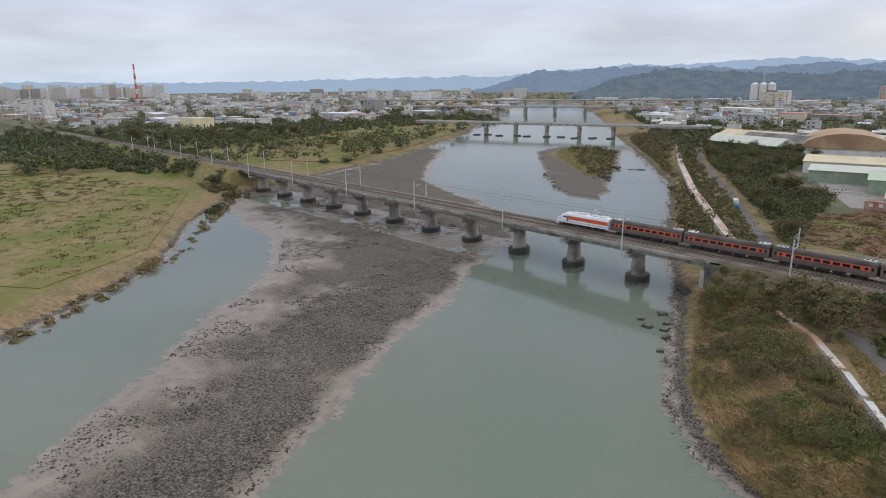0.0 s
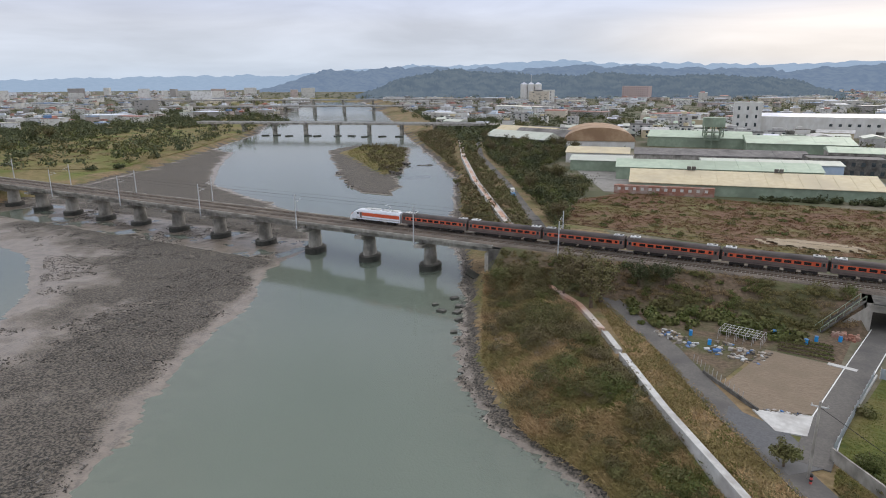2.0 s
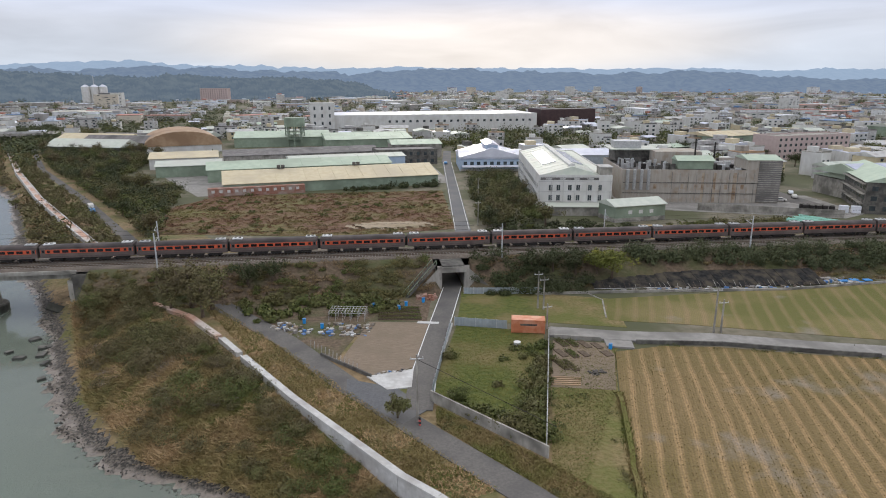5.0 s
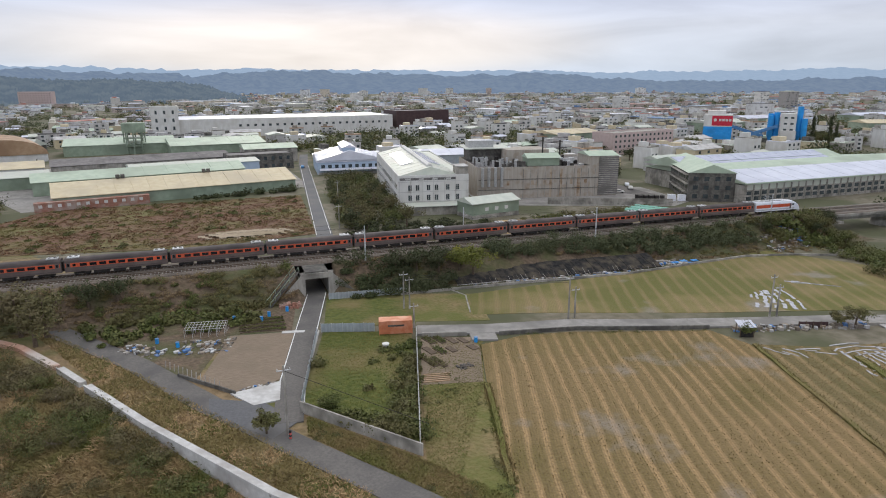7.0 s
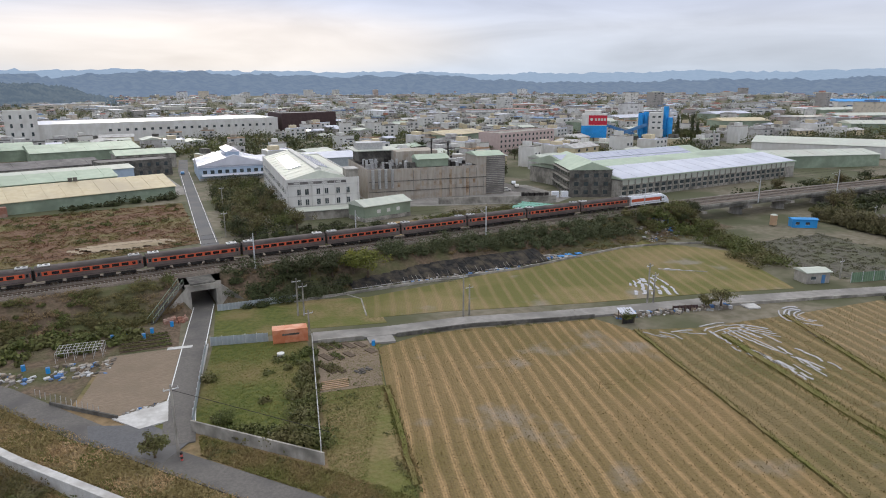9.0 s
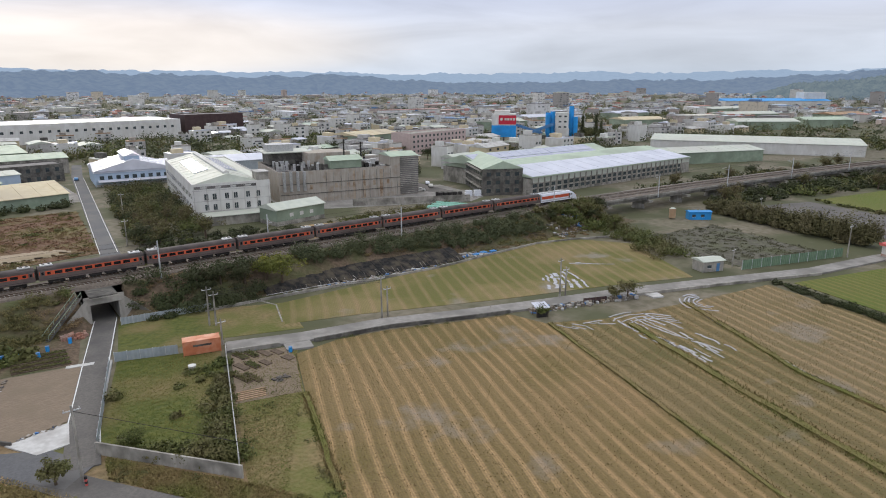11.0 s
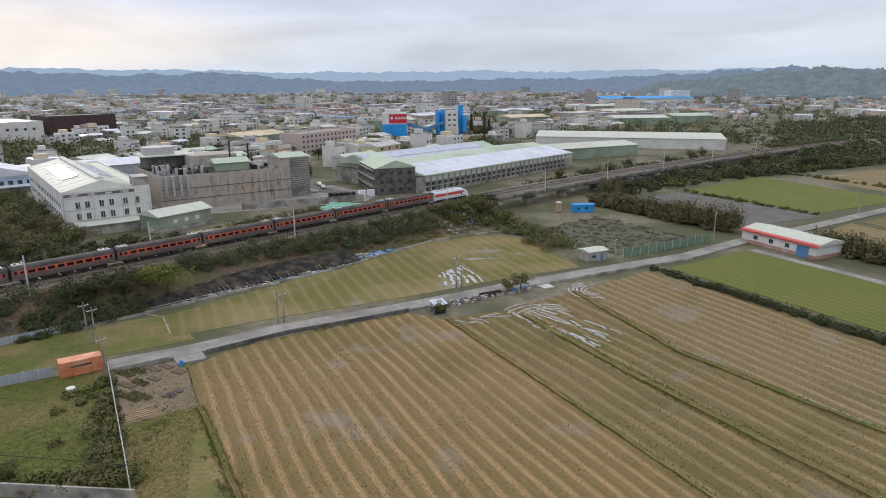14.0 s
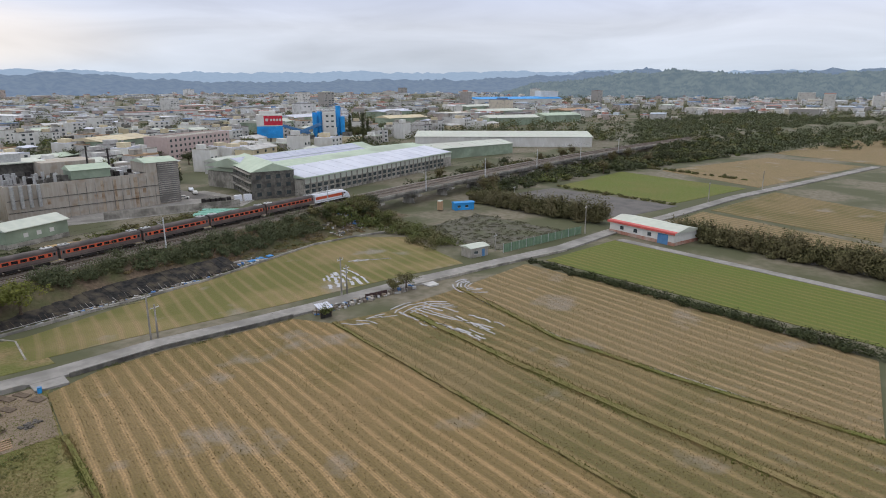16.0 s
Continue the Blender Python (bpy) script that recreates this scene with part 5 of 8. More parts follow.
# ---- buildings ----
def window_row(parent, x0, x1, n, z0, z1, w, y=0.0, material="window", depth=0.12):
    for i in range(n):
        c = x0 + (x1 - x0) * (i + 0.5) / n
        wn = part("window", box(c - w / 2, c + w / 2, y - 0.04, y + depth, z0, z1), M[material], parent)
        if i == 0:
            part("sill", box(c - w / 2 - 0.1, c + w / 2 + 0.1, y - 0.16, y - 0.02, z0 - 0.12, z0 - 0.02), M["concrete_pale"], wn)


def shed(name, x, y, w, d, h, ang, wall, roof, label, rise=2.0, barrel=False, ribs=0, vents=0, over=0.5, ridge_y=None):
    """A hall; front left corner at (x, y), front along ang, ridge along the front."""
    e = thing(name, pose(x, y, 0, 0, 0, ang), label, "factory building", "factory halls")
    part("wall", box(0, w, 0, d, -0.3, h), wall, e)
    if barrel:
        pr = [(-over, h), (d + over, h)] + [(d / 2 + (d / 2 + over) * math.cos(math.pi * i / 12), h + 0.15 + rise * math.sin(math.pi * i / 12)) for i in range(0, 13)]
    else:
        ry = d / 2 if ridge_y is None else ridge_y
        pr = [(-over, h), (d + over, h), (d + over, h + 0.2), (ry, h + rise + 0.2), (-over, h + 0.2)]
        # gable ends
        for gx in (0.0, w - 0.2):
            part("gable", extrude_x([(0, h - 0.01), (d, h - 0.01), (ry, h + rise)], gx, gx + 0.2), wall, e)
    part("roof", extrude_x(pr, -over, w + over), roof, e)
    for i in range(ribs):
        gx = w * (i + 0.5) / ribs
        if barrel:
            continue
        ry = d / 2 if ridge_y is None else ridge_y
        rb = beam((gx, -over, h + 0.24), (gx, ry, h + rise + 0.24), 0.14)
        beam((gx, ry, h + rise + 0.24), (gx, d + over, h + 0.24), 0.14, rb)
        part("roof_seam", rb, roof, e)
    for i in range(vents):
        gx = w * (i + 0.5) / vents
        top = h + rise + 0.15
        v = part("roof_vent", cyl(0.8, 0.8, top - 0.3, top + 0.9, 10, gx, d / 2), M["silver"], e)
        part("cowl", cyl(1.1, 0.3, top + 0.9, top + 1.4, 10, gx, d / 2), M["silver"], v)
    return e


def block(name, x, y, w, d, h, ang, wall, label, floors=0, nwin=0, parapet=0.8, roofmat="grey_roof", sidewin=0, cat="building"):
    e = thing(name, pose(x, y, 0, 0, 0, ang), label, cat, "town buildings")
    part("wall", box(0, w, 0, d, -0.3, h), wall, e)
    rp = bmesh.new()
    for a in ((0, w, 0, 0.3), (0, w, d - 0.3, d), (0, 0.3, 0.3, d - 0.3), (w - 0.3, w, 0.3, d - 0.3)):
        bx(rp, a[0], a[1], a[2], a[3], h, h + parapet)
    part("parapet", rp, wall, e)
    part("roof", box(0.3, w - 0.3, 0.3, d - 0.3, h, h + 0.1), M[roofmat], e)
    for f in range(floors):
        z0 = h / floors * f + 1.1
        window_row(e, 0.8, w - 0.8, nwin, z0, z0 + h / floors * 0.45, min(1.6, (w - 1.6) / nwin * 0.6))
        if sidewin:
            for i in range(sidewin):
                c = d * (i + 0.5) / sidewin
                part("window", box(-0.05, 0.05, c - 0.7, c + 0.7, z0, z0 + h / floors * 0.45), M["window"], e)
    return e


# white factory with the long glazed roof
wb = block("white_factory", 61.2, 216, 25.6, 84, 12.4, -9, M["white_wall"], "white four-storey factory with small dark windows", 0, 0, 0.5, "pale_roof")
for fz in (3.9, 7.5):
    for c in (4.2, 6.9, 10.9, 13.8, 17.9, 21.4):
        wn = part("window", box(c - 0.62, c + 0.62, -0.04, 0.1, fz, fz + 1.9), M["window"], wb)
        part("sill", box(c - 0.72, c + 0.72, -0.2, -0.03, fz - 0.15, fz), M["concrete_pale"], wn)
        part("mullion", box(c - 0.05, c + 0.05, -0.08, -0.041, fz, fz + 1.9), M["concrete_pale"], wn)
    for i in range(20):
        c = 4 + i * 3.9
        part("window", box(-0.05, 0.06, c, c + 1.2, fz, fz + 1.7), M["window"], wb)
for z in (3.3, 6.9, 10.5):
    part("string_course", box(-0.08, 25.68, -0.1, -0.01, z, z + 0.18), M["concrete_pale"], wb)
part("attic_band", box(0.6, 21.0, -0.03, 0.2, 11.1, 12.0), M["grey_roof"], wb)
for i in range(4):
    part("attic_window", box(2.5 + i * 4.9, 4.4 + i * 4.9, -0.06, 0.05, 11.25, 11.85), M["concrete_pale"], wb)
hip = bmesh.new()
hv = [hip.verts.new(p) for p in ((0.9, 2.6, 12.55), (22.0, 2.6, 12.55), (22.0, 83, 12.55), (0.9, 83, 12.55), (12.2, 3.4, 15.4), (12.2, 82.5, 15.4))]
for q in ((0, 1, 4), (1, 2, 5, 4), (2, 3, 5), (3, 0, 4, 5)):
    hip.faces.new([hv[i] for i in q])
part("pitched_roof", hip, M["pale_roof"], wb)
part("ridge_vent", extrude_x([(-1.0, 15.0), (1.0, 15.0), (1.0, 15.9), (0, 16.3), (-1.0, 15.9)], 0, 74), M["white_wall"], wb).matrix_basis = pose(12.2, 5.5, 0, 0, 0, 90)
for sx, run in ((-1, 11.3), (1, 9.8)):
    sl_ = math.degrees(math.atan2(2.85, run))
    gm_ = pose(12.2 + sx * run / 2, 0, 13.98, 0, sx * sl_, 0)
    part("roof_glazing", bx(bmesh.new(), -2.6, 2.6, 24, 68, 0.08, 0.2, m=gm_), M["solar"], wb, "pale blue roof glazing")
    for k in range(12):
        part("glazing_bar", bx(bmesh.new(), -2.65, 2.65, 24 + k * 3.95, 24.25 + k * 3.95, 0.2, 0.28, m=gm_), M["white_wall"], wb)
    for k in range(11):
        part("roof_seam", bx(bmesh.new(), -run / 2, run / 2, 6 + k * 7.2, 6.12 + k * 7.2, 0.03, 0.1, m=gm_), M["pale_roof"], wb)
part("stair_tower", box(21.4, 25.5, 1.0, 7.5, 12.4, 15.4), M["concrete"], wb)
part("tower_cap", box(21.1, 25.8, 0.7, 7.8, 15.4, 15.7), M["concrete_pale"], wb)
part("lean_to", box(2.5, 25, -8, -0.12, -0.2, 3.0), M["concrete"], wb)
part("lean_to_roof", bx(bmesh.new(), 2.1, 25.3, -8.4, -0.11, 3.0, 3.2), M["pale_roof"], wb)
for i in range(7):
    part("downpipe", cyl(0.08, 0.08, 0, 12.2, 6, 0.4 + i * 4.1, -0.12), M["concrete_pale"], wb)

bg_ = shed("blue_gable_hall", 82.4, 319.1, 34, 33, 7.0, 85, M["blue_wall"], M["solar_white"], "pale blue hall with a white gabled roof", 4.6, ribs=6)
for i in range(9):
    part("window", box(-0.06, 0.06, 2.2 + i * 3.4, 4.0 + i * 3.4, 3.2, 4.9), M["window"], bg_)
part("gable_band", box(-0.09, -0.01, 0.1, 32.9, 6.6, 7.0), M["solar_white"], bg_)
part("plinth", box(-0.07, 0.02, 0.1, 32.9, -0.2, 1.1), M["concrete_pale"], bg_)
part("ridge_monitor", box(3, 30, 13.5, 19.5, 10.6, 13.0), M["blue_wall"], bg_)
part("monitor_roof", extrude_x([(12.9, 13.0), (20.1, 13.0), (16.5, 14.4)], 2.5, 30.5), M["solar_white"], bg_)
part("awning", bx(bmesh.new(), -4.0, 0.0, 1, 32, 0, 0.15, m=pose(-0.02, 0, 3.0, 0, -8, 0)), M["solar_white"], bg_)

bg_ = shed("blue_gable_hall", 49.5, 322, 33, 30, 6.2, -5, M["blue_wall"], M["solar_white"], "pale blue hall with a white stepped roof", 3.4)
part("ridge_monitor", box(13, 20, 10, 19, 8.5, 11.2), M["blue_wall"], bg_)
part("monitor_roof", extrude_x([(9.5, 11.2), (19.5, 11.2), (14.5, 12.8)], 12.5, 20.5), M["solar_white"], bg_)

ls = shed("long_cream_hall", -56, 264, 91, 30, 4.3, 11, M["green_wall"], M["cream_roof"], "very long hall with a worn cream roof", 3.6, ribs=15)
for gx in (24, 57):
    for dx in (-0.9, 0.9):
        part("roof_vent", cyl(0.8, 0.8, 8.2, 9.6, 10, gx + dx, 15), M["concrete_dark"], ls)
part("annexe_wall", box(-6, 32, -3.4, -0.05, 0, 3.4), M["brick"], ls, "old red brick annexe wall")
for i in range(12):
    part("annexe_window", box(-4.6 + i * 3, -3.4 + i * 3, -3.5, -3.3, 1.6, 2.7), M["white_wall"], ls)
shed("green_roof_hall", -70, 299, 86, 22, 5.6, 12, M["green_wall"], M["green_roof"], "long hall with a pale green roof", 2.6, ribs=9)
shed("pale_roof_hall", -98, 318, 30, 22, 5.2, 12, M["green_wall"], M["pale_roof"], "hall with a pale sheet roof", 1.6, ribs=4)
shed("pale_roof_hall", -36, 328, 60, 18, 6.2, 12, M["blue_wall"], M["pale_roof"], "hall with a pale sheet roof", 1.2, ribs=6)
shed("cream_roof_hall", -110, 348, 34, 30, 5.6, 12, M["white_wall"], M["cream_roof"], "hall with a worn cream roof", 2.0, ribs=4)
shed("grey_roof_hall", -74, 356, 86, 30, 5.6, 12, M["concrete"], M["grey_roof"], "long hall with a dark weathered roof", 2.0, ribs=8)
shed("arched_hall", -92, 440, 52, 46, 4.6, 108, M["white_wall"], M["brown_roof"], "large hall with a rusty arched roof", 9, True)
for i, (dx, dy) in enumerate(((0, 0), (16, 14), (34, 22), (-8, 34), (14, 48), (40, 52))):
    shed("old_sawtooth_hall", -200 + dx, 436 + dy, 54, 20, 5.0 + i % 2, -18, M["concrete_dark"], M[("pale_roof", "grey_roof", "pale_roof", "cream_roof", "grey_roof", "pale_roof")[i]], "old factory hall with a patched sheet roof", 4.2, ribs=5)
shed("green_hall", -88, 462, 66, 46, 6.5, 6, M["green_wall"], M["green_roof"], "pale green factory hall", 3, ribs=7)
shed("green_hall", -24, 444, 60, 50, 6, 8, M["green_wall"], M["green_roof"], "pale green factory hall", 3, ribs=7)
tk = thing("water_tower", pose(-47, 470, 0), "dull green cylindrical tank on a steel frame", "water tower")
part("tank", cyl(7.2, 7.2, 14, 20, 24), M["green_wall"], tk)
for i in range(8):
    a = i * math.pi / 4
    part("leg", beam((6.4 * math.cos(a), 6.4 * math.sin(a), 0), (6.4 * math.cos(a), 6.4 * math.sin(a), 14), 0.8), M["green_wall"], tk)
for z in (5, 10):
    part("ring", cyl(6.7, 6.7, z, z + 0.5, 24), M["green_wall"], tk)
bp = block("white_plant", -37, 584, 204, 70, 15, 5, M["white_wall"], "huge white plant with few windows", 0, 0, 0.6, "solar_white")
window_row(bp, 60, 200, 22, 8.5, 10.5, 2.2)
block("white_plant_tower", -44, 578, 21, 20, 26, 5, M["white_wall"], "white rendered tower beside the plant", 4, 3, 0.6, "pale_roof")
block("brown_plant", 172, 608, 57, 34, 18, 7, M["dark_brown"], "dark brown panelled plant", 0, 0, 0.6, "grey_roof")
shed("workshop_hall", 18, 384, 30, 24, 8, 4, M["concrete"], M["green_roof"], "grey two-storey workshop with a pale roof", 2, ribs=4)
block("old_workshop", 8, 350, 34, 16, 8, 8, M["concrete_dark"], "dark concrete frame workshop", 2, 8, 0.5)

cf = block("concrete_factory", 97, 229, 58, 40, 11.5, -11, M["facade"], "rust-stained grey concrete factory with ducts", 0, 0, 1.0)
part("upper_block", box(46, 58, 0.05, 14, 12.5, 16.2), M["facade"], cf)
for x in (29.5, 33.5, 41):
    part("rust_streak", box(x, x + 1.3, -0.02, 0.05, 0.2, 11.4), M["rust"], cf)
for x in (12, 22, 27, 38, 44):
    part("window", box(x, x + 1.1, -0.05, 0.05, 5.2, 7.0), M["rust"], cf)
part("rear_vent_house", box(2, 13, 28, 36, 17.6, 20.5), M["silver"], cf)
part("upper_roof", extrude_x([(-0.4, 16.2), (14.4, 16.2), (7, 17.6)], 45.6, 58.4), M["green_roof"], cf)
part("green_penthouse", box(21, 34, 2, 10, 12.5, 15.6), M["green_wall"], cf)
part("penthouse_roof", extrude_x([(1.4, 15.6), (10.6, 15.6), (6, 17.2)], 20.5, 34.5), M["green_roof"], cf)
part("rear_block", box(16, 34, 16, 30, 12.5, 17.5), M["facade"], cf)
part("rear_hall", box(2, 16, 26, 39, 12.5, 17.0), M["concrete_dark"], cf)
part("canopy", box(0, 20, 24, 40, 17.2, 17.6), M["pale_roof"], cf)
part("stair_grid", box(50, 58.1, -0.25, -0.02, 0.5, 16.0), M["grey_roof"], cf, "dark grey louvred stair screen")
for k in range(20):
    part("louvre", box(49.95, 58.15, -0.36, -0.25, 0.7 + k * 0.78, 1.05 + k * 0.78), M["concrete"], cf)
for i in range(9):
    r = random.Random(i)
    x = 1.5 + i * 2.1
    dct = part("duct", cyl(0.55, 0.55, 12, 14.2 + r.uniform(0, 1.5), 10, x, 2.0 + r.uniform(0, 8)), M["silver"], cf)
    if i < 4:
        part("downpipe", cyl(0.6, 0.6, 5.0, 12.5, 10, 2.0 + i * 2.6, -0.6), M["silver"], cf)
for i in range(48):
    r = random.Random(50 + i)
    x, y = r.uniform(1.5, 19) if i < 30 else r.uniform(34, 45), r.uniform(2, 24)
    part("rooftop_unit", box(x, x + r.uniform(0.8, 2.2), y, y + r.uniform(0.8, 2.2), 11.5, 12.5 + r.uniform(0.3, 1.8), 0.06), M[r.choice(("silver", "aircon", "under", "concrete_dark"))], cf)
for z in (3.5, 7.5):
    part("ledge", box(0.5, 50, -0.2, 0.0, z, z + 0.2), M["concrete_dark"], cf)
for i in range(11):
    part("pilaster", box(18.5 + i * 3.0, 18.75 + i * 3.0, -0.12, 0.0, 0, 11.5), M["concrete"], cf)
part("chimney", cyl(0.35, 0.3, 16, 23, 8, 30, 12), M["under"], cf)
part("chimney", cyl(0.35, 0.3, 16, 22, 8, 36, 8), M["under"], cf)
gl_ = shed("green_lean_hall", 80.5, 193.5, 19, 10, 5.2, 10, M["green_wall"], M["pale_roof"], "small green sheet hall with a pale roof", 1.6)
part("plinth", box(-0.05, 19.05, -0.05, 10.05, -0.2, 1.4), M["concrete"], gl_)
for i in range(3):
    part("window", box(5 + i * 4, 6.4 + i * 4, -0.05, 0.05, 2.6, 3.8), M["white_wall"], gl_)

fr = thing("solar_roof_factory", pose(187, 184, 0, 0, 0, 1), "old concrete factory with a white panelled roof", "factory building")
part("front_wall", box(0, 118, 0, 58, -0.2, 7.0), M["concrete"], fr)
part("clerestory", box(0, 118, -0.05, 0.3, 5.2, 7.6), M["pale_roof"], fr)
for i in range(30):
    part("pilaster", box(3.8 * i, 3.8 * i + 0.5, -0.35, 0, 0, 7.2), M["concrete"], fr)
for i in range(29):
    for z in (1.2, 3.3):
        part("window", box(3.8 * i + 0.9, 3.8 * i + 3.2, -0.06, 0.06, z, z + 1.4), M["window"], fr)
part("roof", extrude_x([(-0.8, 7.4), (58.5, 7.4), (58.5, 7.8), (26, 11.8), (-0.8, 7.8)], -0.5, 118), M["green_roof"], fr)
sl = math.degrees(math.atan2(4.0, 26.8))
for i in range(13):
    part("roof_panel", bx(bmesh.new(), 9 * i + 0.15, 9 * i + 8.85, 0.3, 18, 0.05, 0.15, m=pose(0, -0.8, 7.8, sl, 0, 0)), M["solar_white"], fr)
part("rear_roof", extrude_x([(27, 9.5), (58, 9.5), (42, 13.6)], -2, 92), M["green_roof"], fr)
s2 = math.degrees(math.atan2(4.1, 15))
for i in range(13):
    for j in range(2):
        part("solar_panel", bx(bmesh.new(), 6.4 * i - 1, 6.4 * i + 5.2, 0.6 + 7.3 * j, 7.4 + 7.3 * j, 0.08, 0.2, m=pose(0, 27, 9.5, s2, 0, 0)), M["solar"], fr)
ow = thing("old_office_wing", pose(171.5, 196.5, 0, 0, 0, -27), "blackened concrete office wing with open balconies", "building")
part("wall", box(0, 17, 0, 44, -0.2, 11.0), M["concrete_dark"], ow)
part("gable_roof", extrude_x([(-0.6, 11.0), (17.6, 11.0), (8.5, 14.2)], 0, 44.6), M["green_roof"], ow).matrix_basis = pose(17, -0.3, 0, 0, 0, 90)
for f in range(3):
    z = 1.2 + 3.4 * f
    for c in (2.5, 6.5, 10.5, 14.5):
        part("window", box(c - 0.9, c + 0.9, -0.06, 0.06, z, z + 1.6), M["window"], ow)
    part("balcony_ledge", box(-1.2, 0, 1, 43, z + 1.9, z + 2.15), M["concrete"], ow)
    for k in range(10):
        part("opening", box(-0.06, 0.06, 2 + k * 4.1, 5 + k * 4.1, z, z + 1.6), M["window"], ow)

pk = block("pink_office", 238, 344, 58, 18, 13, 13, M["pink"], "long pink tiled office block", 4, 14, 0.8, "concrete")
shed("far_cream_hall", 387, 267, 128, 52, 7, -61, M["white_wall"], M["pale_roof"], "long low cream factory hall", 2.4, ribs=9)
shed("far_cream_hall", 300, 216, 88, 26, 6.4, -20, M["green_wall"], M["pale_roof"], "long low cream factory hall", 2.0, ribs=8)
shed("far_green_hall", 230, 400, 44, 30, 9, 14, M["green_wall"], M["cream_roof"], "dull green hall with a cream roof", 2.2, ribs=5)
shed("white_shed", 150, 318, 36, 18, 6.5, 0, M["white_wall"], M["pale_roof"], "white shed with a pale roof", 1.6)
shed("grey_stripe_hall", 92, 312, 62, 26, 8.5, -4, M["metal_sheet"], M["solar_white"], "grey sheet hall with a white roof", 2, ribs=6)
nt_ = thing("net_tunnel", pose(136, 186, 0, 0, 0, -58), "green shade-net growing tunnels", "net tunnel")
for k in range(3):
    part("tunnel", extrude_x([(2.0 * math.cos(math.pi * i / 10), 1.9 * math.sin(math.pi * i / 10)) for i in range(11)], 0, 15), M["net"], nt_).matrix_basis = pose(0, k * 4.1, 0)

# concrete batching plant
cp = thing("batching_plant", pose(338, 378, 0, 0, 0, -44), "blue and white concrete batching plant with a red sign", "batching plant")
part("bin", box(0, 19, 0, 15, 4.5, 13.5), M["blue"], cp, "bright blue ribbed bin")
for z in (6, 7.5, 9, 10.5, 12):
    part("rib", box(-0.12, 19.12, -0.12, 15.12, z, z + 0.3), M["blue"], cp)
part("upper_house", box(0, 19, 0, 15, 13.5, 22), M["white_wall"], cp)
part("roof_house", box(2, 14, 3, 13, 22, 24.5), M["white_wall"], cp)
part("red_sign", box(5.4, 19.06, -0.1, 0.0, 14.2, 21.2), M["red"], cp, "red sign board")
part("sign_emblem", cyl(1.2, 1.2, 0, 0.1, 6, m=pose(7.6, -0.1, 18.2, 90, 0, 0)), M["white_wall"], cp)
for i in range(4):
    part("sign_bar", box(10 + i * 2.2, 11.6 + i * 2.2, -0.18, -0.1, 17.3, 19.0), M["white_wall"], cp, "white illegible sign bar")
for x in (1, 9.5, 18):
    for y in (1, 14):
        part("leg", box(x - 0.5, x + 0.5, y - 0.5, y + 0.5, 0, 4.5), M["concrete_dark"], cp)
tw = thing("mixing_tower", pose(372, 342, 0, 0, 0, -45), "white mixing tower with bright blue cement silos", "batching plant")
part("tower", box(0, 9.5, 0, 9, 5, 23.5), M["white_wall"], tw)
part("lower_house", box(0.5, 10, -1.5, 0, 6, 12), M["white_wall"], tw)
for z in (8, 12, 16, 20):
    part("window", box(2, 4, -0.08, 0.02, z, z + 1.2), M["window"], tw)
    part("window", box(6, 8, -0.08, 0.02, z, z + 1.2), M["window"], tw)
for x, y, h in ((-6, 3, 22), (-2.4, 5, 24), (-6, 8, 23), (12, 9, 28), (15, 6, 20)):
    part("silo", cyl(1.9, 1.9, 8, h, 16, x, y), M["blue"], tw, "bright blue cement silo")
    part("silo_cone", cyl(0.5, 1.9, 4.5, 8, 16, x, y), M["blue"], tw)
for x in (-6, 0, 9):
    for y in (1, 8):
        part("leg", box(x - 0.3, x + 0.3, y - 0.3, y + 0.3, 0, 6), M["blue_dark"], tw)
cv = thing("conveyor", Matrix(), "blue covered conveyor bridge rising to the tower", "conveyor")
part("gallery", beam((352, 362, 5), (371, 343, 15), 2.0, h=2.2), M["blue_dark"], cv)
part("gallery", beam((356, 372, 14), (372, 356, 7), 1.8, h=2.0), M["blue_dark"], cv)
for x, y, z in ((357, 357, 7.5), (364, 350, 11)):
    part("trestle", beam((x, y, 0), (x, y, z), 0.6), M["blue_dark"], cv)

yb = block("yellow_warehouse", -640, 262, 22, 26, 12, 96, M["cream_wall"], "cream block warehouse among dark trees", 1, 3, 0.5, "pale_roof")


# ---- the town: houses far and near ----
PALETTE = [M["white_wall"], M["concrete"], M["concrete_pale"], M["cream_roof"], M["white_wall"], M["concrete_pale"], M["concrete_dark"]]
ROOFS = [M["solar_white"], M["grey_roof"], M["pale_roof"], M["concrete"], M["green_roof"], M["solar_white"], M["pale_roof"], M["concrete_pale"], M["brown_roof"]]


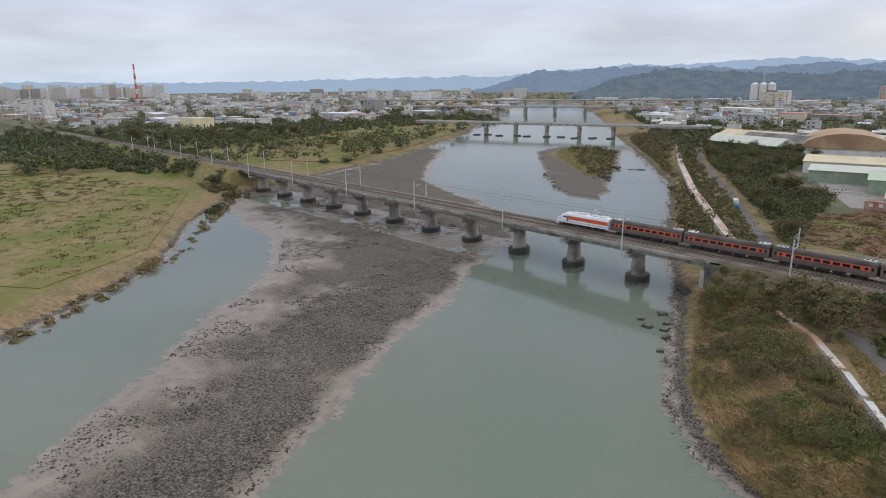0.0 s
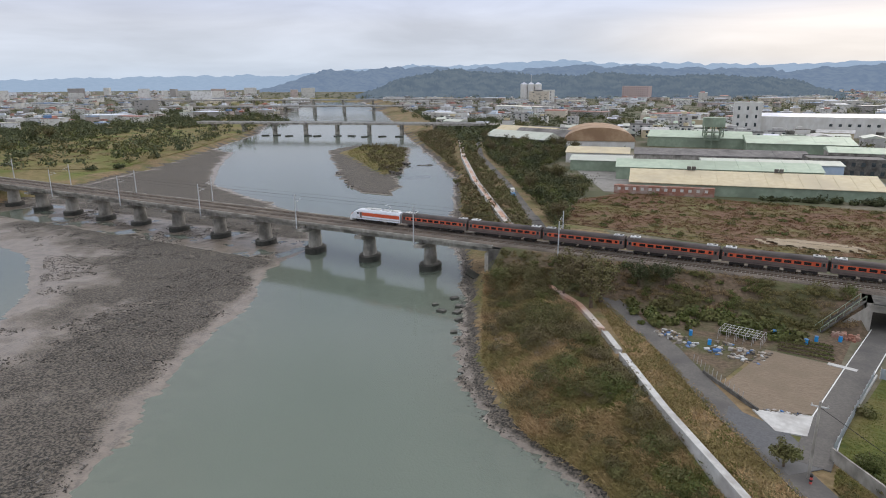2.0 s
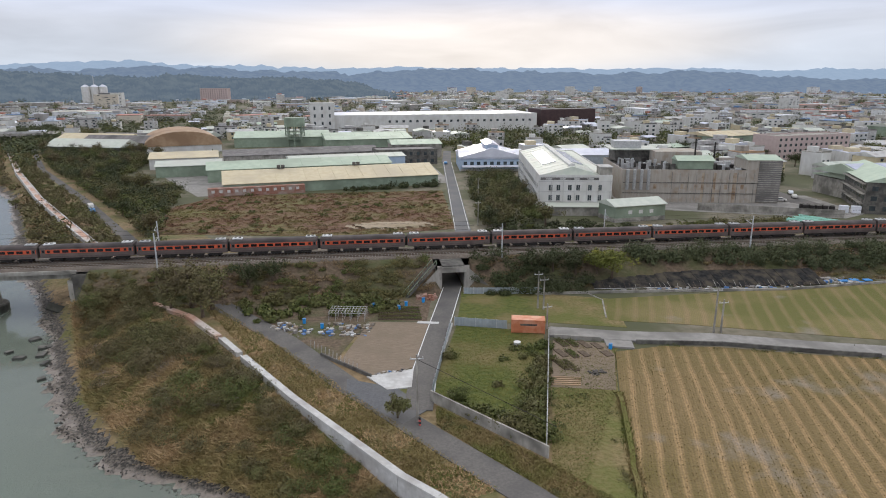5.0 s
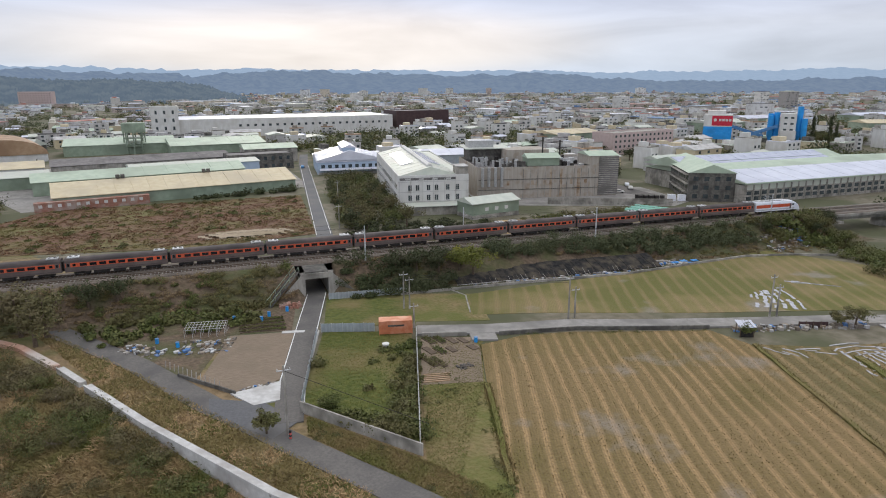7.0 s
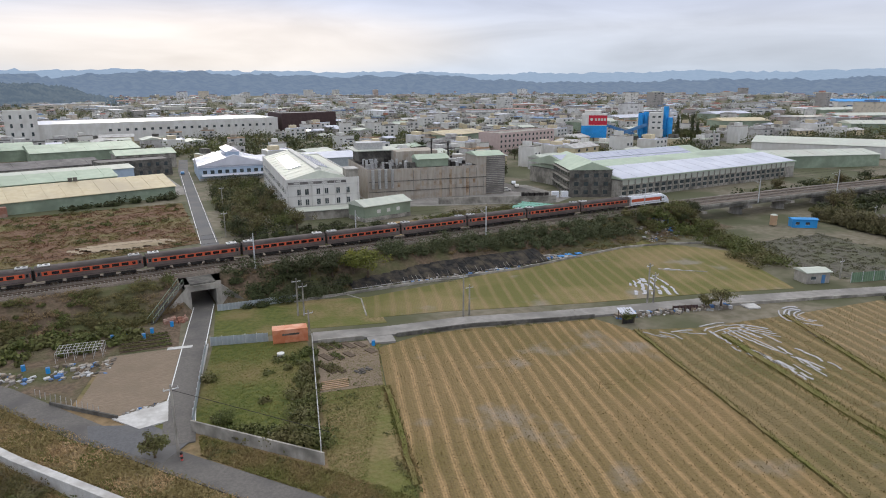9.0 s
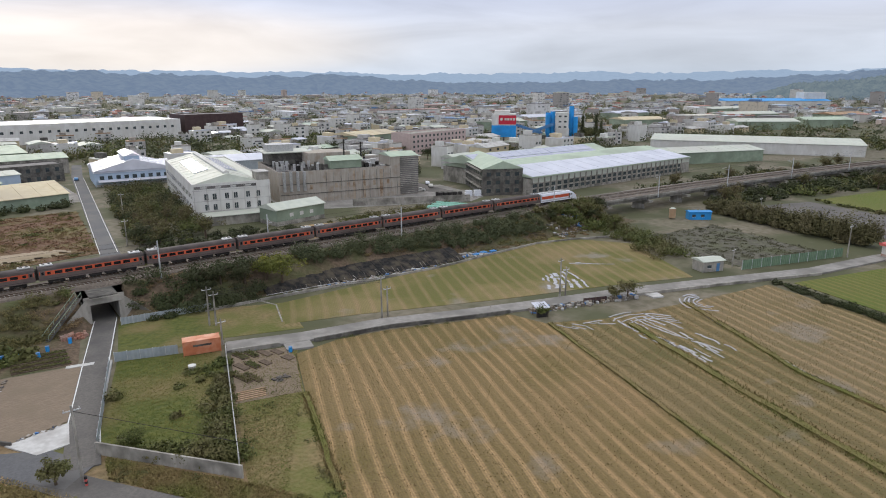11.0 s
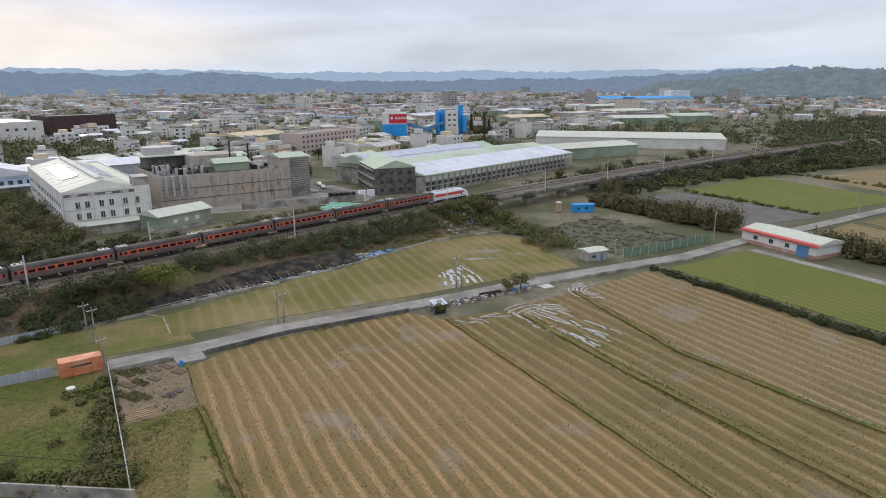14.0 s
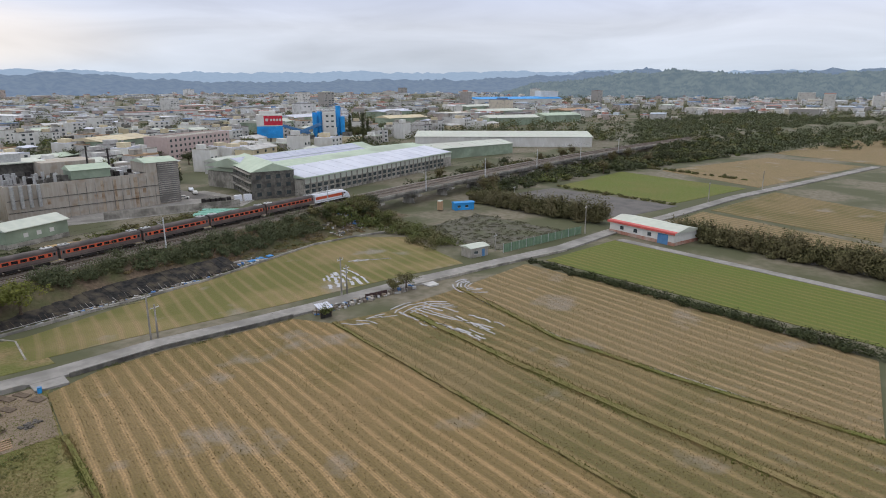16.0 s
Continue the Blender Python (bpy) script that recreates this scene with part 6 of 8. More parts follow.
def house_kind(i, wide, deep, floors, gable):
    """A town house: walls, a row of windows a floor, a roof, a rooftop room or tank."""
    h = floors * 3.1
    e = mesh_ob("house", bx(bmesh.new(), -wide / 2, wide / 2, -deep / 2, deep / 2, -0.5, h), PALETTE[i % len(PALETTE)])
    n = min(3, max(2, int(wide / 4)))
    for f in range(min(floors, 3)):
        for k in range(n):
            c = -wide / 2 + wide * (k + 0.5) / n
            part("window", box(c - 0.9, c + 0.9, -deep / 2 - 0.06, -deep / 2 + 0.1, f * 3.1 + 1.0, f * 3.1 + 2.4), M["window"], e)
    rm = ROOFS[(i * 5 + 1) % len(ROOFS)]
    if gable:
        part("roof", extrude_x([(-deep / 2 - 0.5, h), (deep / 2 + 0.5, h), (deep / 2 + 0.5, h + 0.2), (0, h + 0.12 * deep + 0.4), (-deep / 2 - 0.5, h + 0.2)], -wide / 2 - 0.5, wide / 2 + 0.5), rm, e)
    else:
        rb = bx(bmesh.new(), -wide / 2, wide / 2, -deep / 2, deep / 2, h, h + 0.3)
        bx(rb, -wide / 2, wide / 2, -deep / 2, -deep / 2 + 0.2, h + 0.3, h + 1.0)
        part("roof", rb, rm, e)
        part("roof_room", box(-wide * 0.3, wide * 0.05, -deep * 0.1, deep * 0.35, h + 0.3, h + 2.9), PALETTE[(i + 3) % len(PALETTE)], e)
        if i % 3 == 0:
            part("water_tank", cyl(0.7, 0.7, h + 0.3, h + 2.0, 8, wide * 0.3, 0), M["silver"], e)
    return e


def boxes_mesh(name, rows, material, label, category):
    """Many loose boxes as one mesh; rows: x, y, z0, z1, width, depth, turn."""
    a = np.array(rows, float)
    n = len(a)
    sx = np.array([-1, 1, 1, -1, -1, 1, 1, -1]) / 2
    sy = np.array([-1, -1, 1, 1, -1, -1, 1, 1]) / 2
    lx, ly = a[:, 4:5] * sx, a[:, 5:6] * sy
    c, s_ = np.cos(a[:, 6:7]), np.sin(a[:, 6:7])
    X, Y = a[:, :1] + c * lx - s_ * ly, a[:, 1:2] + s_ * lx + c * ly
    Z = np.where(np.arange(8) < 4, a[:, 2:3], a[:, 3:4])
    V = np.stack([X, Y, Z], -1).reshape(-1, 3)
    q = np.array([(3, 2, 1, 0), (4, 5, 6, 7), (0, 1, 5, 4), (1, 2, 6, 5), (2, 3, 7, 6), (3, 0, 4, 7)])
    Fq = (np.arange(n)[:, None, None] * 8 + q).reshape(-1, 4)
    me = bpy.data.meshes.new(name)
    me.from_pydata(V.tolist(), [], Fq.tolist())
    me.materials.append(material)
    return tagged(new(name, me), label, category, kind="stuff")


TAKEN = [(x0, x1, y0, y1) for x0, x1, y0, y1 in ((-120, 40, 250, 385), (45, 95, 205, 360), (92, 165, 200, 300), (165, 320, 180, 262), (330, 400, 330, 400), (-215, 35, 400, 500), (-50, 175, 575, 670), (165, 235, 600, 650), (232, 300, 338, 375), (370, 470, 140, 300), (22, 58, 180, 430), (295, 400, 185, 245), (85, 160, 305, 345))]


def build_town():
    r = random.Random(11)
    n = 60000
    g = np.random.default_rng(11)
    az = g.uniform(-82, 94, n)
    rg = 300 * (3000 / 300) ** (g.random(n) ** 0.8)
    x, y = rg * np.sin(np.radians(az)), rg * np.cos(np.radians(az))
    bad = (az < -52) & (rg < 760) | (az >= -52) & (az < -40) & (rg < 900) | (az >= -40) & (az < -18) & (rg < 600)
    bad |= (az > 62) & (rg < 820) | (az > 50) & (az <= 62) & (rg < 460) | (az > 78) & (rg < 1000)
    bad |= (az < -8) & (rg < 480) | (az >= -8) & (az < 20) & (rg < 385)
    bad |= (az > -44) & (az < -8) & (rg > 1550) | (az > 66) & (rg > 2050)
    bad |= (np.abs(y - 144 - bend(x)) < 25) | (y < 40) & (rg < 900)
    bad |= in_poly(x, y, RIVER) | (line_dist(x, y, SHORE_R) < 40)
    bad |= lumps(x, y, 260, 31) < np.where(rg > 1000, -0.45, -0.3)
    bad |= g.random(n) < 0.25
    for a, b, c, d in TAKEN:
        bad |= (x > a - 7) & (x < b + 7) & (y > c - 7) & (y < d + 7)
    used, spots = set(), []
    for i in np.nonzero(~bad)[0]:
        step = 15 if rg[i] < 900 else 20
        cell = (step, int(x[i] // step), int(y[i] // step))
        if cell in used:
            continue
        used.add(cell)
        spots.append((float(x[i]), float(y[i]), float(rg[i])))
        if len(spots) >= 2500:
            break
    spots.sort(key=lambda p: p[2])
    spec = [(9, 11, 3, False), (12, 10, 2, False), (16, 12, 2, True), (22, 14, 2, True), (8, 12, 4, False), (11, 11, 3, False), (24, 14, 1, True), (14, 12, 3, False), (10, 9, 2, True), (18, 12, 3, False), (12, 12, 2, False), (18, 12, 1, True), (9, 10, 3, False), (14, 10, 1, True)]
    names = ("pale rendered town house with a flat roof", "low workshop with a sheet roof", "grey concrete town house among others", "white town house with rooftop room")
    kinds = [house_kind(i, *s) for i, s in enumerate(spec)]
    near = spots[:280]
    for i, (px, py, d) in enumerate(near):
        k = i if i < len(kinds) else r.randrange(len(kinds))
        o = kinds[k] if i < len(kinds) else copy_thing(kinds[k], Matrix())
        o.matrix_basis = pose(px, py, 0, 0, 0, r.choice((8, 12, -10, 98, -5, 20)) + r.uniform(-6, 6)) @ Matrix.Diagonal((r.uniform(0.85, 1.2), r.uniform(0.85, 1.2), r.uniform(0.7, 1.1), 1))
        tagged(o, names[k % 4], "house", "town houses")
    wall, roof, win = [], [], []
    for px, py, d in spots[280:]:
        big = r.random() < (0.14 if d < 1200 else 0.28)
        w, dp = (r.uniform(24, 60), r.uniform(14, 30)) if big else (r.uniform(8, 17), r.uniform(8, 14))
        h = r.uniform(5, 9) if big else r.choice((3.4, 3.4, 6.5, 6.5, 6.5, 9.5))
        if r.random() < 0.012:
            w, dp, h = r.uniform(16, 40), 16, r.uniform(18, 30)
        t = radians(r.choice((8, 12, -10, 98, -5, 20, 45)) + r.uniform(-6, 6))
        wall.append((px, py, -0.5, h, w, dp, t))
        roof.append((px, py, h, h + 0.5, w + 0.7, dp + 0.7, t))
        if not big:
            roof.append((px + r.uniform(-2, 2), py + r.uniform(-2, 2), h, h + r.uniform(1.5, 3.2), w * 0.45, dp * 0.5, t))
        for f in range(int(h // 3.2)):
            for k in (-0.28, 0.05, 0.33):
                if r.random() < 0.45:
                    continue
                k += r.uniform(-0.06, 0.06)
                ox, oy = k * w, -dp / 2
                win.append((px + math.cos(t) * ox - math.sin(t) * oy, py + math.sin(t) * ox + math.cos(t) * oy, f * 3.2 + 1 + r.uniform(0, 0.4), f * 3.2 + 2.3, w * r.uniform(0.06, 0.2), 0.3, t))
    boxes_mesh("distant_house_walls", wall, M["town_wall"], "walls of countless distant town houses", "houses")
    boxes_mesh("distant_house_roofs", roof, M["town_roof"], "white and grey roofs of distant houses", "houses")
    boxes_mesh("distant_house_windows", win, M["window"], "small dark windows of distant houses", "houses")


build_town()

# ---- far landmarks ----
sg = thing("grain_silos", pose(-520, 1330, 0, 0, 0, 20), "cluster of tall white grain silos", "silo")
for k in range(3):
    part("silo", cyl(7.5, 7.5, 0, 36, 18, k * 15, 0), M["white_wall"], sg)
    part("silo_roof", cyl(7.5, 1.5, 36, 40, 18, k * 15, 0), M["solar_white"], sg)
part("head_mast", beam((15, 0, 38), (15, 0, 56), 1.2), M["steel"], sg)
block("apartment_block", -345, 1480, 60, 20, 30, -8, M["pink"], "pale pink apartment block on the hill foot", 7, 12, 1, "concrete")
block("white_block", -470, 1300, 24, 16, 24, 0, M["white_wall"], "white block among houses", 4, 5, 1, "concrete")
cy = thing("striped_chimney", pose(-2300, 760, 0), "tall red and white striped factory chimney", "chimney")
for k in range(7):
    part("band", cyl(4.6 - 0.3 * k, 4.3 - 0.3 * k, k * 16, k * 16 + 16, 12), M["red_trim" if k % 2 == 0 else "white_wall"], cy)
bh = thing("blue_roof_plant", pose(1150, 640, 0, 0, 0, -40), "long plant with a bright blue roof", "factory building")
part("wall", box(0, 190, 0, 60, 0, 13), M["white_wall"], bh)
part("roof", extrude_x([(-1, 13), (61, 13), (30, 17)], -1, 191), M["blue"], bh)
part("tower", box(150, 190, 20, 50, 13, 28), M["white_wall"], bh)
for k, (x, y, w, c) in enumerate(((620, 330, 60, "pale_roof"), (700, 300, 50, "green_roof"), (760, 420, 80, "pale_roof"), (560, 420, 50, "cream_roof"), (840, 330, 60, "brown_roof"), (900, 520, 90, "pale_roof"), (680, 520, 60, "solar_white"), (520, 520, 60, "solar_white"), (430, 470, 50, "pale_roof"))):
    shed("distant_hall", x, y, w, 30, 8, -40 + 6 * k, M["green_wall"], M[c], "low distant factory hall with a sheet roof", 2.5, ribs=4)


# rows of far apartment towers and works beyond the town
ra = random.Random(77)
flats = []
for k in range(34):
    az_ = radians(-84 + 0.42 * k)
    d_ = ra.uniform(2500, 2900)
    flats.append((d_ * math.sin(az_), d_ * math.cos(az_), -1, ra.uniform(32, 48), ra.uniform(16, 38), 18, ra.uniform(-0.3, 0.3) - az_))
for k in range(16):
    az_ = radians(ra.uniform(-66, -40))
    d_ = ra.uniform(1500, 2300)
    flats.append((d_ * math.sin(az_), d_ * math.cos(az_), -1, ra.uniform(16, 30), ra.uniform(14, 44), 16, ra.uniform(-0.4, 0.4) - az_))
boxes_mesh("distant_towers", flats, M["town_wall"], "pale apartment towers and works on the far plain", "buildings")


# road bridges over the river upstream
def road_bridge(a, b, z, w, npier, label):
    e = thing("road_bridge", Matrix(), label, "bridge")
    d = (Vector(b) - Vector(a))
    ang = math.degrees(math.atan2(d.y, d.x))
    n = d.length
    m = pose(a[0], a[1], 0, 0, 0, ang)
    dk = part("deck", box(0, n, -w / 2, w / 2, z - 1.6, z), M["concrete"], e)
    dk.matrix_basis = m
    for s in (-1, 1):
        rl = part("railing", box(0, n, s * w / 2 - 0.15, s * w / 2 + 0.15, z, z + 1.0), M["concrete_pale"], e)
        rl.matrix_basis = m
    for i in range(npier):
        x = n * (i + 0.5) / npier
        bm = bx(bmesh.new(), x - 1.2, x + 1.2, -w / 2 + 0.5, w / 2 - 0.5, z - 3.2, z - 1.6)
        cyl(1.5, 1.5, -6, z - 3.2, 10, x, -w / 4, bm)
        cyl(1.5, 1.5, -6, z - 3.2, 10, x, w / 4, bm)
        p = part("pier", bm, M["concrete"], e)
        p.matrix_basis = m
    return e


road_bridge((-520, 452), (-250, 545), 6.0, 9, 9, "grey road bridge on twin-column piers")
road_bridge((-900, 640), (-430, 905), 8.0, 14, 12, "long pale road bridge farther upstream")
road_bridge((-1080, 760), (-520, 1090), 12.0, 16, 12, "wide motorway bridge farther upstream")


# ---- hills on the horizon ----
def ridge(name, rng_m, az0, az1, elev, lobes, material, label, seed):
    """A row of wooded hills at a distance: crest height from a few elevation marks, with uneven summits and spurs."""
    n, m = 420, 14
    az = np.linspace(az0, az1, n)
    el = np.interp(az, [a for a, _ in elev], [b for _, b in elev])
    r = np.random.default_rng(seed)
    waves = [(f, r.uniform(0.4, 1), r.uniform(0, 6.28), r.uniform(-9, 9)) for f in (17, 31, 53, 83, 127, 190, 290, 430)]
    ends = np.clip(np.minimum(az - az0, az1 - az) / 4.0, 0, 1)
    verts = []
    for j in range(m):
        t = j / (m - 1)
        d = rng_m * (0.78 + 0.22 * t)
        wob = sum(k * np.sin(np.radians(az) * f + p + q * t) / (1 + 0.03 * f) for f, k, p, q in waves)
        crest = (44.8 + rng_m * np.tan(np.radians(el))) * (1 + lobes * wob * 0.10) * ends
        hz = crest * (math.sin(t * math.pi / 2) ** 1.2) * (1 + 0.35 * wob * lobes * (1 - t)) - (4 if j == 0 else 0)
        hz = hz + r.normal(scale=0.0011 * rng_m, size=n) * (0 < j)
        verts += list(zip((d * np.sin(np.radians(az))).tolist(), (d * np.cos(np.radians(az))).tolist(), np.maximum(hz, -4).tolist()))
    faces = [(j * n + i, j * n + i + 1, (j + 1) * n + i + 1, (j + 1) * n + i) for i in range(n - 1) for j in range(m - 1)]
    me = bpy.data.meshes.new(name)
    me.from_pydata(verts, [], faces)
    me.polygons.foreach_set("use_smooth", np.ones(len(faces), bool))
    me.materials.append(material)
    tagged(new(name, me), label, "hills", kind="structure")


def distance_mat(name, c1, c2, haze, amount):
    """Far woods seen through air: leaf colours, with airlight haze painted on as emission."""
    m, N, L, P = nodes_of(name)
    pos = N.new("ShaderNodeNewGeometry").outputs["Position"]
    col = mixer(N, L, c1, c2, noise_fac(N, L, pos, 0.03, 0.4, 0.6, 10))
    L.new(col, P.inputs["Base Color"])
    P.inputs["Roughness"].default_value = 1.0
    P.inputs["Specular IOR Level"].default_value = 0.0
    P.inputs["Emission Color"].default_value = (*haze, 1)
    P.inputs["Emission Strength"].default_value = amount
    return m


# The low western end fills the horizon where only haze would show.
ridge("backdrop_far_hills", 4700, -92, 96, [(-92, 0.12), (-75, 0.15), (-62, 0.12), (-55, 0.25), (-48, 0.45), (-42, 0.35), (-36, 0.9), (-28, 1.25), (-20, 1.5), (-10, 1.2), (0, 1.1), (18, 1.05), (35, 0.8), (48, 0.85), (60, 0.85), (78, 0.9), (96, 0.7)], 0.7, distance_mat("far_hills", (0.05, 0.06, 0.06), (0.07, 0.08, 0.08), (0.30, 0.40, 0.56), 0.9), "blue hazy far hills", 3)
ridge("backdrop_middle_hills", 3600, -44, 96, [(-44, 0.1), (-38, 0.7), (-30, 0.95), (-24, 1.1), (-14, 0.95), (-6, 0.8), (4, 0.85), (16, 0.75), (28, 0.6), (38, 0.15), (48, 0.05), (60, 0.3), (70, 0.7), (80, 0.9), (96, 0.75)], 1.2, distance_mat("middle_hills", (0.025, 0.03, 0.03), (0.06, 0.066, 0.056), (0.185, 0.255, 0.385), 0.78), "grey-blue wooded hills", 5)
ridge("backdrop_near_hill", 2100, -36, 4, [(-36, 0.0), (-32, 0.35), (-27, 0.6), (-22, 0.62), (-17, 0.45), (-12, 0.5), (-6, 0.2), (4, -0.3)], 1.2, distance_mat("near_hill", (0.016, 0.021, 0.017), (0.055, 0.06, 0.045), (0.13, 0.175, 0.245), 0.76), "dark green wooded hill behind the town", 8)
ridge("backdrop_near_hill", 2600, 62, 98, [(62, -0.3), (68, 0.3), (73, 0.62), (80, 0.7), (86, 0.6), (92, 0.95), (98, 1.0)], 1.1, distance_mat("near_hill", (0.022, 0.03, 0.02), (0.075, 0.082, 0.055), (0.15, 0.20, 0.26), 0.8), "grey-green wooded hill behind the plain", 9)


# ---- plants ----
M["leaf_grey"] = leaf_mat("grey_green_weeds", (0.075, 0.075, 0.045), (0.15, 0.14, 0.09), (0.10, 0.10, 0.055))
def scatter(poly, n, r, seed, keep=None):
    """n random spots in a polygon."""
    g = np.random.default_rng(seed)
    xs, ys = [p[0] for p in poly], [p[1] for p in poly]
    out = np.empty((0, 2))
    while len(out) < n:
        p = np.stack([g.uniform(min(xs), max(xs), n * 2), g.uniform(min(ys), max(ys), n * 2)], 1)
        ok = in_poly(p[:, 0], p[:, 1], poly)
        if keep is not None:
            ok &= keep(p[:, 0], p[:, 1])
        out = np.concatenate([out, p[ok]])
    return out[:n]


def bushes(name, pts, rmin, rmax, tall, per, size, material, label, seed, category="bushes"):
    g = np.random.default_rng(seed)
    n = len(pts)
    rad = g.uniform(rmin, rmax, n) * g.uniform(0.75, 1.2, n)
    hts = rad * g.uniform(tall * 0.75, tall * 1.3, n)
    c = np.column_stack([pts, ground_z(pts[:, 0], pts[:, 1]) - 0.15])
    return quads_mesh(name, leaf_quads(c, rad, hts, per, size, g), material, label, category)


def blades(name, pts, h, material, label, seed, lodged=0.35):
    """Upright grass blades: thin bent quads."""
    g = np.random.default_rng(seed)
    n = len(pts)
    z = ground_z(pts[:, 0], pts[:, 1])
    base = np.column_stack([pts, z])
    a = g.uniform(0, 6.28, n)
    d = np.column_stack([np.cos(a), np.sin(a), np.zeros(n)])
    w = g.uniform(0.05, 0.14, n)[:, None] * d
    lean = g.normal(scale=lodged, size=(n, 3)) * h
    lean[:, 2] = h * g.uniform(0.5, 1.3, n)
    q = np.stack([base - w, base + w, base + lean + 0.25 * w, base + lean - 0.25 * w], 1)
    return quads_mesh(name, q, material, label, "grass")


def line_pts(a, b, n, spread, seed):
    g = np.random.default_rng(seed)
    t = g.random(n)[:, None]
    return np.array(a) * (1 - t) + np.array(b) * t + g.normal(scale=spread, size=(n, 2))


BANK = [(-20, 71), (-30, 78), (-44, 96), (-60, 131), (-46, 134), (-35, 118), (-21, 98), (-11, 82.5), (-1, 68), (6, 57.5), (-4, 60)]
shore_far = lambda x, y: line_dist(x, y, SHORE_R) > 4.5
WALL_LINE = [(-46, 134), (-35, 118), (-21, 98), (-11, 82.5), (-1, 68), (6, 57.5)]
BLADE_GREEN = leaf_mat("bank_green_blades", (0.11, 0.12, 0.03), (0.20, 0.19, 0.06), (0.24, 0.18, 0.08))
near_wall = lambda x, y: (line_dist(x, y, WALL_LINE) < 13) & (line_dist(x, y, WALL_LINE) > 1.5) & shore_far(x, y) & (lumps(x, y, 14, 71) > -0.15)
high_bank = lambda x, y: near_wall(x, y) & (y > 90)
bushes("bank_scrub", scatter(BANK, 120, 1, 1, lambda x, y: shore_far(x, y) & (lumps(x, y, 11, 72) > 0.1)), 0.6, 1.6, 0.8, 420, 0.1, M["leaf_brown"], "dry brown scrub on the river bank", 1)
bushes("bank_scrub", scatter(BANK, 56, 1, 2, shore_far), 0.9, 2.3, 1.0, 800, 0.11, M["leaf_olive"], "olive green scrub on the river bank", 2)
bushes("bank_bushes", scatter(BANK, 30, 1, 55, near_wall), 1.4, 2.7, 1.0, 1200, 0.12, M["leaf_mid"], "large green bushes on the bank", 55)
bushes("bank_bushes", scatter(BANK, 40, 1, 56, high_bank), 1.5, 3.0, 1.05, 1200, 0.12, M["leaf_olive"], "large brown-green bushes near the bridge", 56)
bushes("bare_shrubs", scatter(BANK, 22, 1, 52, shore_far), 0.9, 2.0, 0.8, 300, 0.07, M["twig"], "grey leafless shrubs in the scrub", 52)
bushes("bank_scrub", scatter([(-22, 97), (-11, 82), (-1, 67.5), (6, 57), (-4, 60), (-14, 74), (-26, 92)], 22, 1, 3, lambda x, y: line_dist(x, y, WALL_LINE) < 6), 0.8, 1.9, 0.9, 700, 0.11, M["leaf_mid"], "green bushes below the flood wall", 3)
blades("bank_grass", scatter(BANK, 70000, 1, 4, lambda x, y: (line_dist(x, y, SHORE_R) > 2.0) & (lumps(x, y, 12, 73) + 0.04 * (9 - line_dist(x, y, SHORE_R)) > -0.25) | (line_dist(x, y, SHORE_R) > 2.0) & (line_dist(x, y, SHORE_R) < 7)), 0.55, M["straw"], "long dry grass on the bank", 4, 1.1)
blades("bank_grass", scatter(BANK, 46000, 1, 104, lambda x, y: (line_dist(x, y, SHORE_R) > 6.0) & (lumps(x, y, 12, 73) < 0.1)), 0.45, BLADE_GREEN, "yellow-green grass on the bank", 104, 1.0)
LEVEE_STRIP = [(-40, 140), (-28, 118), (-19, 100), (-9, 84), (0.5, 70), (8, 59), (14, 61), (7, 71), (-2, 85), (-13, 102), (-26, 121)]
blades("levee_grass", scatter(LEVEE_STRIP, 14000, 1, 5), 0.25, M["straw"], "short dry grass between wall and road", 5, 0.9)
blades("levee_grass", scatter(LEVEE_STRIP, 12000, 1, 105, lambda x, y: lumps(x, y, 7, 74) > -0.1), 0.22, BLADE_GREEN, "short green grass between wall and road", 105, 0.8)
VERGE = [(9.2, 81), (21.4, 65.2), (30, 52), (27, 48), (19.5, 60), (12.8, 69.6), (8.7, 76)]
blades("verge_grass", scatter(VERGE, 15000, 1, 106), 0.24, BLADE_GREEN, "rough grass in front of the boundary wall", 106, 0.8)
bushes("verge_bushes", scatter(VERGE, 26, 1, 107, lambda x, y: lumps(x, y, 9, 75) > 0.0), 0.3, 0.8, 0.8, 120, 0.11, M["leaf_mid"], "small green bushes by the boundary wall", 107)
BACK_BANK = [(-66, 152), (-90, 185), (-118, 235), (-152, 292), (-206, 372), (-292, 492), (-262, 510), (-180, 345), (-128, 262), (-100, 217), (-76, 180), (-60, 156)]
bushes("bank_scrub", scatter(BACK_BANK, 330, 1, 6, shore_far), 1.4, 3.4, 1.1, 130, 0.42, M["leaf_olive"], "olive scrub on the bank upstream", 6)
bushes("bank_scrub", scatter(BACK_BANK, 200, 1, 7, shore_far), 1.2, 3.0, 1.0, 110, 0.4, M["leaf_brown"], "brown scrub on the bank upstream", 7)
WOOD = [(-70, 180), (-86, 214), (-112, 262), (-160, 345), (-240, 500), (-190, 470), (-120, 400), (-112, 300), (-72, 272), (-70, 236), (-62, 196), (-50, 168)]
not_lane = lambda x, y: line_dist(x, y, [(-46, 152), (-60, 175), (-75, 202), (-106, 257), (-166, 356), (-253, 530)]) > 5
bushes("thicket", scatter(WOOD, 900, 1, 8, not_lane), 1.6, 3.4, 1.25, 150, 0.3, M["leaf_mid"], "dense green thicket behind the levee lane", 8, "thicket")
bushes("thicket", scatter(WOOD, 420, 1, 108, not_lane), 1.6, 3.6, 1.4, 170, 0.3, M["leaf_dark"], "dark green thicket behind the levee lane", 108, "thicket")
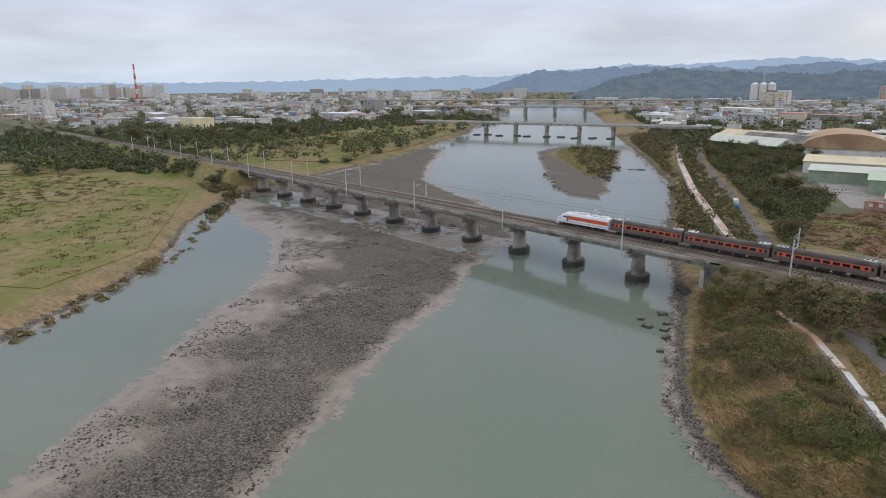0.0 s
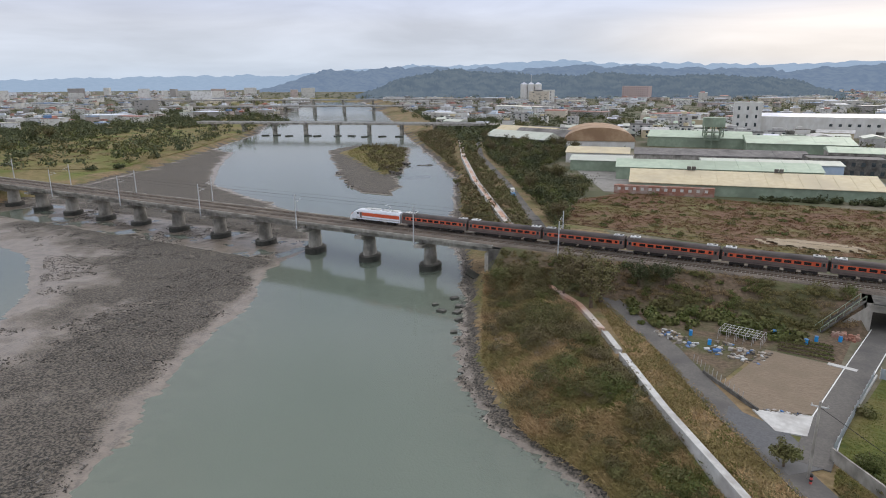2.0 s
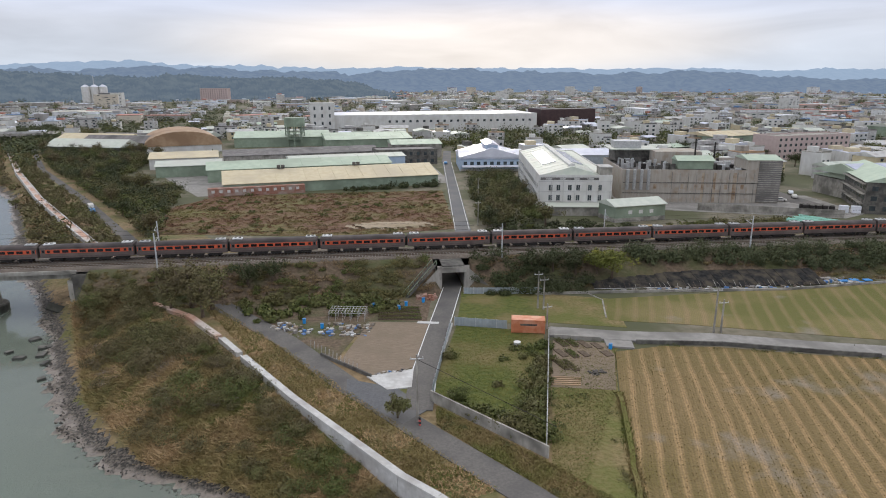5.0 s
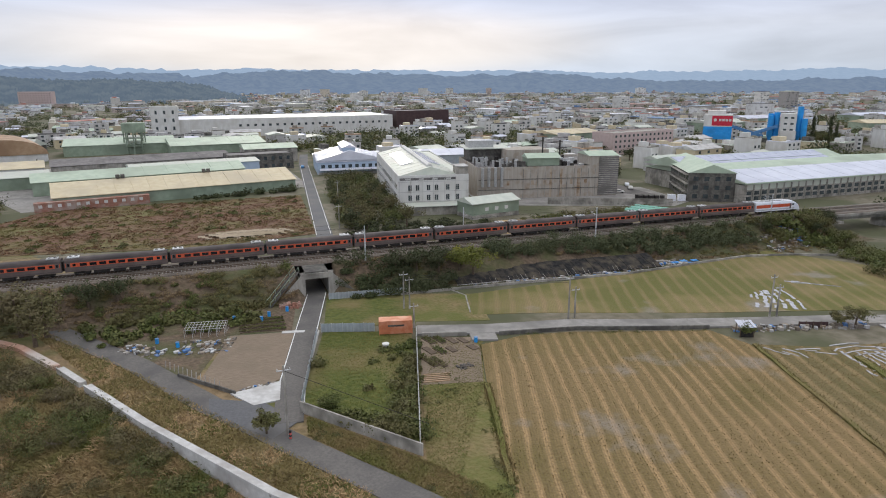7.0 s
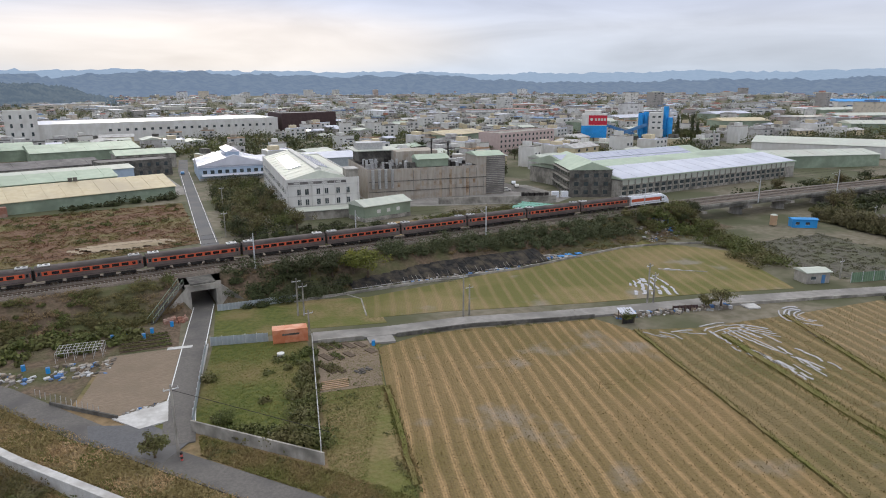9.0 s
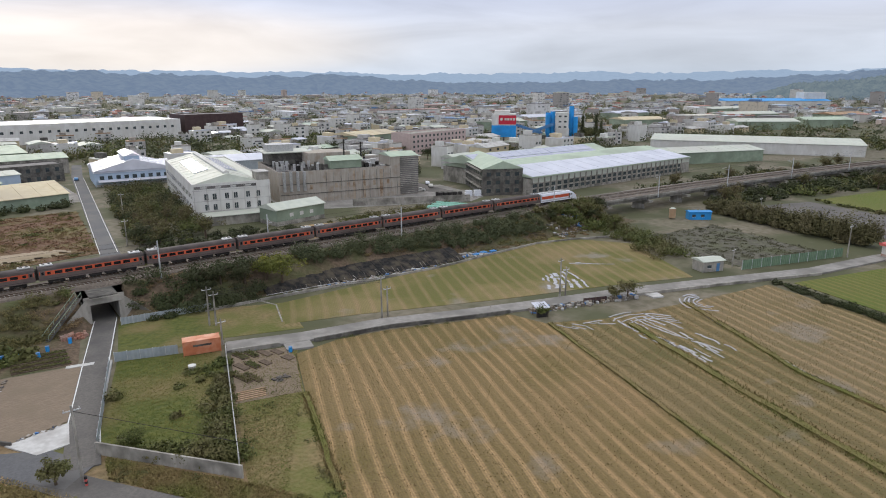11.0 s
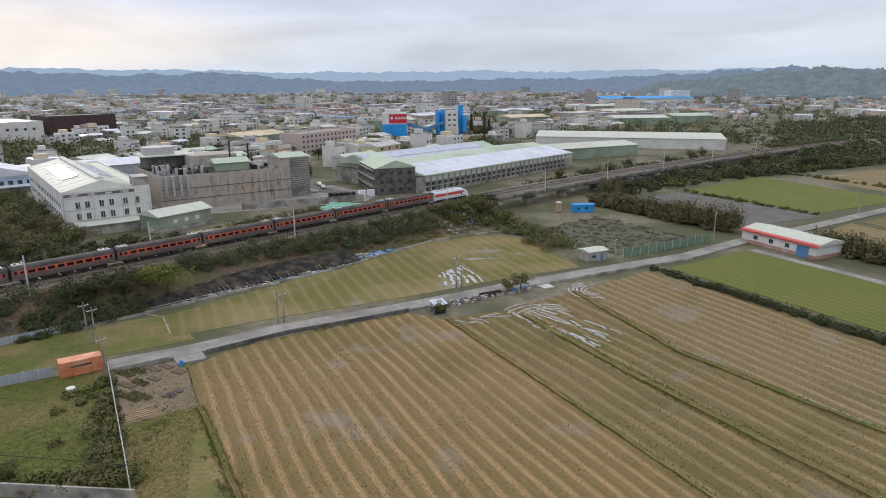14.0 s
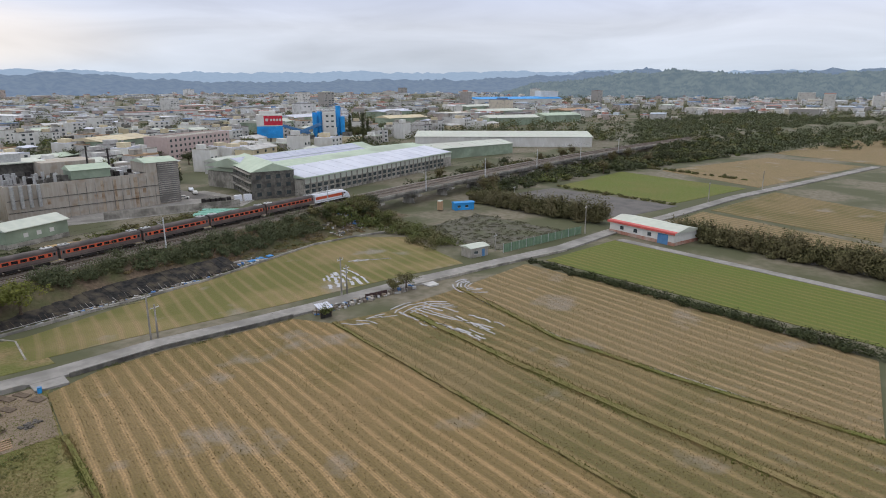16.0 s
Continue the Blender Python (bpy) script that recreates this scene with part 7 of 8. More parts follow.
MEDIAN = [(-60, 164), (-79, 189), (-100, 222), (-127, 264), (-173, 345), (-251, 494), (-242, 502), (-162, 350), (-105, 255), (-73, 200), (-60, 177)]
lane_gap = lambda x, y: line_dist(x, y, [(-46, 152), (-60, 175), (-75, 202), (-106, 257), (-166, 356), (-253, 530)]) > 2.6
bushes("levee_bushes", scatter(MEDIAN, 330, 1, 109, lane_gap), 1.0, 2.3, 1.1, 150, 0.26, M["leaf_olive"], "olive bushes between path and lane", 109)
bushes("levee_bushes", scatter(MEDIAN, 170, 1, 110, lane_gap), 0.9, 2.0, 1.1, 150, 0.24, M["leaf_mid"], "green bushes between path and lane", 110)
off_film = lambda x, y: (x < 49) | (x > 104) | (y > 135.6 - (x - 50) * 0.06)
SLOPE = [(-58, 129), (-58, 137), (14, 138), (14, 129)]
bushes("embankment_bushes", scatter(SLOPE, 85, 1, 9), 0.6, 1.6, 1.0, 300, 0.14, M["leaf_mid"], "green bushes on the railway embankment", 9)
bushes("embankment_weeds", scatter([(-58, 128), (-58, 138), (14, 138), (14, 128)], 420, 1, 53), 0.4, 1.2, 0.7, 150, 0.12, M["leaf_brown"], "dry brown weeds on the embankment", 53, "weeds")
bushes("embankment_weeds", scatter([(24, 128), (24, 138.3), (170, 137.5), (165, 122), (130, 126)], 420, 1, 54, off_film), 0.4, 1.1, 0.6, 90, 0.17, M["leaf_brown"], "dry brown weeds on the embankment", 54, "weeds")
bushes("embankment_bushes", scatter([(24, 127), (24, 138), (60, 137.5), (60, 126)], 80, 1, 10, off_film), 1.0, 2.3, 1.15, 300, 0.19, M["leaf_dark"], "dark bushes on the railway embankment", 10)
bushes("embankment_bushes", scatter([(60, 131), (60, 138), (140, 137.5), (140, 131)], 210, 1, 11, off_film), 0.9, 2.2, 1.5, 240, 0.18, M["leaf_far"], "olive bushes on the railway embankment", 11)
bushes("embankment_bushes", scatter([(-55, 151), (-55, 160), (150, 160), (150, 151)], 130, 1, 12), 0.9, 2.2, 1.0, 130, 0.3, M["leaf_mid"], "bushes on the far embankment slope", 12)
bushes("weed_patch", scatter([(-70, 238), (-58, 262), (33, 264), (28, 192), (-5, 186), (-62, 196)], 2400, 1, 13, lambda x, y: np.hypot((x - 8) / 2.2, y - 200) > 7), 0.5, 1.3, 0.45, 40, 0.2, leaf_mat("russet_weeds", (0.11, 0.055, 0.03), (0.21, 0.115, 0.065), (0.165, 0.14, 0.05)), "reddish dry weeds", 13, "weeds")
bushes("banana_patch", scatter([(-22, 117), (-26, 128), (8, 130), (6, 120)], 75, 1, 14), 0.7, 1.4, 1.3, 110, 0.34, M["leaf_mid"], "broad-leaved banana and garden plants", 14, "plants")
bushes("lot_bushes", line_pts((30.2, 102), (20.6, 72), 46, 1.1, 15), 0.6, 1.6, 1.2, 260, 0.18, M["leaf_mid"], "dark bushes along the post fence", 15)
bushes("lot_bushes", line_pts((11.4, 82.4), (21.6, 69.6), 34, 0.8, 16), 0.6, 1.5, 1.2, 220, 0.18, M["leaf_mid"], "bushes along the boundary wall", 16)
bushes("waste_bushes", scatter([(-70, 238), (-58, 262), (33, 264), (28, 192), (-5, 186), (-62, 196)], 60, 1, 57, lambda x, y: np.hypot((x - 8) / 2.2, y - 200) > 9), 0.8, 1.8, 0.7, 150, 0.24, M["leaf_mid"], "yellow-green shrubs on the waste ground", 57)
bushes("lot_bushes", np.array([(13.4, 97), (22, 95), (19, 86), (24, 80), (12, 84), (26.5, 90), (25, 99)]), 0.7, 1.4, 0.9, 240, 0.22, M["leaf_mid"], "round bushes on the grassy lot", 17)
blades("lot_grass", scatter([(16.5, 110), (31, 105.5), (21, 68.5), (9.5, 83)], 22000, 1, 18), 0.16, leaf_mat("lot_blades", (0.085, 0.12, 0.02), (0.15, 0.175, 0.036), (0.19, 0.16, 0.05)), "uneven green and yellow grass", 18)
bushes("fence_thicket", line_pts((172, 141), (147, 91), 110, 3.0, 19), 1.1, 2.4, 1.1, 260, 0.2, M["leaf_mid"], "dense green thicket beside the field", 19, "thicket")
bushes("fence_thicket", scatter([(140, 138), (172, 140), (165, 122), (150, 128)], 50, 1, 20), 1.2, 2.6, 1.1, 180, 0.32, M["leaf_mid"], "green thicket at the embankment foot", 20, "thicket")
bushes("fallow_weeds", scatter([(156, 112), (196, 108), (184, 67), (152, 77)], 420, 1, 21), 0.5, 1.2, 0.4, 50, 0.17, M["leaf_grey"], "grey-green weeds inside the fenced plot", 21, "weeds")
bushes("windbreak_hedge", line_pts((214, 120), (201, 64), 130, 1.2, 22), 1.4, 2.1, 3.0, 460, 0.25, M["leaf_wind"], "tall olive casuarina windbreak", 22, "hedge")
bushes("windbreak_hedge", line_pts((197, 40), (170, -30), 165, 0.9, 23), 1.4, 2.0, 3.0, 460, 0.25, M["leaf_wind"], "tall olive casuarina windbreak", 23, "hedge")
bushes("windbreak_hedge", np.concatenate([line_pts((214, 120), (201, 64), 90, 1.4, 122), line_pts((197, 40), (170, -30), 110, 1.1, 123)]), 1.3, 1.9, 1.3, 300, 0.25, M["leaf_wind"], "bushy olive foot of the windbreak", 122, "hedge")
bushes("field_hedge", line_pts((147, 66), (121, -14), 150, 0.6, 24), 0.7, 1.4, 1.3, 260, 0.16, M["leaf_dark"], "dark leafy hedge between two fields", 24, "hedge")
bushes("field_hedge", line_pts((248, 52), (266, 106), 40, 0.6, 25), 0.7, 1.1, 1.0, 120, 0.3, M["leaf_mid"], "low green hedge", 25, "hedge")
bushes("field_hedge", line_pts((330, 34), (352, 92), 40, 0.8, 26), 0.8, 1.3, 1.0, 100, 0.34, M["leaf_mid"], "low green hedge", 26, "hedge")
bushes("viaduct_thicket", scatter([(225, 122), (300, 108), (430, 60), (600, 10), (640, 60), (440, 130), (300, 160), (225, 160)], 760, 1, 27, lambda x, y: np.abs(y - DECK_MID - bend(x)) > 7.5), 1.6, 3.6, 1.0, 120, 0.5, M["leaf_dark"], "dense dark woods beside the viaduct", 27, "thicket")
bushes("viaduct_thicket", scatter([(225, 122), (300, 108), (430, 60), (600, 10), (640, 60), (440, 130), (300, 160), (225, 160)], 520, 1, 127, lambda x, y: np.abs(y - DECK_MID - bend(x)) > 7.5), 1.6, 4.0, 0.9, 120, 0.5, M["leaf_mid"], "green woods beside the viaduct", 127, "thicket")
YARD = [(36.5, 190), (52, 187), (59.5, 200), (59.5, 215), (64, 250), (71, 300), (52, 305), (42, 245)]
bushes("yard_trees", scatter(YARD, 210, 1, 28), 1.2, 2.8, 1.4, 200, 0.28, M["leaf_mid"], "green thicket between road and factory", 28, "thicket")
bushes("yard_trees", scatter(YARD, 110, 1, 128), 1.2, 2.8, 1.6, 200, 0.28, M["leaf_dark"], "dark green thicket between road and factory", 128, "thicket")
bushes("yard_trees", scatter([(34, 170), (84, 172), (82, 192), (60, 196), (36, 186)], 90, 1, 29), 0.9, 2.2, 1.1, 150, 0.3, M["leaf_dark"], "dark bushes below the factory", 29, "thicket")
bushes("shed_bushes", line_pts((-10, 268), (34, 277), 30, 1.2, 30), 1.1, 2.2, 1.1, 130, 0.36, M["leaf_dark"], "dark bushes in front of the long hall", 30)
ISL_TOP = [(-272, 362), (-262, 350), (-198, 290), (-186, 280), (-184, 290), (-216, 348), (-254, 404), (-286, 400)]
bushes("island_bushes", scatter([(-272, 380), (-205, 300), (-186, 284), (-190, 300), (-250, 404), (-284, 400)], 90, 1, 31), 1.4, 3.0, 0.9, 110, 0.42, M["leaf_olive"], "olive bushes on the river island", 31)
blades("island_grass", scatter(ISL_TOP, 9000, 1, 32), 0.6, leaf_mat("island_blades", (0.12, 0.13, 0.03), (0.20, 0.19, 0.05), (0.16, 0.13, 0.05)), "yellow-green grass on the river island", 32)
bushes("shore_bushes", line_pts((-270, 124), (-300, 128), 30, 4, 33), 1.4, 3.0, 1.0, 180, 0.4, M["leaf_olive"], "olive bushes at the bridge end", 33)
bushes("shore_bushes", line_pts((-186, 66), (-262, 118), 40, 1.5, 34), 0.8, 1.8, 0.7, 130, 0.32, M["leaf_brown"], "dry reeds along the shore", 34)
bushes("shore_bushes", line_pts((-148, 20), (-186, 62), 30, 1.3, 35), 0.8, 1.7, 0.7, 130, 0.3, M["leaf_brown"], "dry reeds along the shore", 35)
bushes("shore_bushes", np.array([(-250, 108), (-246, 104), (-335, 215), (-330, 228)]), 2.2, 3.2, 0.95, 420, 0.4, M["leaf_dark"], "dark round bush by the shore", 36)
bushes("far_left_woods", scatter([(-480, 60), (-360, 122), (-330, 136), (-440, 136), (-700, 120), (-700, 0)], 620, 1, 37), 1.8, 4.0, 0.95, 70, 0.7, M["leaf_far"], "dark woods beyond the meadow", 37, "woods")
bushes("far_left_woods", scatter([(-430, 160), (-640, 160), (-900, 330), (-820, 560), (-560, 520), (-530, 360)], 1100, 1, 38, lambda x, y: (x > -625) | (x < -690) | (y > 300)), 2.2, 4.6, 0.95, 60, 0.85, M["leaf_far"], "dark woods across the railway", 38, "woods")
bushes("far_left_woods", scatter([(-560, 520), (-820, 560), (-1000, 800), (-760, 800), (-520, 600)], 520, 1, 39), 2.5, 5.2, 0.95, 55, 1.0, M["leaf_far"], "dark woods along the upper river", 39, "woods")
bushes("river_woods", scatter([(-215, 420), (-330, 590), (-520, 860), (-380, 800), (-250, 600), (-170, 470)], 560, 1, 40), 2.2, 4.6, 0.95, 70, 0.8, M["leaf_far"], "dark woods along the upper bank", 40, "woods")


def town_green(seed, n, material, label):
    g = np.random.default_rng(seed)
    az = np.radians(g.uniform(-80, 94, n * 4))
    rg = 400 * (2400 / 400) ** g.random(n * 4)
    x, y = rg * np.sin(az), rg * np.cos(az)
    ok = ~in_poly(x, y, RIVER) & (np.abs(y - 144 - bend(x)) > 20) & (line_dist(x, y, SHORE_R) > 20) & ((lumps(x, y, 260, 31) < 0.0) | (g.random(n * 4) < 0.35))
    ok &= ~((np.degrees(az) > 60) & (rg < 520))
    for a, b, c, d in TAKEN:
        ok &= ~((x > a - 4) & (x < b + 4) & (y > c - 4) & (y < d + 4))
    p = np.stack([x, y], 1)[ok][:n]
    far = np.hypot(p[:, 0], p[:, 1])
    rad = g.uniform(2.0, 4.6, len(p)) * (1 + far / 2200)
    q = leaf_quads(np.column_stack([p, np.zeros(len(p)) - 0.3]), rad, rad * g.uniform(1.0, 1.6, len(p)), 64, 0.75, g)
    quads_mesh("town_trees", q, material, label, "trees")


town_green(61, 4600, M["leaf_far"], "dark tree crowns between the houses")
town_green(62, 2600, M["leaf_mid"], "green tree crowns between the houses")


bushes("far_right_woods", scatter([(430, 60), (520, 10), (640, -40), (900, -80), (1050, 120), (760, 210), (480, 140)], 1050, 1, 58, lambda x, y: (np.abs(y - DECK_MID - bend(x)) > 12)), 2.4, 5.0, 0.95, 70, 0.75, M["leaf_far"], "dark woods beyond the fields", 58, "woods")
bushes("meadow_weeds", scatter([(-440, 75), (-300, 116), (-240, 86), (-196, 62), (-178, 34), (-300, -40)], 900, 1, 59), 0.6, 2.2, 0.25, 50, 0.3, M["leaf_olive"], "rough weeds over the meadow", 59, "weeds")
bushes("meadow_weeds", scatter([(-440, 75), (-300, 116), (-240, 86), (-196, 62), (-178, 34), (-300, -40)], 500, 1, 60), 0.8, 2.6, 0.22, 50, 0.3, M["leaf_brown"], "dry weeds over the meadow", 60, "weeds")
bushes("meadow_weeds", scatter([(-410, 178), (-330, 225), (-378, 320), (-455, 445), (-520, 352)], 700, 1, 66), 0.8, 2.6, 0.25, 50, 0.35, M["leaf_brown"], "dry weeds over the far meadow", 66, "weeds")
bushes("road_weeds", np.concatenate([line_pts((46, 102.5), (84, 92), 40, 0.4, 67), line_pts((48, 98.3), (84, 87.2), 40, 0.3, 68), line_pts((-26, 119), (-3, 84), 50, 0.6, 69)]), 0.2, 0.6, 0.7, 60, 0.1, M["leaf_mid"], "green weeds along the road edges", 67, "weeds")

bushes("embankment_woods", scatter([(-325, 128), (-325, 137), (-760, 137), (-760, 118)], 230, 1, 141), 1.6, 3.4, 1.1, 90, 0.5, M["leaf_far"], "green trees along the railway embankment", 141, "woods")
bushes("embankment_woods", scatter([(-325, 151), (-325, 162), (-760, 176), (-760, 151)], 240, 1, 142), 1.6, 3.4, 1.1, 90, 0.5, M["leaf_far"], "green trees behind the railway embankment", 142, "woods")

# single trees
def tree_kind(i, h, r, material, label, category="tree"):
    g = np.random.default_rng(900 + i)
    e = thing("tree", Matrix(), label, category, "single trees")
    bm = cyl(0.05 * h, 0.025 * h, 0, h * 0.45, 8)
    for k in range(6):
        a, up_ = k * 1.05 + i, g.uniform(0.55, 0.9)
        beam((0, 0, h * 0.38), (math.cos(a) * r * 0.6, math.sin(a) * r * 0.6, h * up_), 0.02 * h, bm)
    part("trunk", bm, M["bark"], e)
    n = 20
    c = g.normal(size=(n, 3)) * (r * 0.42, r * 0.42, h * 0.12) + (0, 0, h * 0.52)
    rad = g.uniform(0.28, 0.5, n) * r
    q = leaf_quads(c, rad, rad * 1.5, 115, 0.035 * r + 0.07, g)
    quads_mesh("crown", q, material, "", "", parent=e)
    return e


TREES = [tree_kind(0, 7.5, 3.6, M["leaf_mid"], "leafy green tree with an uneven crown"), tree_kind(1, 6.5, 3.4, M["leaf_dark"], "dark leafy tree with a rounded crown"), tree_kind(2, 8.5, 3.8, M["leaf_olive"], "olive green tree with a broad crown"), tree_kind(3, 7.0, 3.9, M["leaf_yellow"], "yellow-green tree by the embankment"), tree_kind(4, 3.4, 1.5, M["leaf_mid"], "small tree beside the road")]
placed = set()


def put_tree(k, x, y, s, turn):
    m = Matrix.Translation((x, y, float(ground_z(np.array([x]), np.array([y]))[0]) - 0.1)) @ pose(0, 0, 0, 0, 0, turn)
    if k in placed:
        o = copy_thing(TREES[k], Matrix())
    else:
        o = TREES[k]
        placed.add(k)
    o.matrix_basis = m @ Matrix.Diagonal((s, s, s * 0.95, 1))


for k, x, y, s in ((2, -31, 126, 1.15), (2, -35.5, 128, 1.2), (2, -32, 122, 1.0), (2, -41, 132, 0.9), (2, -39, 126, 0.8), (1, -25, 133, 0.9), (1, -20, 134, 0.8), (3, 55, 131.5, 1.0), (3, 52, 133, 0.8), (1, 47, 133, 0.9), (1, 42, 134, 0.8), (1, 37, 134, 0.85), (4, 3.6, 78.2, 1.1), (4, 88.2, 82.4, 0.9), (0, 110.5, 78.8, 0.62), (4, 108, 80.5, 1.0), (1, -292, 126, 1.0), (0, 12.8, 81.5, 0.4)):
    put_tree(k, x, y, s, 40 * k + x)
tr = random.Random(5)
for poly, n, kk, s0, s1 in ((WOOD, 80, (0, 1, 2, 1), 0.7, 1.1), ([(36, 190), (58, 190), (60, 216), (66, 262), (46, 262)], 14, (0, 2, 1), 0.7, 1.0), ([(225, 122), (300, 108), (430, 60), (440, 130), (300, 160), (225, 160)], 30, (1, 2, 1), 0.7, 1.1), (BACK_BANK, 20, (2, 2, 0), 0.5, 0.8), ([(390, 300), (440, 330), (430, 400), (390, 380)], 20, (1, 0), 1.0, 1.5), ([(140, 138), (172, 140), (165, 122), (150, 128)], 7, (1, 0), 0.6, 0.8), ([(-430, 160), (-620, 170), (-620, 260), (-530, 340)], 24, (1, 2), 1.0, 1.5), ([(160, 320), (330, 300), (330, 420), (160, 420)], 30, (1, 0, 1), 0.9, 1.3)):
    for p in scatter(poly, n, 1, 300 + n, not_lane if poly is WOOD else (lambda x, y: np.abs(y - DECK_MID - bend(x)) > 8.5)):
        put_tree(tr.choice(kk), float(p[0]), float(p[1]), tr.uniform(s0, s1), tr.uniform(0, 360))


def cypress(x, y, h):
    e = thing("cypress_tree", pose(x, y, 0), "tall dark narrow conifer", "tree", "conifers by the plant")
    part("trunk", cyl(0.3, 0.1, 0, h * 0.8, 8), M["bark"], e)
    g = np.random.default_rng(int(x))
    c = np.column_stack([g.normal(scale=0.3, size=16), g.normal(scale=0.3, size=16), np.linspace(0.5, h * 0.86, 16)])
    quads_mesh("crown", leaf_quads(c, np.linspace(2.6, 0.8, 16), np.full(16, h * 0.16), 120, 0.35, g), M["leaf_dark"], "", "", parent=e)


for x, y, h in ((398, 338, 21), (406, 331, 22), (401, 322, 17), (184, 262, 9), (192, 300, 9)):
    cypress(x, y, h)

blades("mown_grass", scatter([(29, 69), (36.5, 82.5), (42.5, 97.5), (33.5, 100), (22.5, 69), (16, 46)], 12000, 1, 131), 0.16, leaf_mat("mown_blades", (0.13, 0.12, 0.04), (0.26, 0.20, 0.09), (0.13, 0.135, 0.035)), "patchy yellow and green grass beside the field", 131, 1.0)
bushes("edge_weeds", np.concatenate([line_pts((36.5, 82), (28, 56), 40, 0.7, 132), scatter([(24, 70), (34, 84), (30, 88), (22, 70)], 30, 1, 133)]), 0.25, 0.7, 0.6, 70, 0.11, M["leaf_mid"], "green weeds along the field edge", 132, "weeds")
bushes("yard_bushes", scatter([(88, 170), (150, 172), (150, 190), (100, 191), (84, 186)], 110, 1, 134, lambda x, y: ~in_poly(x, y, STRAW)), 0.7, 1.9, 0.9, 120, 0.26, M["leaf_mid"], "scrubby bushes along the compound wall", 134)


# ---- small things ----
def flat_mound(name, x, y, w, d, h, material, label, category, seed, turn=0.0, n=60, size=0.5):
    """A heap of loose scraps as one object."""
    g = random.Random(seed)
    rows = []
    for i in range(n):
        a, q = g.uniform(-0.5, 0.5), g.uniform(-0.5, 0.5)
        t = radians(turn)
        px, py = x + math.cos(t) * a * w - math.sin(t) * q * d, y + math.sin(t) * a * w + math.cos(t) * q * d
        z = float(ground_z(np.array([px]), np.array([py]))[0])
        k = h * (1 - 1.6 * max(abs(a), abs(q)) ** 2)
        rows.append((px, py, z - 0.1, z + 0.08 + k * g.random(), size * g.uniform(0.3, 1.6), size * g.uniform(0.3, 1.3), g.uniform(0, 3.1)))
    return boxes_mesh(name, rows, material, label, category)


# black mulch film terrace with frames and rubbish along the ditch
film = thing("mulch_film_terrace", Matrix(), "black mulch film terrace under the embankment", "film", kind="structure")
bm = bmesh.new()
for i in range(24):
    x0, x1 = 50 + i * 2.2, 50 + (i + 1) * 2.2 + 0.1
    y0 = 128.2 - (x0 - 50) * 0.07
    bx(bm, x0, x1, 0, 6.5, 0, 0.12, m=pose(0, y0, 0.15 + 0.04 * (i % 3), 17, 0, 0))
part("film", bm, M["black_film"], film)
for i in range(46):
    g = random.Random(i)
    x = 51 + i * 1.13
    y = 127.2 - (x - 50) * 0.07
    part("stake", beam((x, y, 0.2), (x + g.uniform(-0.3, 0.3), y + g.uniform(0.6, 2.6), g.uniform(0.6, 1.5)), 0.06), M[g.choice(("concrete", "bark", "bark"))], film)
rail_f = beam((49, 126.4, 0.9), (66, 125.2, 0.9), 0.09)
part("rail", rail_f, M["concrete_pale"], film)
DITCH = [(36, 126.6), (49, 126), (70, 124.5), (92, 122.5), (112, 124), (130, 125), (142, 122), (156, 116)]
tagged(mesh_ob("ditch_wall", ribbon(dense(DITCH, 3), 0.35, -0.2, 0.55), M["concrete"]), "low grey concrete ditch wall", "wall", kind="structure")
strip("trim", [(46.0, 111.3), (49.1, 121.5), (47.5, 126)], 0.3, 0.16, M["concrete"], "pale concrete field gutter", "gutter", thick=0.2)
flat_mound("rubbish_heap", 103, 127.3, 16, 3.6, 0.8, M["junk"], "white and blue rubbish below the embankment", "rubbish", 1, -6, 130, 0.8)
flat_mound("rubbish_heap", 75, 125.6, 44, 1.6, 0.5, M["junk"], "scattered scrap along the ditch", "rubbish", 2, -4, 120, 0.6)
flat_mound("rubbish_heap", 150, 131, 18, 8, 0.5, M["junk"], "pale rubble on the embankment slope", "rubbish", 3, 8, 140, 0.7)
tp = thing("tarpaulin", pose(107, 126, 0.4, 0, 0, -8), "crumpled bright blue tarpaulin", "tarpaulin")
for i in range(5):
    part("fold", bx(bmesh.new(), i * 1.5, i * 1.5 + 1.7, -0.6, 0.7, 0.0, 0.18 + 0.1 * (i % 2), m=pose(0, 0, 0, 4 * (i % 3 - 1), 5 * (i % 2), 6 * (i % 3))), M["blue_tarp"], tp)

# farm road edge: retaining wall towards the field, and its weeds
edge = [(46.5, 98.6), (61, 95.9), (76, 90.5), (84.5, 87.8)]
tagged(mesh_ob("wall_field_edge", ribbon(dense(edge, 2), 0.3, -0.3, 0.75), M["concrete_dark"]), "low dark concrete retaining wall by the road", "wall", kind="structure")
tagged(mesh_ob("wall_field_edge", ribbon(dense([(112, 79.4), (136, 71), (162, 61)], 2), 0.3, -0.3, 0.6), M["concrete"]), "low concrete retaining wall by the road", "wall", kind="structure")
sheet("pavement", [(41.5, 101), (46, 99.5), (45.2, 96.2), (40.8, 97.6)], 0.36, M["road_concrete"], "concrete ramp down to the garden", "pavement")
sheet("pavement", [(116, 80), (119.5, 79), (117.5, 74.5), (115, 75.5)], 0.3, M["concrete_pale"], "pale concrete ramp into the field", "pavement")
tagged(mesh_ob("wall_garden", ribbon(dense([(33, 102.8), (40.8, 100.4)], 2), 0.25, -0.2, 0.8), M["concrete"]), "grey concrete garden wall", "wall", kind="structure")

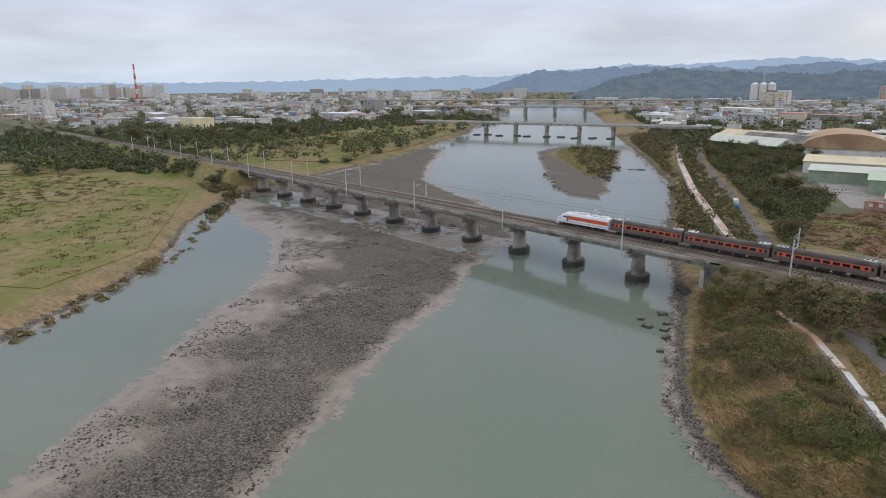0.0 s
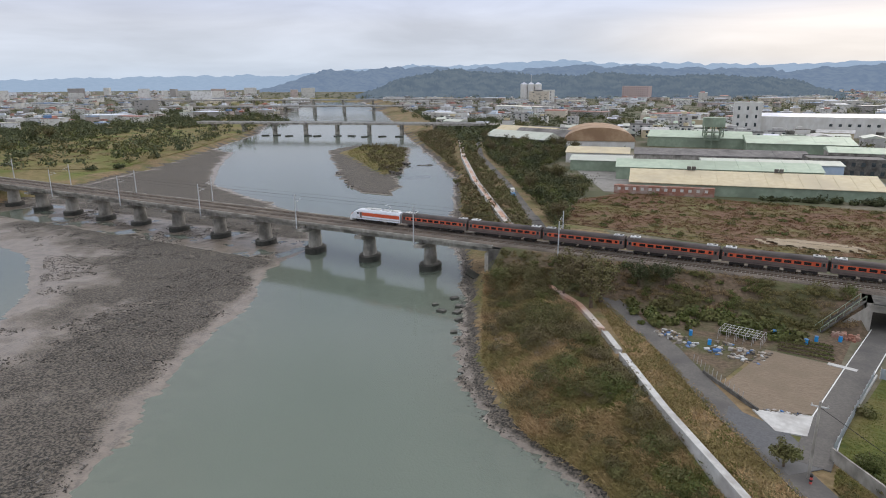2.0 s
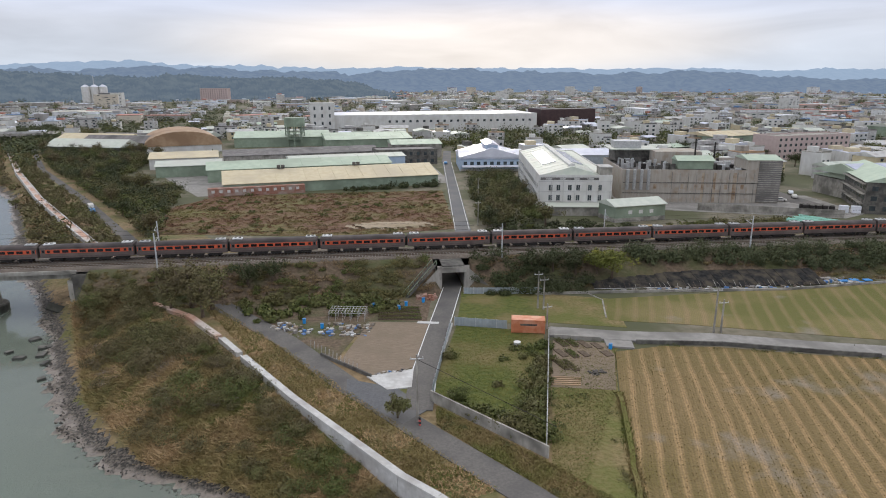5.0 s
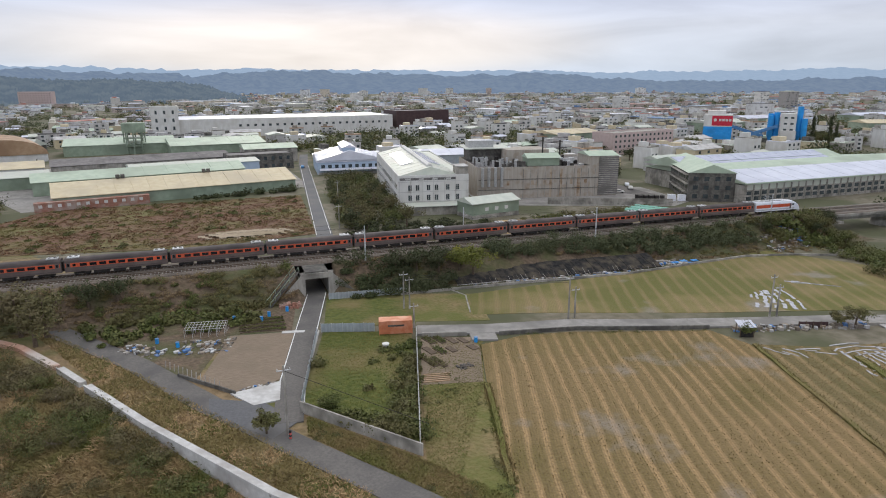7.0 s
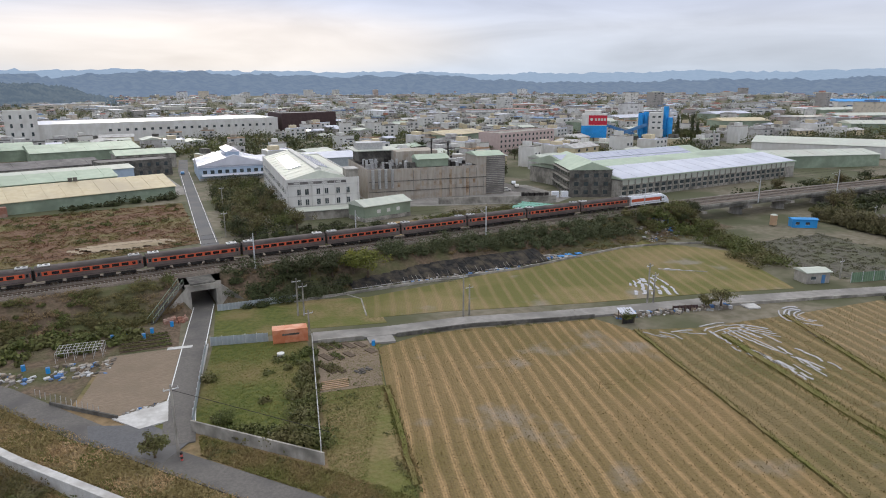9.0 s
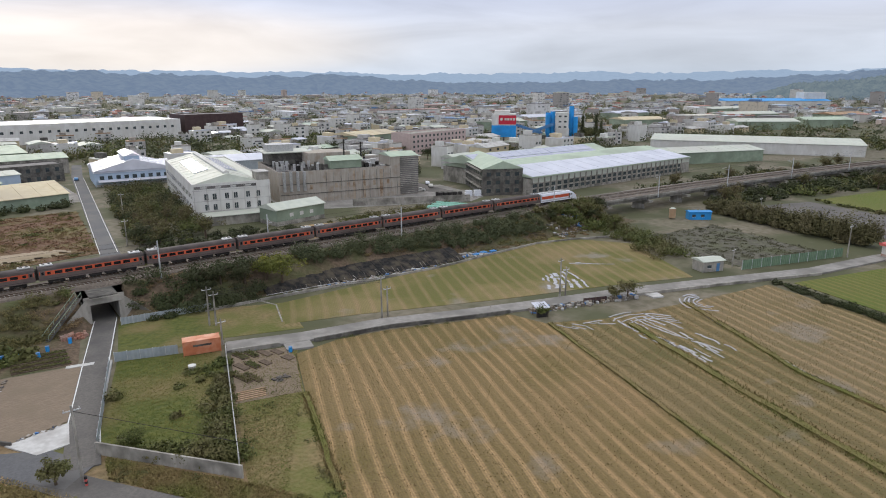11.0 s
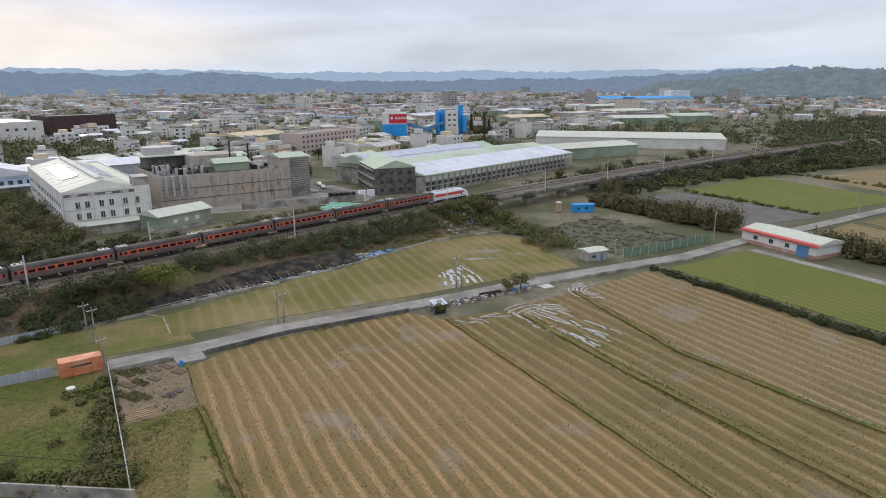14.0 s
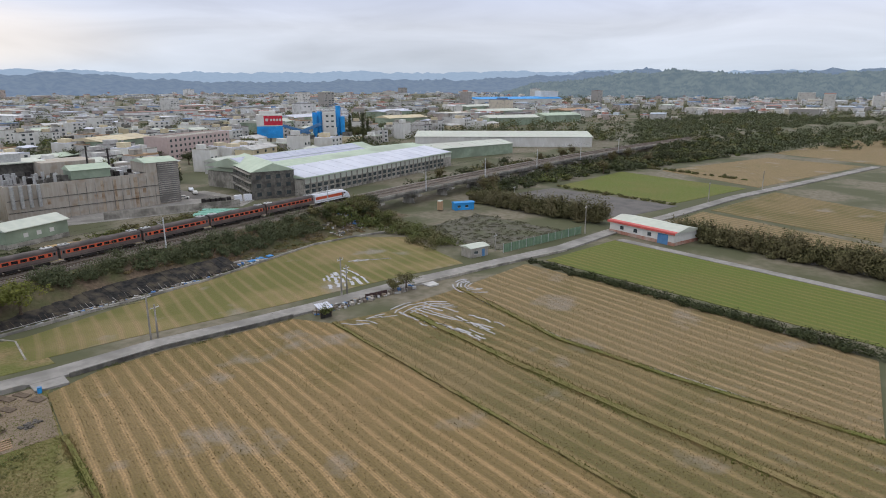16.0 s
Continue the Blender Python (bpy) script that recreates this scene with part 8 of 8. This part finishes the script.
# bunds between the fields
for a, b, w in (((86.4, 79), (64.4, 16), 0.5), ((64.4, 16), (55.5, -10), 0.5), ((117.9, 69.3), (101.8, 38.7), 0.8), ((101.8, 38.7), (96.6, 17), 0.8), ((96.6, 17), (91.6, -10), 0.8), ((98.5, 69), (88.8, 41.9), 1.1), ((88.8, 41.9), (82, 20.2), 1.1), ((82, 20.2), (73, -10), 1.1), ((36.4, 81.3), (29.0, 57), 0.6)):
    ln = dense([a, b], 3)
    rb = random.Random(int(a[0]))
    ln = [(x + rb.uniform(-0.15, 0.15), y) for x, y in ln]
    tagged(mesh_ob("field_bund", ribbon(ln, w, -0.1, 0.3), M["meadow"]), "grassy earth bund between fields", "bund", kind="structure")
    pts = np.concatenate([line_pts(a, b, 2600, w * 0.55, int(a[0] * 3))])
    blades("bund_grass", pts, 0.35, leaf_mat("bund_blades", (0.10, 0.11, 0.025), (0.19, 0.18, 0.06), (0.24, 0.18, 0.08)), "green grass on the bund", int(a[0]))
strip("trim", [(113.6, 62.4), (102.9, 38.9), (99.2, 27), (97.8, 17.2), (94, 0)], 0.3, 0.13, M["concrete"], "narrow pale concrete field gutter", "gutter", thick=0.25)
# stubble
def stubble(name, poly, n, ang, seed, material):
    g = np.random.default_rng(seed)
    p = scatter(poly, n, 1, seed)
    d, q = np.array([math.cos(ang), math.sin(ang)]), np.array([-math.sin(ang), math.cos(ang)])
    u, v = p @ d, p @ q
    v = np.round(v / 0.45) * 0.45 + g.normal(scale=0.05, size=len(v))
    blades(name, np.outer(u, d) + np.outer(v, q), 0.2, material, "rows of pale cut rice stubble", seed)


stub = leaf_mat("stubble_straw", (0.20, 0.135, 0.062), (0.38, 0.27, 0.14), (0.17, 0.13, 0.05))
stubble("rice_stubble", F1, 24000, ROWS_A, 71, stub)
stubble("rice_stubble", [(86.8, 79), (97, 74), (117.5, 69.5), (101.3, 38.7), (96.2, 17), (91, -10), (56, -10), (64.8, 16)], 15000, math.atan2(63, 23), 72, stub)
stubble("rice_stubble", [(118.4, 69.3), (144, 65), (136, 32), (121, -10), (92, -10), (97.1, 17), (102.2, 38.7)], 13000, ROWS_B, 73, stub)
blades("crop_blades", scatter([(150, 62), (181, 53.5), (159, -12), (128, -12)], 16000, 1, 74), 0.12, leaf_mat("crop_leaves", (0.085, 0.135, 0.016), (0.13, 0.17, 0.03), (0.14, 0.15, 0.035)), "young green crop", 74)

# ruts with standing water
ruts = thing("flooded_ruts", Matrix(), "pale water standing in curved wheel ruts", "puddle", kind="structure")
rr = random.Random(17)


def rut(line, w, z=0.145):
    pts = [(x + rr.gauss(0, 0.13), y + rr.gauss(0, 0.13)) for x, y in dense(line, 0.9)]
    a = 0
    while a < len(pts) - 2:
        b = a + rr.randint(3, 8)
        if len(pts[a:b]) > 2 and rr.random() < 0.8:
            part("rut", ribbon(pts[a:b], w * rr.uniform(0.6, 1.15), z - 0.1, z), M["puddle"], ruts)
        a = b - (1 if rr.random() < 0.6 else 0)


def arc(cx, cy, rad, a0, a1, n=10):
    return [(cx + rad * math.cos(radians(a0 + (a1 - a0) * i / n)), cy + rad * math.sin(radians(a0 + (a1 - a0) * i / n))) for i in range(n + 1)]


for i in range(9):
    x, y = 97 + i * 1.1 + rr.uniform(-0.5, 0.5), 71.8 - i * 0.1 - rr.uniform(0, 2.5)
    rut([(x, y), (x - 2.4 + 0.3 * i, y - 6), (x - 2 + 0.9 * rr.uniform(-1, 1), y - 11 - rr.uniform(0, 6)), (x - 3.5 + rr.uniform(-1, 1), y - 19)], rr.uniform(0.25, 0.6))
for i in range(5):
    rut(arc(100, 61 + i * 0.9, 7 + i * 0.6, 20, 110), 0.32 + 0.1 * (i % 2))
for i in range(5):
    rut(arc(121.5, 66.5, 2.2 + 0.9 * i, 60, 235), 0.35)
for i in range(5):
    rut([(86.8 + i * 1.0, 77.4 - i * 0.5), (88 + i * 0.9, 74.5 - i * 0.4), (89.5 + i * 0.4, 71.5)], 0.3)
for i in range(3):
    rut([(91.5 + i, 75 - i), (95.5 + i * 0.5, 73.5 - i * 1.3)], 0.35)
for i in range(7):
    rut([(100.5 + 1.6 * i, 94.6 - 0.9 * i), (104 + 1.5 * i, 97.5 - 0.6 * i), (108 + 1.4 * i, 101 + 0.2 * i)], rr.uniform(0.35, 1.1))
for i in range(5):
    rut([(119 + i * 1.1, 107 - i), (124 + i * 0.8, 104 - i), (127 + i, 100 - i * 0.8)], 0.4)

# junk place by the road
sk = thing("scrap_shelter", pose(86.8, 82.6, 0, 0, 0, -22), "small dark shelter with a broken pale roof", "shelter")
for x, y in ((0, 0), (2.4, 0), (0, 2), (2.4, 2)):
    part("post", box(x - 0.06, x + 0.06, y - 0.06, y + 0.06, 0, 2.1), M["bark"], sk)
for i in range(5):
    part("roof_sheet", bx(bmesh.new(), -0.3 + i * 0.6, 0.24 + i * 0.6, -0.4, 2.4, 0, 0.04, m=pose(0, 0, 2.1, 8, 2 * (i % 2), 0)), M["solar_white"], sk)
part("dark_screen", box(0.05, 2.3, 0.02, 0.1, 0, 1.6), M["under"], sk)
flat_mound("scrap_heap", 96, 83.4, 16, 2.2, 0.9, M["junk"], "mixed scrap and boxes along the road", "scrap", 5, -18, 90, 0.7)
flat_mound("scrap_heap", 108.5, 79.6, 9, 1.8, 1.0, M["junk"], "scrap under the roadside tree", "scrap", 6, -18, 40, 0.7)
pfn = panel_fence("scrap_fence", (100.5, 82.4), (105.5, 80.4), 1.2, M["dark_brown"], 1.2, "patched dark sheet fence", M["bark"])

# vegetable garden on the near plot
gd = 0
for i, (x, y, w, d, kind) in enumerate(((33.6, 100.4, 1.3, 3.4, 1), (35.4, 99.9, 1.1, 3.0, 1), (37.4, 99.2, 1.2, 3.2, 0), (39.3, 98.4, 1.2, 2.6, 0), (32.2, 96.2, 1.2, 3.2, 0), (33.9, 95.6, 1.2, 3.2, 1), (36.0, 95.4, 1.2, 2.4, 0), (30.8, 91.8, 1.0, 4.2, 1), (32.2, 91.2, 1.0, 4.2, 1), (39.8, 95.0, 1.4, 2.2, 0))):
    bed = thing("garden_bed", pose(x, y, 0.08, 0, 0, 14), "dark raised garden bed" if not kind else "garden bed with leafy green rows", "garden bed", "beds of the vegetable garden")
    part("soil", box(-w / 2, w / 2, -d / 2, d / 2, -0.1, 0.16, 0.05), M["bark"], bed)
    if kind:
        g = np.random.default_rng(i)
        c = np.column_stack([np.repeat([-w * 0.25, w * 0.25], 6), np.tile(np.linspace(-d * 0.42, d * 0.42, 6), 2), np.full(12, 0.12)])
        quads_mesh("leaves", leaf_quads(c, np.full(12, 0.3), np.full(12, 0.35), 26, 0.12, g), M["leaf_mid"], "", "", parent=bed)
flat_mound("ash_heap", 35.6, 88.2, 2.6, 1.6, 0.3, M["stone_dark"], "dark ash heap on the garden soil", "heap", 8, 10, 50, 0.35)
flat_mound("garden_clutter", 36.5, 102.3, 4.5, 0.8, 0.5, M["junk"], "white sacks and tubs along the garden wall", "clutter", 9, -15, 26, 0.45)
for k in range(5):
    strip("trim", [(27.3 + 0.25 * k, 85.2 + 0.6 * k), (31.6 + 0.2 * k, 84.4 + 0.6 * k)], 0.25, 0.2, M["brown_roof"], "low soil ridge in the garden", "ridge", thick=0.2)


def barrel(x, y):
    e = thing("blue_barrel", pose(x, y, 0.05), "dented blue plastic barrel", "barrel", "blue barrels in the garden")
    part("drum", cyl(0.32, 0.32, 0, 0.95, 12), M["blue"], e)
    part("rim", cyl(0.34, 0.34, 0.9, 0.97, 12), M["blue_dark"], e)


for x, y in ((1.3, 123), (3.6, 123.2), (7.9, 123.2), (6.3, 121), (11.6, 125), (-8.5, 113), (-12, 116), (92, 84.6), (41.2, 97)):
    barrel(x, y)
for k in range(4):
    bed = thing("garden_bed", pose(6.2, 121.5 - k * 1.9, 0.05, 0, 0, -6), "long green vegetable row by the underpass", "garden bed", "rows of the underpass garden")
    part("soil", box(-4.2, 4.2, -0.5, 0.5, -0.1, 0.15), M["bark"], bed)
    g = np.random.default_rng(k + 40)
    c = np.column_stack([np.linspace(-4, 4, 26), g.normal(scale=0.12, size=26), np.full(26, 0.1)])
    quads_mesh("leaves", leaf_quads(c, np.full(26, 0.34), np.full(26, 0.4), 26, 0.13, g), M["leaf_mid"], "", "", parent=bed)
tl = thing("garden_trellis", pose(-7.5, 116.5, 0.05, 0, 0, -10), "rickety pale trellis over garden scrap", "trellis")
for i in range(6):
    for j in range(4):
        part("pole", beam((i * 1.4, j * 1.3, 0), (i * 1.4, j * 1.3, 1.7), 0.06), M["concrete_pale"], tl)
for j in range(4):
    part("bar", beam((0, j * 1.3, 1.65), (7, j * 1.3, 1.65), 0.06), M["concrete_pale"], tl)
for i in range(12):
    part("lath", beam((i * 0.62, 0, 1.7), (i * 0.62, 3.9, 1.7), 0.05), M["concrete_pale"], tl)
flat_mound("garden_scrap", -4, 111.5, 9, 6, 0.5, M["junk"], "planks and sheets among the garden frames", "scrap", 11, -12, 90, 0.6)
flat_mound("garden_scrap", -14, 113, 8, 4, 0.6, M["junk"], "planks and dark sheets by the garden edge", "scrap", 12, -40, 60, 0.6)
flat_mound("rubble_line", 3.6, 92.6, 5.5, 0.7, 0.3, M["junk"], "broken rubble along the tilled plot", "rubble", 13, 12, 40, 0.4)
flat_mound("brush_heap", 12.5, 127.2, 4, 2.6, 1.1, M["brick"], "reddish brush heap beside the underpass", "heap", 14, 0, 80, 0.5)
gf = thing("garden_fence", Matrix(), "row of thin pale garden stakes", "fence")
for i in range(13):
    f = i / 12
    x, y = -10 + 8 * f, 104.5 - 10.5 * f
    part("stake", beam((x, y, 0), (x + 0.1, y + 0.05, 1.3), 0.07), M["concrete_pale"], gf)
cpz = thing("concrete_pipe", pose(17.9, 75.8, 0.45, 0, 90, -38), "pale concrete drain pipe lying in the grass", "pipe")
part("pipe", cyl(0.45, 0.45, -0.9, 0.9, 16), M["concrete"], cpz)
tb = thing("white_tub", pose(25.5, 99.9, 0.1), "white plastic tub on the lawn", "tub")
part("tub", cyl(0.5, 0.6, 0, 0.85, 14), M["white_wall"], tb)
part("rim", cyl(0.64, 0.64, 0.8, 0.88, 14), M["white_wall"], tb)
sp = thing("striped_bollard", pose(6.4, 75.9, 0.1), "red and white striped pole guard", "bollard")
for k in range(4):
    part("stripe", cyl(0.16, 0.16, k * 0.3, k * 0.3 + 0.3, 10), M["red_trim" if k % 2 == 0 else "under"], sp)
wl = thing("power_line", Matrix(), "thin black power cable between poles", "wire", kind="structure")
part("cable", beam((6.2, 77, 9.2), (22, 66, 4.5), 0.05), M["under"], wl)
for z in (7.2, 6.8, 6.4):
    part("cable", beam((34.6, 118, z), (62.5, 101.5, z + 1), 0.035), M["under"], wl)


# vehicles
def car(x, y, turn, paint, label, L_=4.4, van=False):
    e = thing("parked_car" if not van else "parked_van", pose(x, y, 0.14, 0, 0, turn), label, "car" if not van else "van", "parked vehicles")
    h = 1.95 if van else 1.42
    prof = [(-L_ / 2, 0.35), (L_ / 2, 0.35), (L_ / 2, 0.8), (L_ * 0.30, 0.92), (L_ * 0.16, h), (-L_ * (0.47 if van else 0.34), h), (-L_ / 2, 0.95)]
    bm = bmesh.new()
    a = [bm.verts.new((px, -0.85, z)) for px, z in prof]
    b = [bm.verts.new((px, 0.85, z)) for px, z in prof]
    bm.faces.new(a)
    bm.faces.new(b[::-1])
    for i in range(len(prof)):
        j = (i + 1) % len(prof)
        bm.faces.new((a[i], b[i], b[j], a[j]))
    bmesh.ops.recalc_face_normals(bm, faces=bm.faces[:])
    part("body", bm, paint, e)
    for s in (-0.86, 0.86):
        part("side_window", box(-L_ * 0.3, L_ * 0.15, s - 0.015, s + 0.015, 0.98, h - 0.16), M["window"], e)
        for wx in (-L_ * 0.3, L_ * 0.3):
            part("wheel", cyl(0.32, 0.32, -0.1, 0.1, 12, m=pose(wx, s, 0.32, 90, 0, 0)), M["under"], e)
    return e


car(-98.2, 241, 118, M["white_wall"], "white van parked on the levee lane", 6.5, True)
car(-95, 234, 118, M["blue_dark"], "dark blue car behind the white van")
for i, (x, y, t) in enumerate(((176, 262, 80), (178, 270, 80), (174, 252, 78), (180, 278, 82), (170, 244, 75), (172, 236, 60), (152, 226, -20), (158, 222, -25), (146, 232, 10), (46, 352, 80), (182, 286, 80), (184, 294, 80), (168, 228, 60))):
    car(x, y, t, M[("car_white", "under", "white_wall", "aircon", "blue_dark")[i % 5]], ("white parked car in the factory street", "black parked car in the factory street", "white parked car in the yard", "grey parked car by the factory", "dark blue parked car in the street")[i % 5], van=i == 6)
tank0 = None
for i in range(9):
    e = thing("black_tank", pose(155 + 1.9 * (i % 5), 203.5 - 0.8 * (i % 5) + 2 * (i // 5), 0.05), "black plastic tank behind the compound wall", "tank", "tanks in the yard")
    part("tank", cyl(0.9, 0.9, 0, 2.2, 12), M["under"], e)
    part("lid", cyl(0.95, 0.5, 2.2, 2.45, 12), M["concrete_dark"], e)
for x, y in ((165, 199.5), (168.5, 198)):
    e = thing("white_crate_stack", pose(x, y, 0.05, 0, 0, -25), "stack of white crates in the yard", "crates")
    for k in range(3):
        part("crate", box(0, 2.8, 0, 2, k * 0.8, k * 0.8 + 0.76, 0.04), M["car_white"], e)

# blocks and stones in the river
for i, (x, y, s) in enumerate(((-63.6, 116.5, 1.0), (-61.2, 121.1, 1.2), (-65, 125.5, 1.0), (-64.4, 133.2, 1.1), (-60.2, 117.6, 1.1), (-59.4, 124.5, 1.0), (-62.5, 129, 0.9), (-69.1, 141, 1.2), (-72, 150, 1.0), (-55.5, 107, 0.7), (-66.8, 119.5, 0.7), (-57.8, 113.6, 0.8), (-67.5, 137, 0.8))):
    b = thing("concrete_block", pose(x, y, WATER_Z - 0.25, 4 * (i % 3 - 1), 5 * (i % 2), 23 * i), "dark wet concrete block in the shallows", "concrete block", "blocks along the shore")
    part("block", box(-1.0 * s, 1.0 * s, -0.7 * s, 0.7 * s, 0, 0.62, 0.09), M["tide"], b)
    part("block_top", box(-0.9 * s, 0.9 * s, -0.6 * s, 0.6 * s, 0.62, 0.66), M["concrete_dark"], b)
slab = thing("fallen_slab", pose(-66.6, 139.5, -3.0, 24, 30, 20), "tilted broken concrete slab by the abutment", "slab")
part("slab", box(-2.2, 2.2, -1.2, 1.2, -0.2, 0.2, 0.05), M["tide"], slab)


def stones(name, pts, lo, hi, label, seed):
    g = np.random.default_rng(seed)
    z = ground_z(pts[:, 0], pts[:, 1])
    ok = z > WATER_Z - 0.12
    pts, z = pts[ok], z[ok]
    s = g.uniform(lo, hi, len(pts)) * g.uniform(0.5, 1.4, len(pts))
    boxes_mesh(name, np.column_stack([pts, z - 0.1, z + s * 0.38, s, s * g.uniform(0.5, 1, len(pts)), g.uniform(0, 3.1, len(pts))]), M["stone_dark"], label, "stones")


BAR_NEAR = [(-60, 5), (-92, 8), (-108, 27), (-133, 55), (-153, 80), (-190, 104), (-240, 122), (-240, 165), (-150, 172), (-128, 150), (-122, 122), (-107, 102), (-95, 74), (-83, 52), (-68, 29)]
patchy = lambda x, y: lumps(x, y, 34, 41) + 0.5 * lumps(x, y, 9, 42) > 0.12
stones("bar_stones", scatter(BAR_NEAR, 17000, 1, 81, patchy), 0.1, 0.3, "dark stones strewn over the mud bar", 81)
stones("shore_stones", np.concatenate([line_pts(a, b, int(math.dist(a, b) * 24), 2.2, 82 + i) for i, (a, b) in enumerate(zip(SHORE_R[2:8], SHORE_R[3:9]))]), 0.08, 0.26, "dark stones along the right shore", 82)
stones("shallow_stones", scatter([(-172, 236), (-260, 326), (-300, 330), (-250, 240), (-190, 205), (-140, 190)], 900, 1, 95), 0.4, 1.1, "dark stones in the shallows upstream", 95)
for i, (x, y, rx, ry) in enumerate(((-196, 330, 9, 2.2), (-178, 292, 11, 2.6), (-196, 300, 6, 1.5))):
    flat_mound("stone_weir", x, y, rx * 2, ry * 2, 1.4, M["stone_dark"], "low dark stone weir in the side channel", "weir", 90 + i, 25, 160, 1.2)
for i in range(14):
    g = random.Random(200 + i)
    f = (i + 0.5) / 14
    x, y = -470 + 190 * f + g.uniform(-4, 4), 440 + 66 * f + g.uniform(-4, 4)
    b = thing("river_block", pose(x, y, WATER_Z - 0.4, 0, 0, g.uniform(0, 90)), "low dark block in the river", "concrete block", "blocks under the road bridge")
    part("block", box(-3.5, 3.5, -1.6, 1.6, 0, 1.3, 0.15), M["tide"], b)
lb = thing("sand_heap", pose(8, 199, 0), "pale flat sand heap on the waste ground", "heap")
bm = bmesh.new()
grid = [[bm.verts.new((-15 + 30 * i / 30, -5.5 + 11 * j / 12, 0.9 * max(0.0, 1 - ((i - 15) / 15) ** 2 - ((j - 6) / 6) ** 2) ** 0.6 * (0.6 + 0.4 * float(lumps(np.array([i * 1.0]), np.array([j * 1.0]), 5, 44)[0])) - 0.05 + 0.15)) for j in range(13)] for i in range(31)]
for i in range(30):
    for j in range(12):
        if ((i - 14.5) / 15) ** 2 + ((j - 5.5) / 6) ** 2 < 0.75 + 0.25 * math.sin(i * 1.7 + j):
            bm.faces.new((grid[i][j], grid[i + 1][j], grid[i + 1][j + 1], grid[i][j + 1]))
part("sand", bm, M["dirt"], lb)
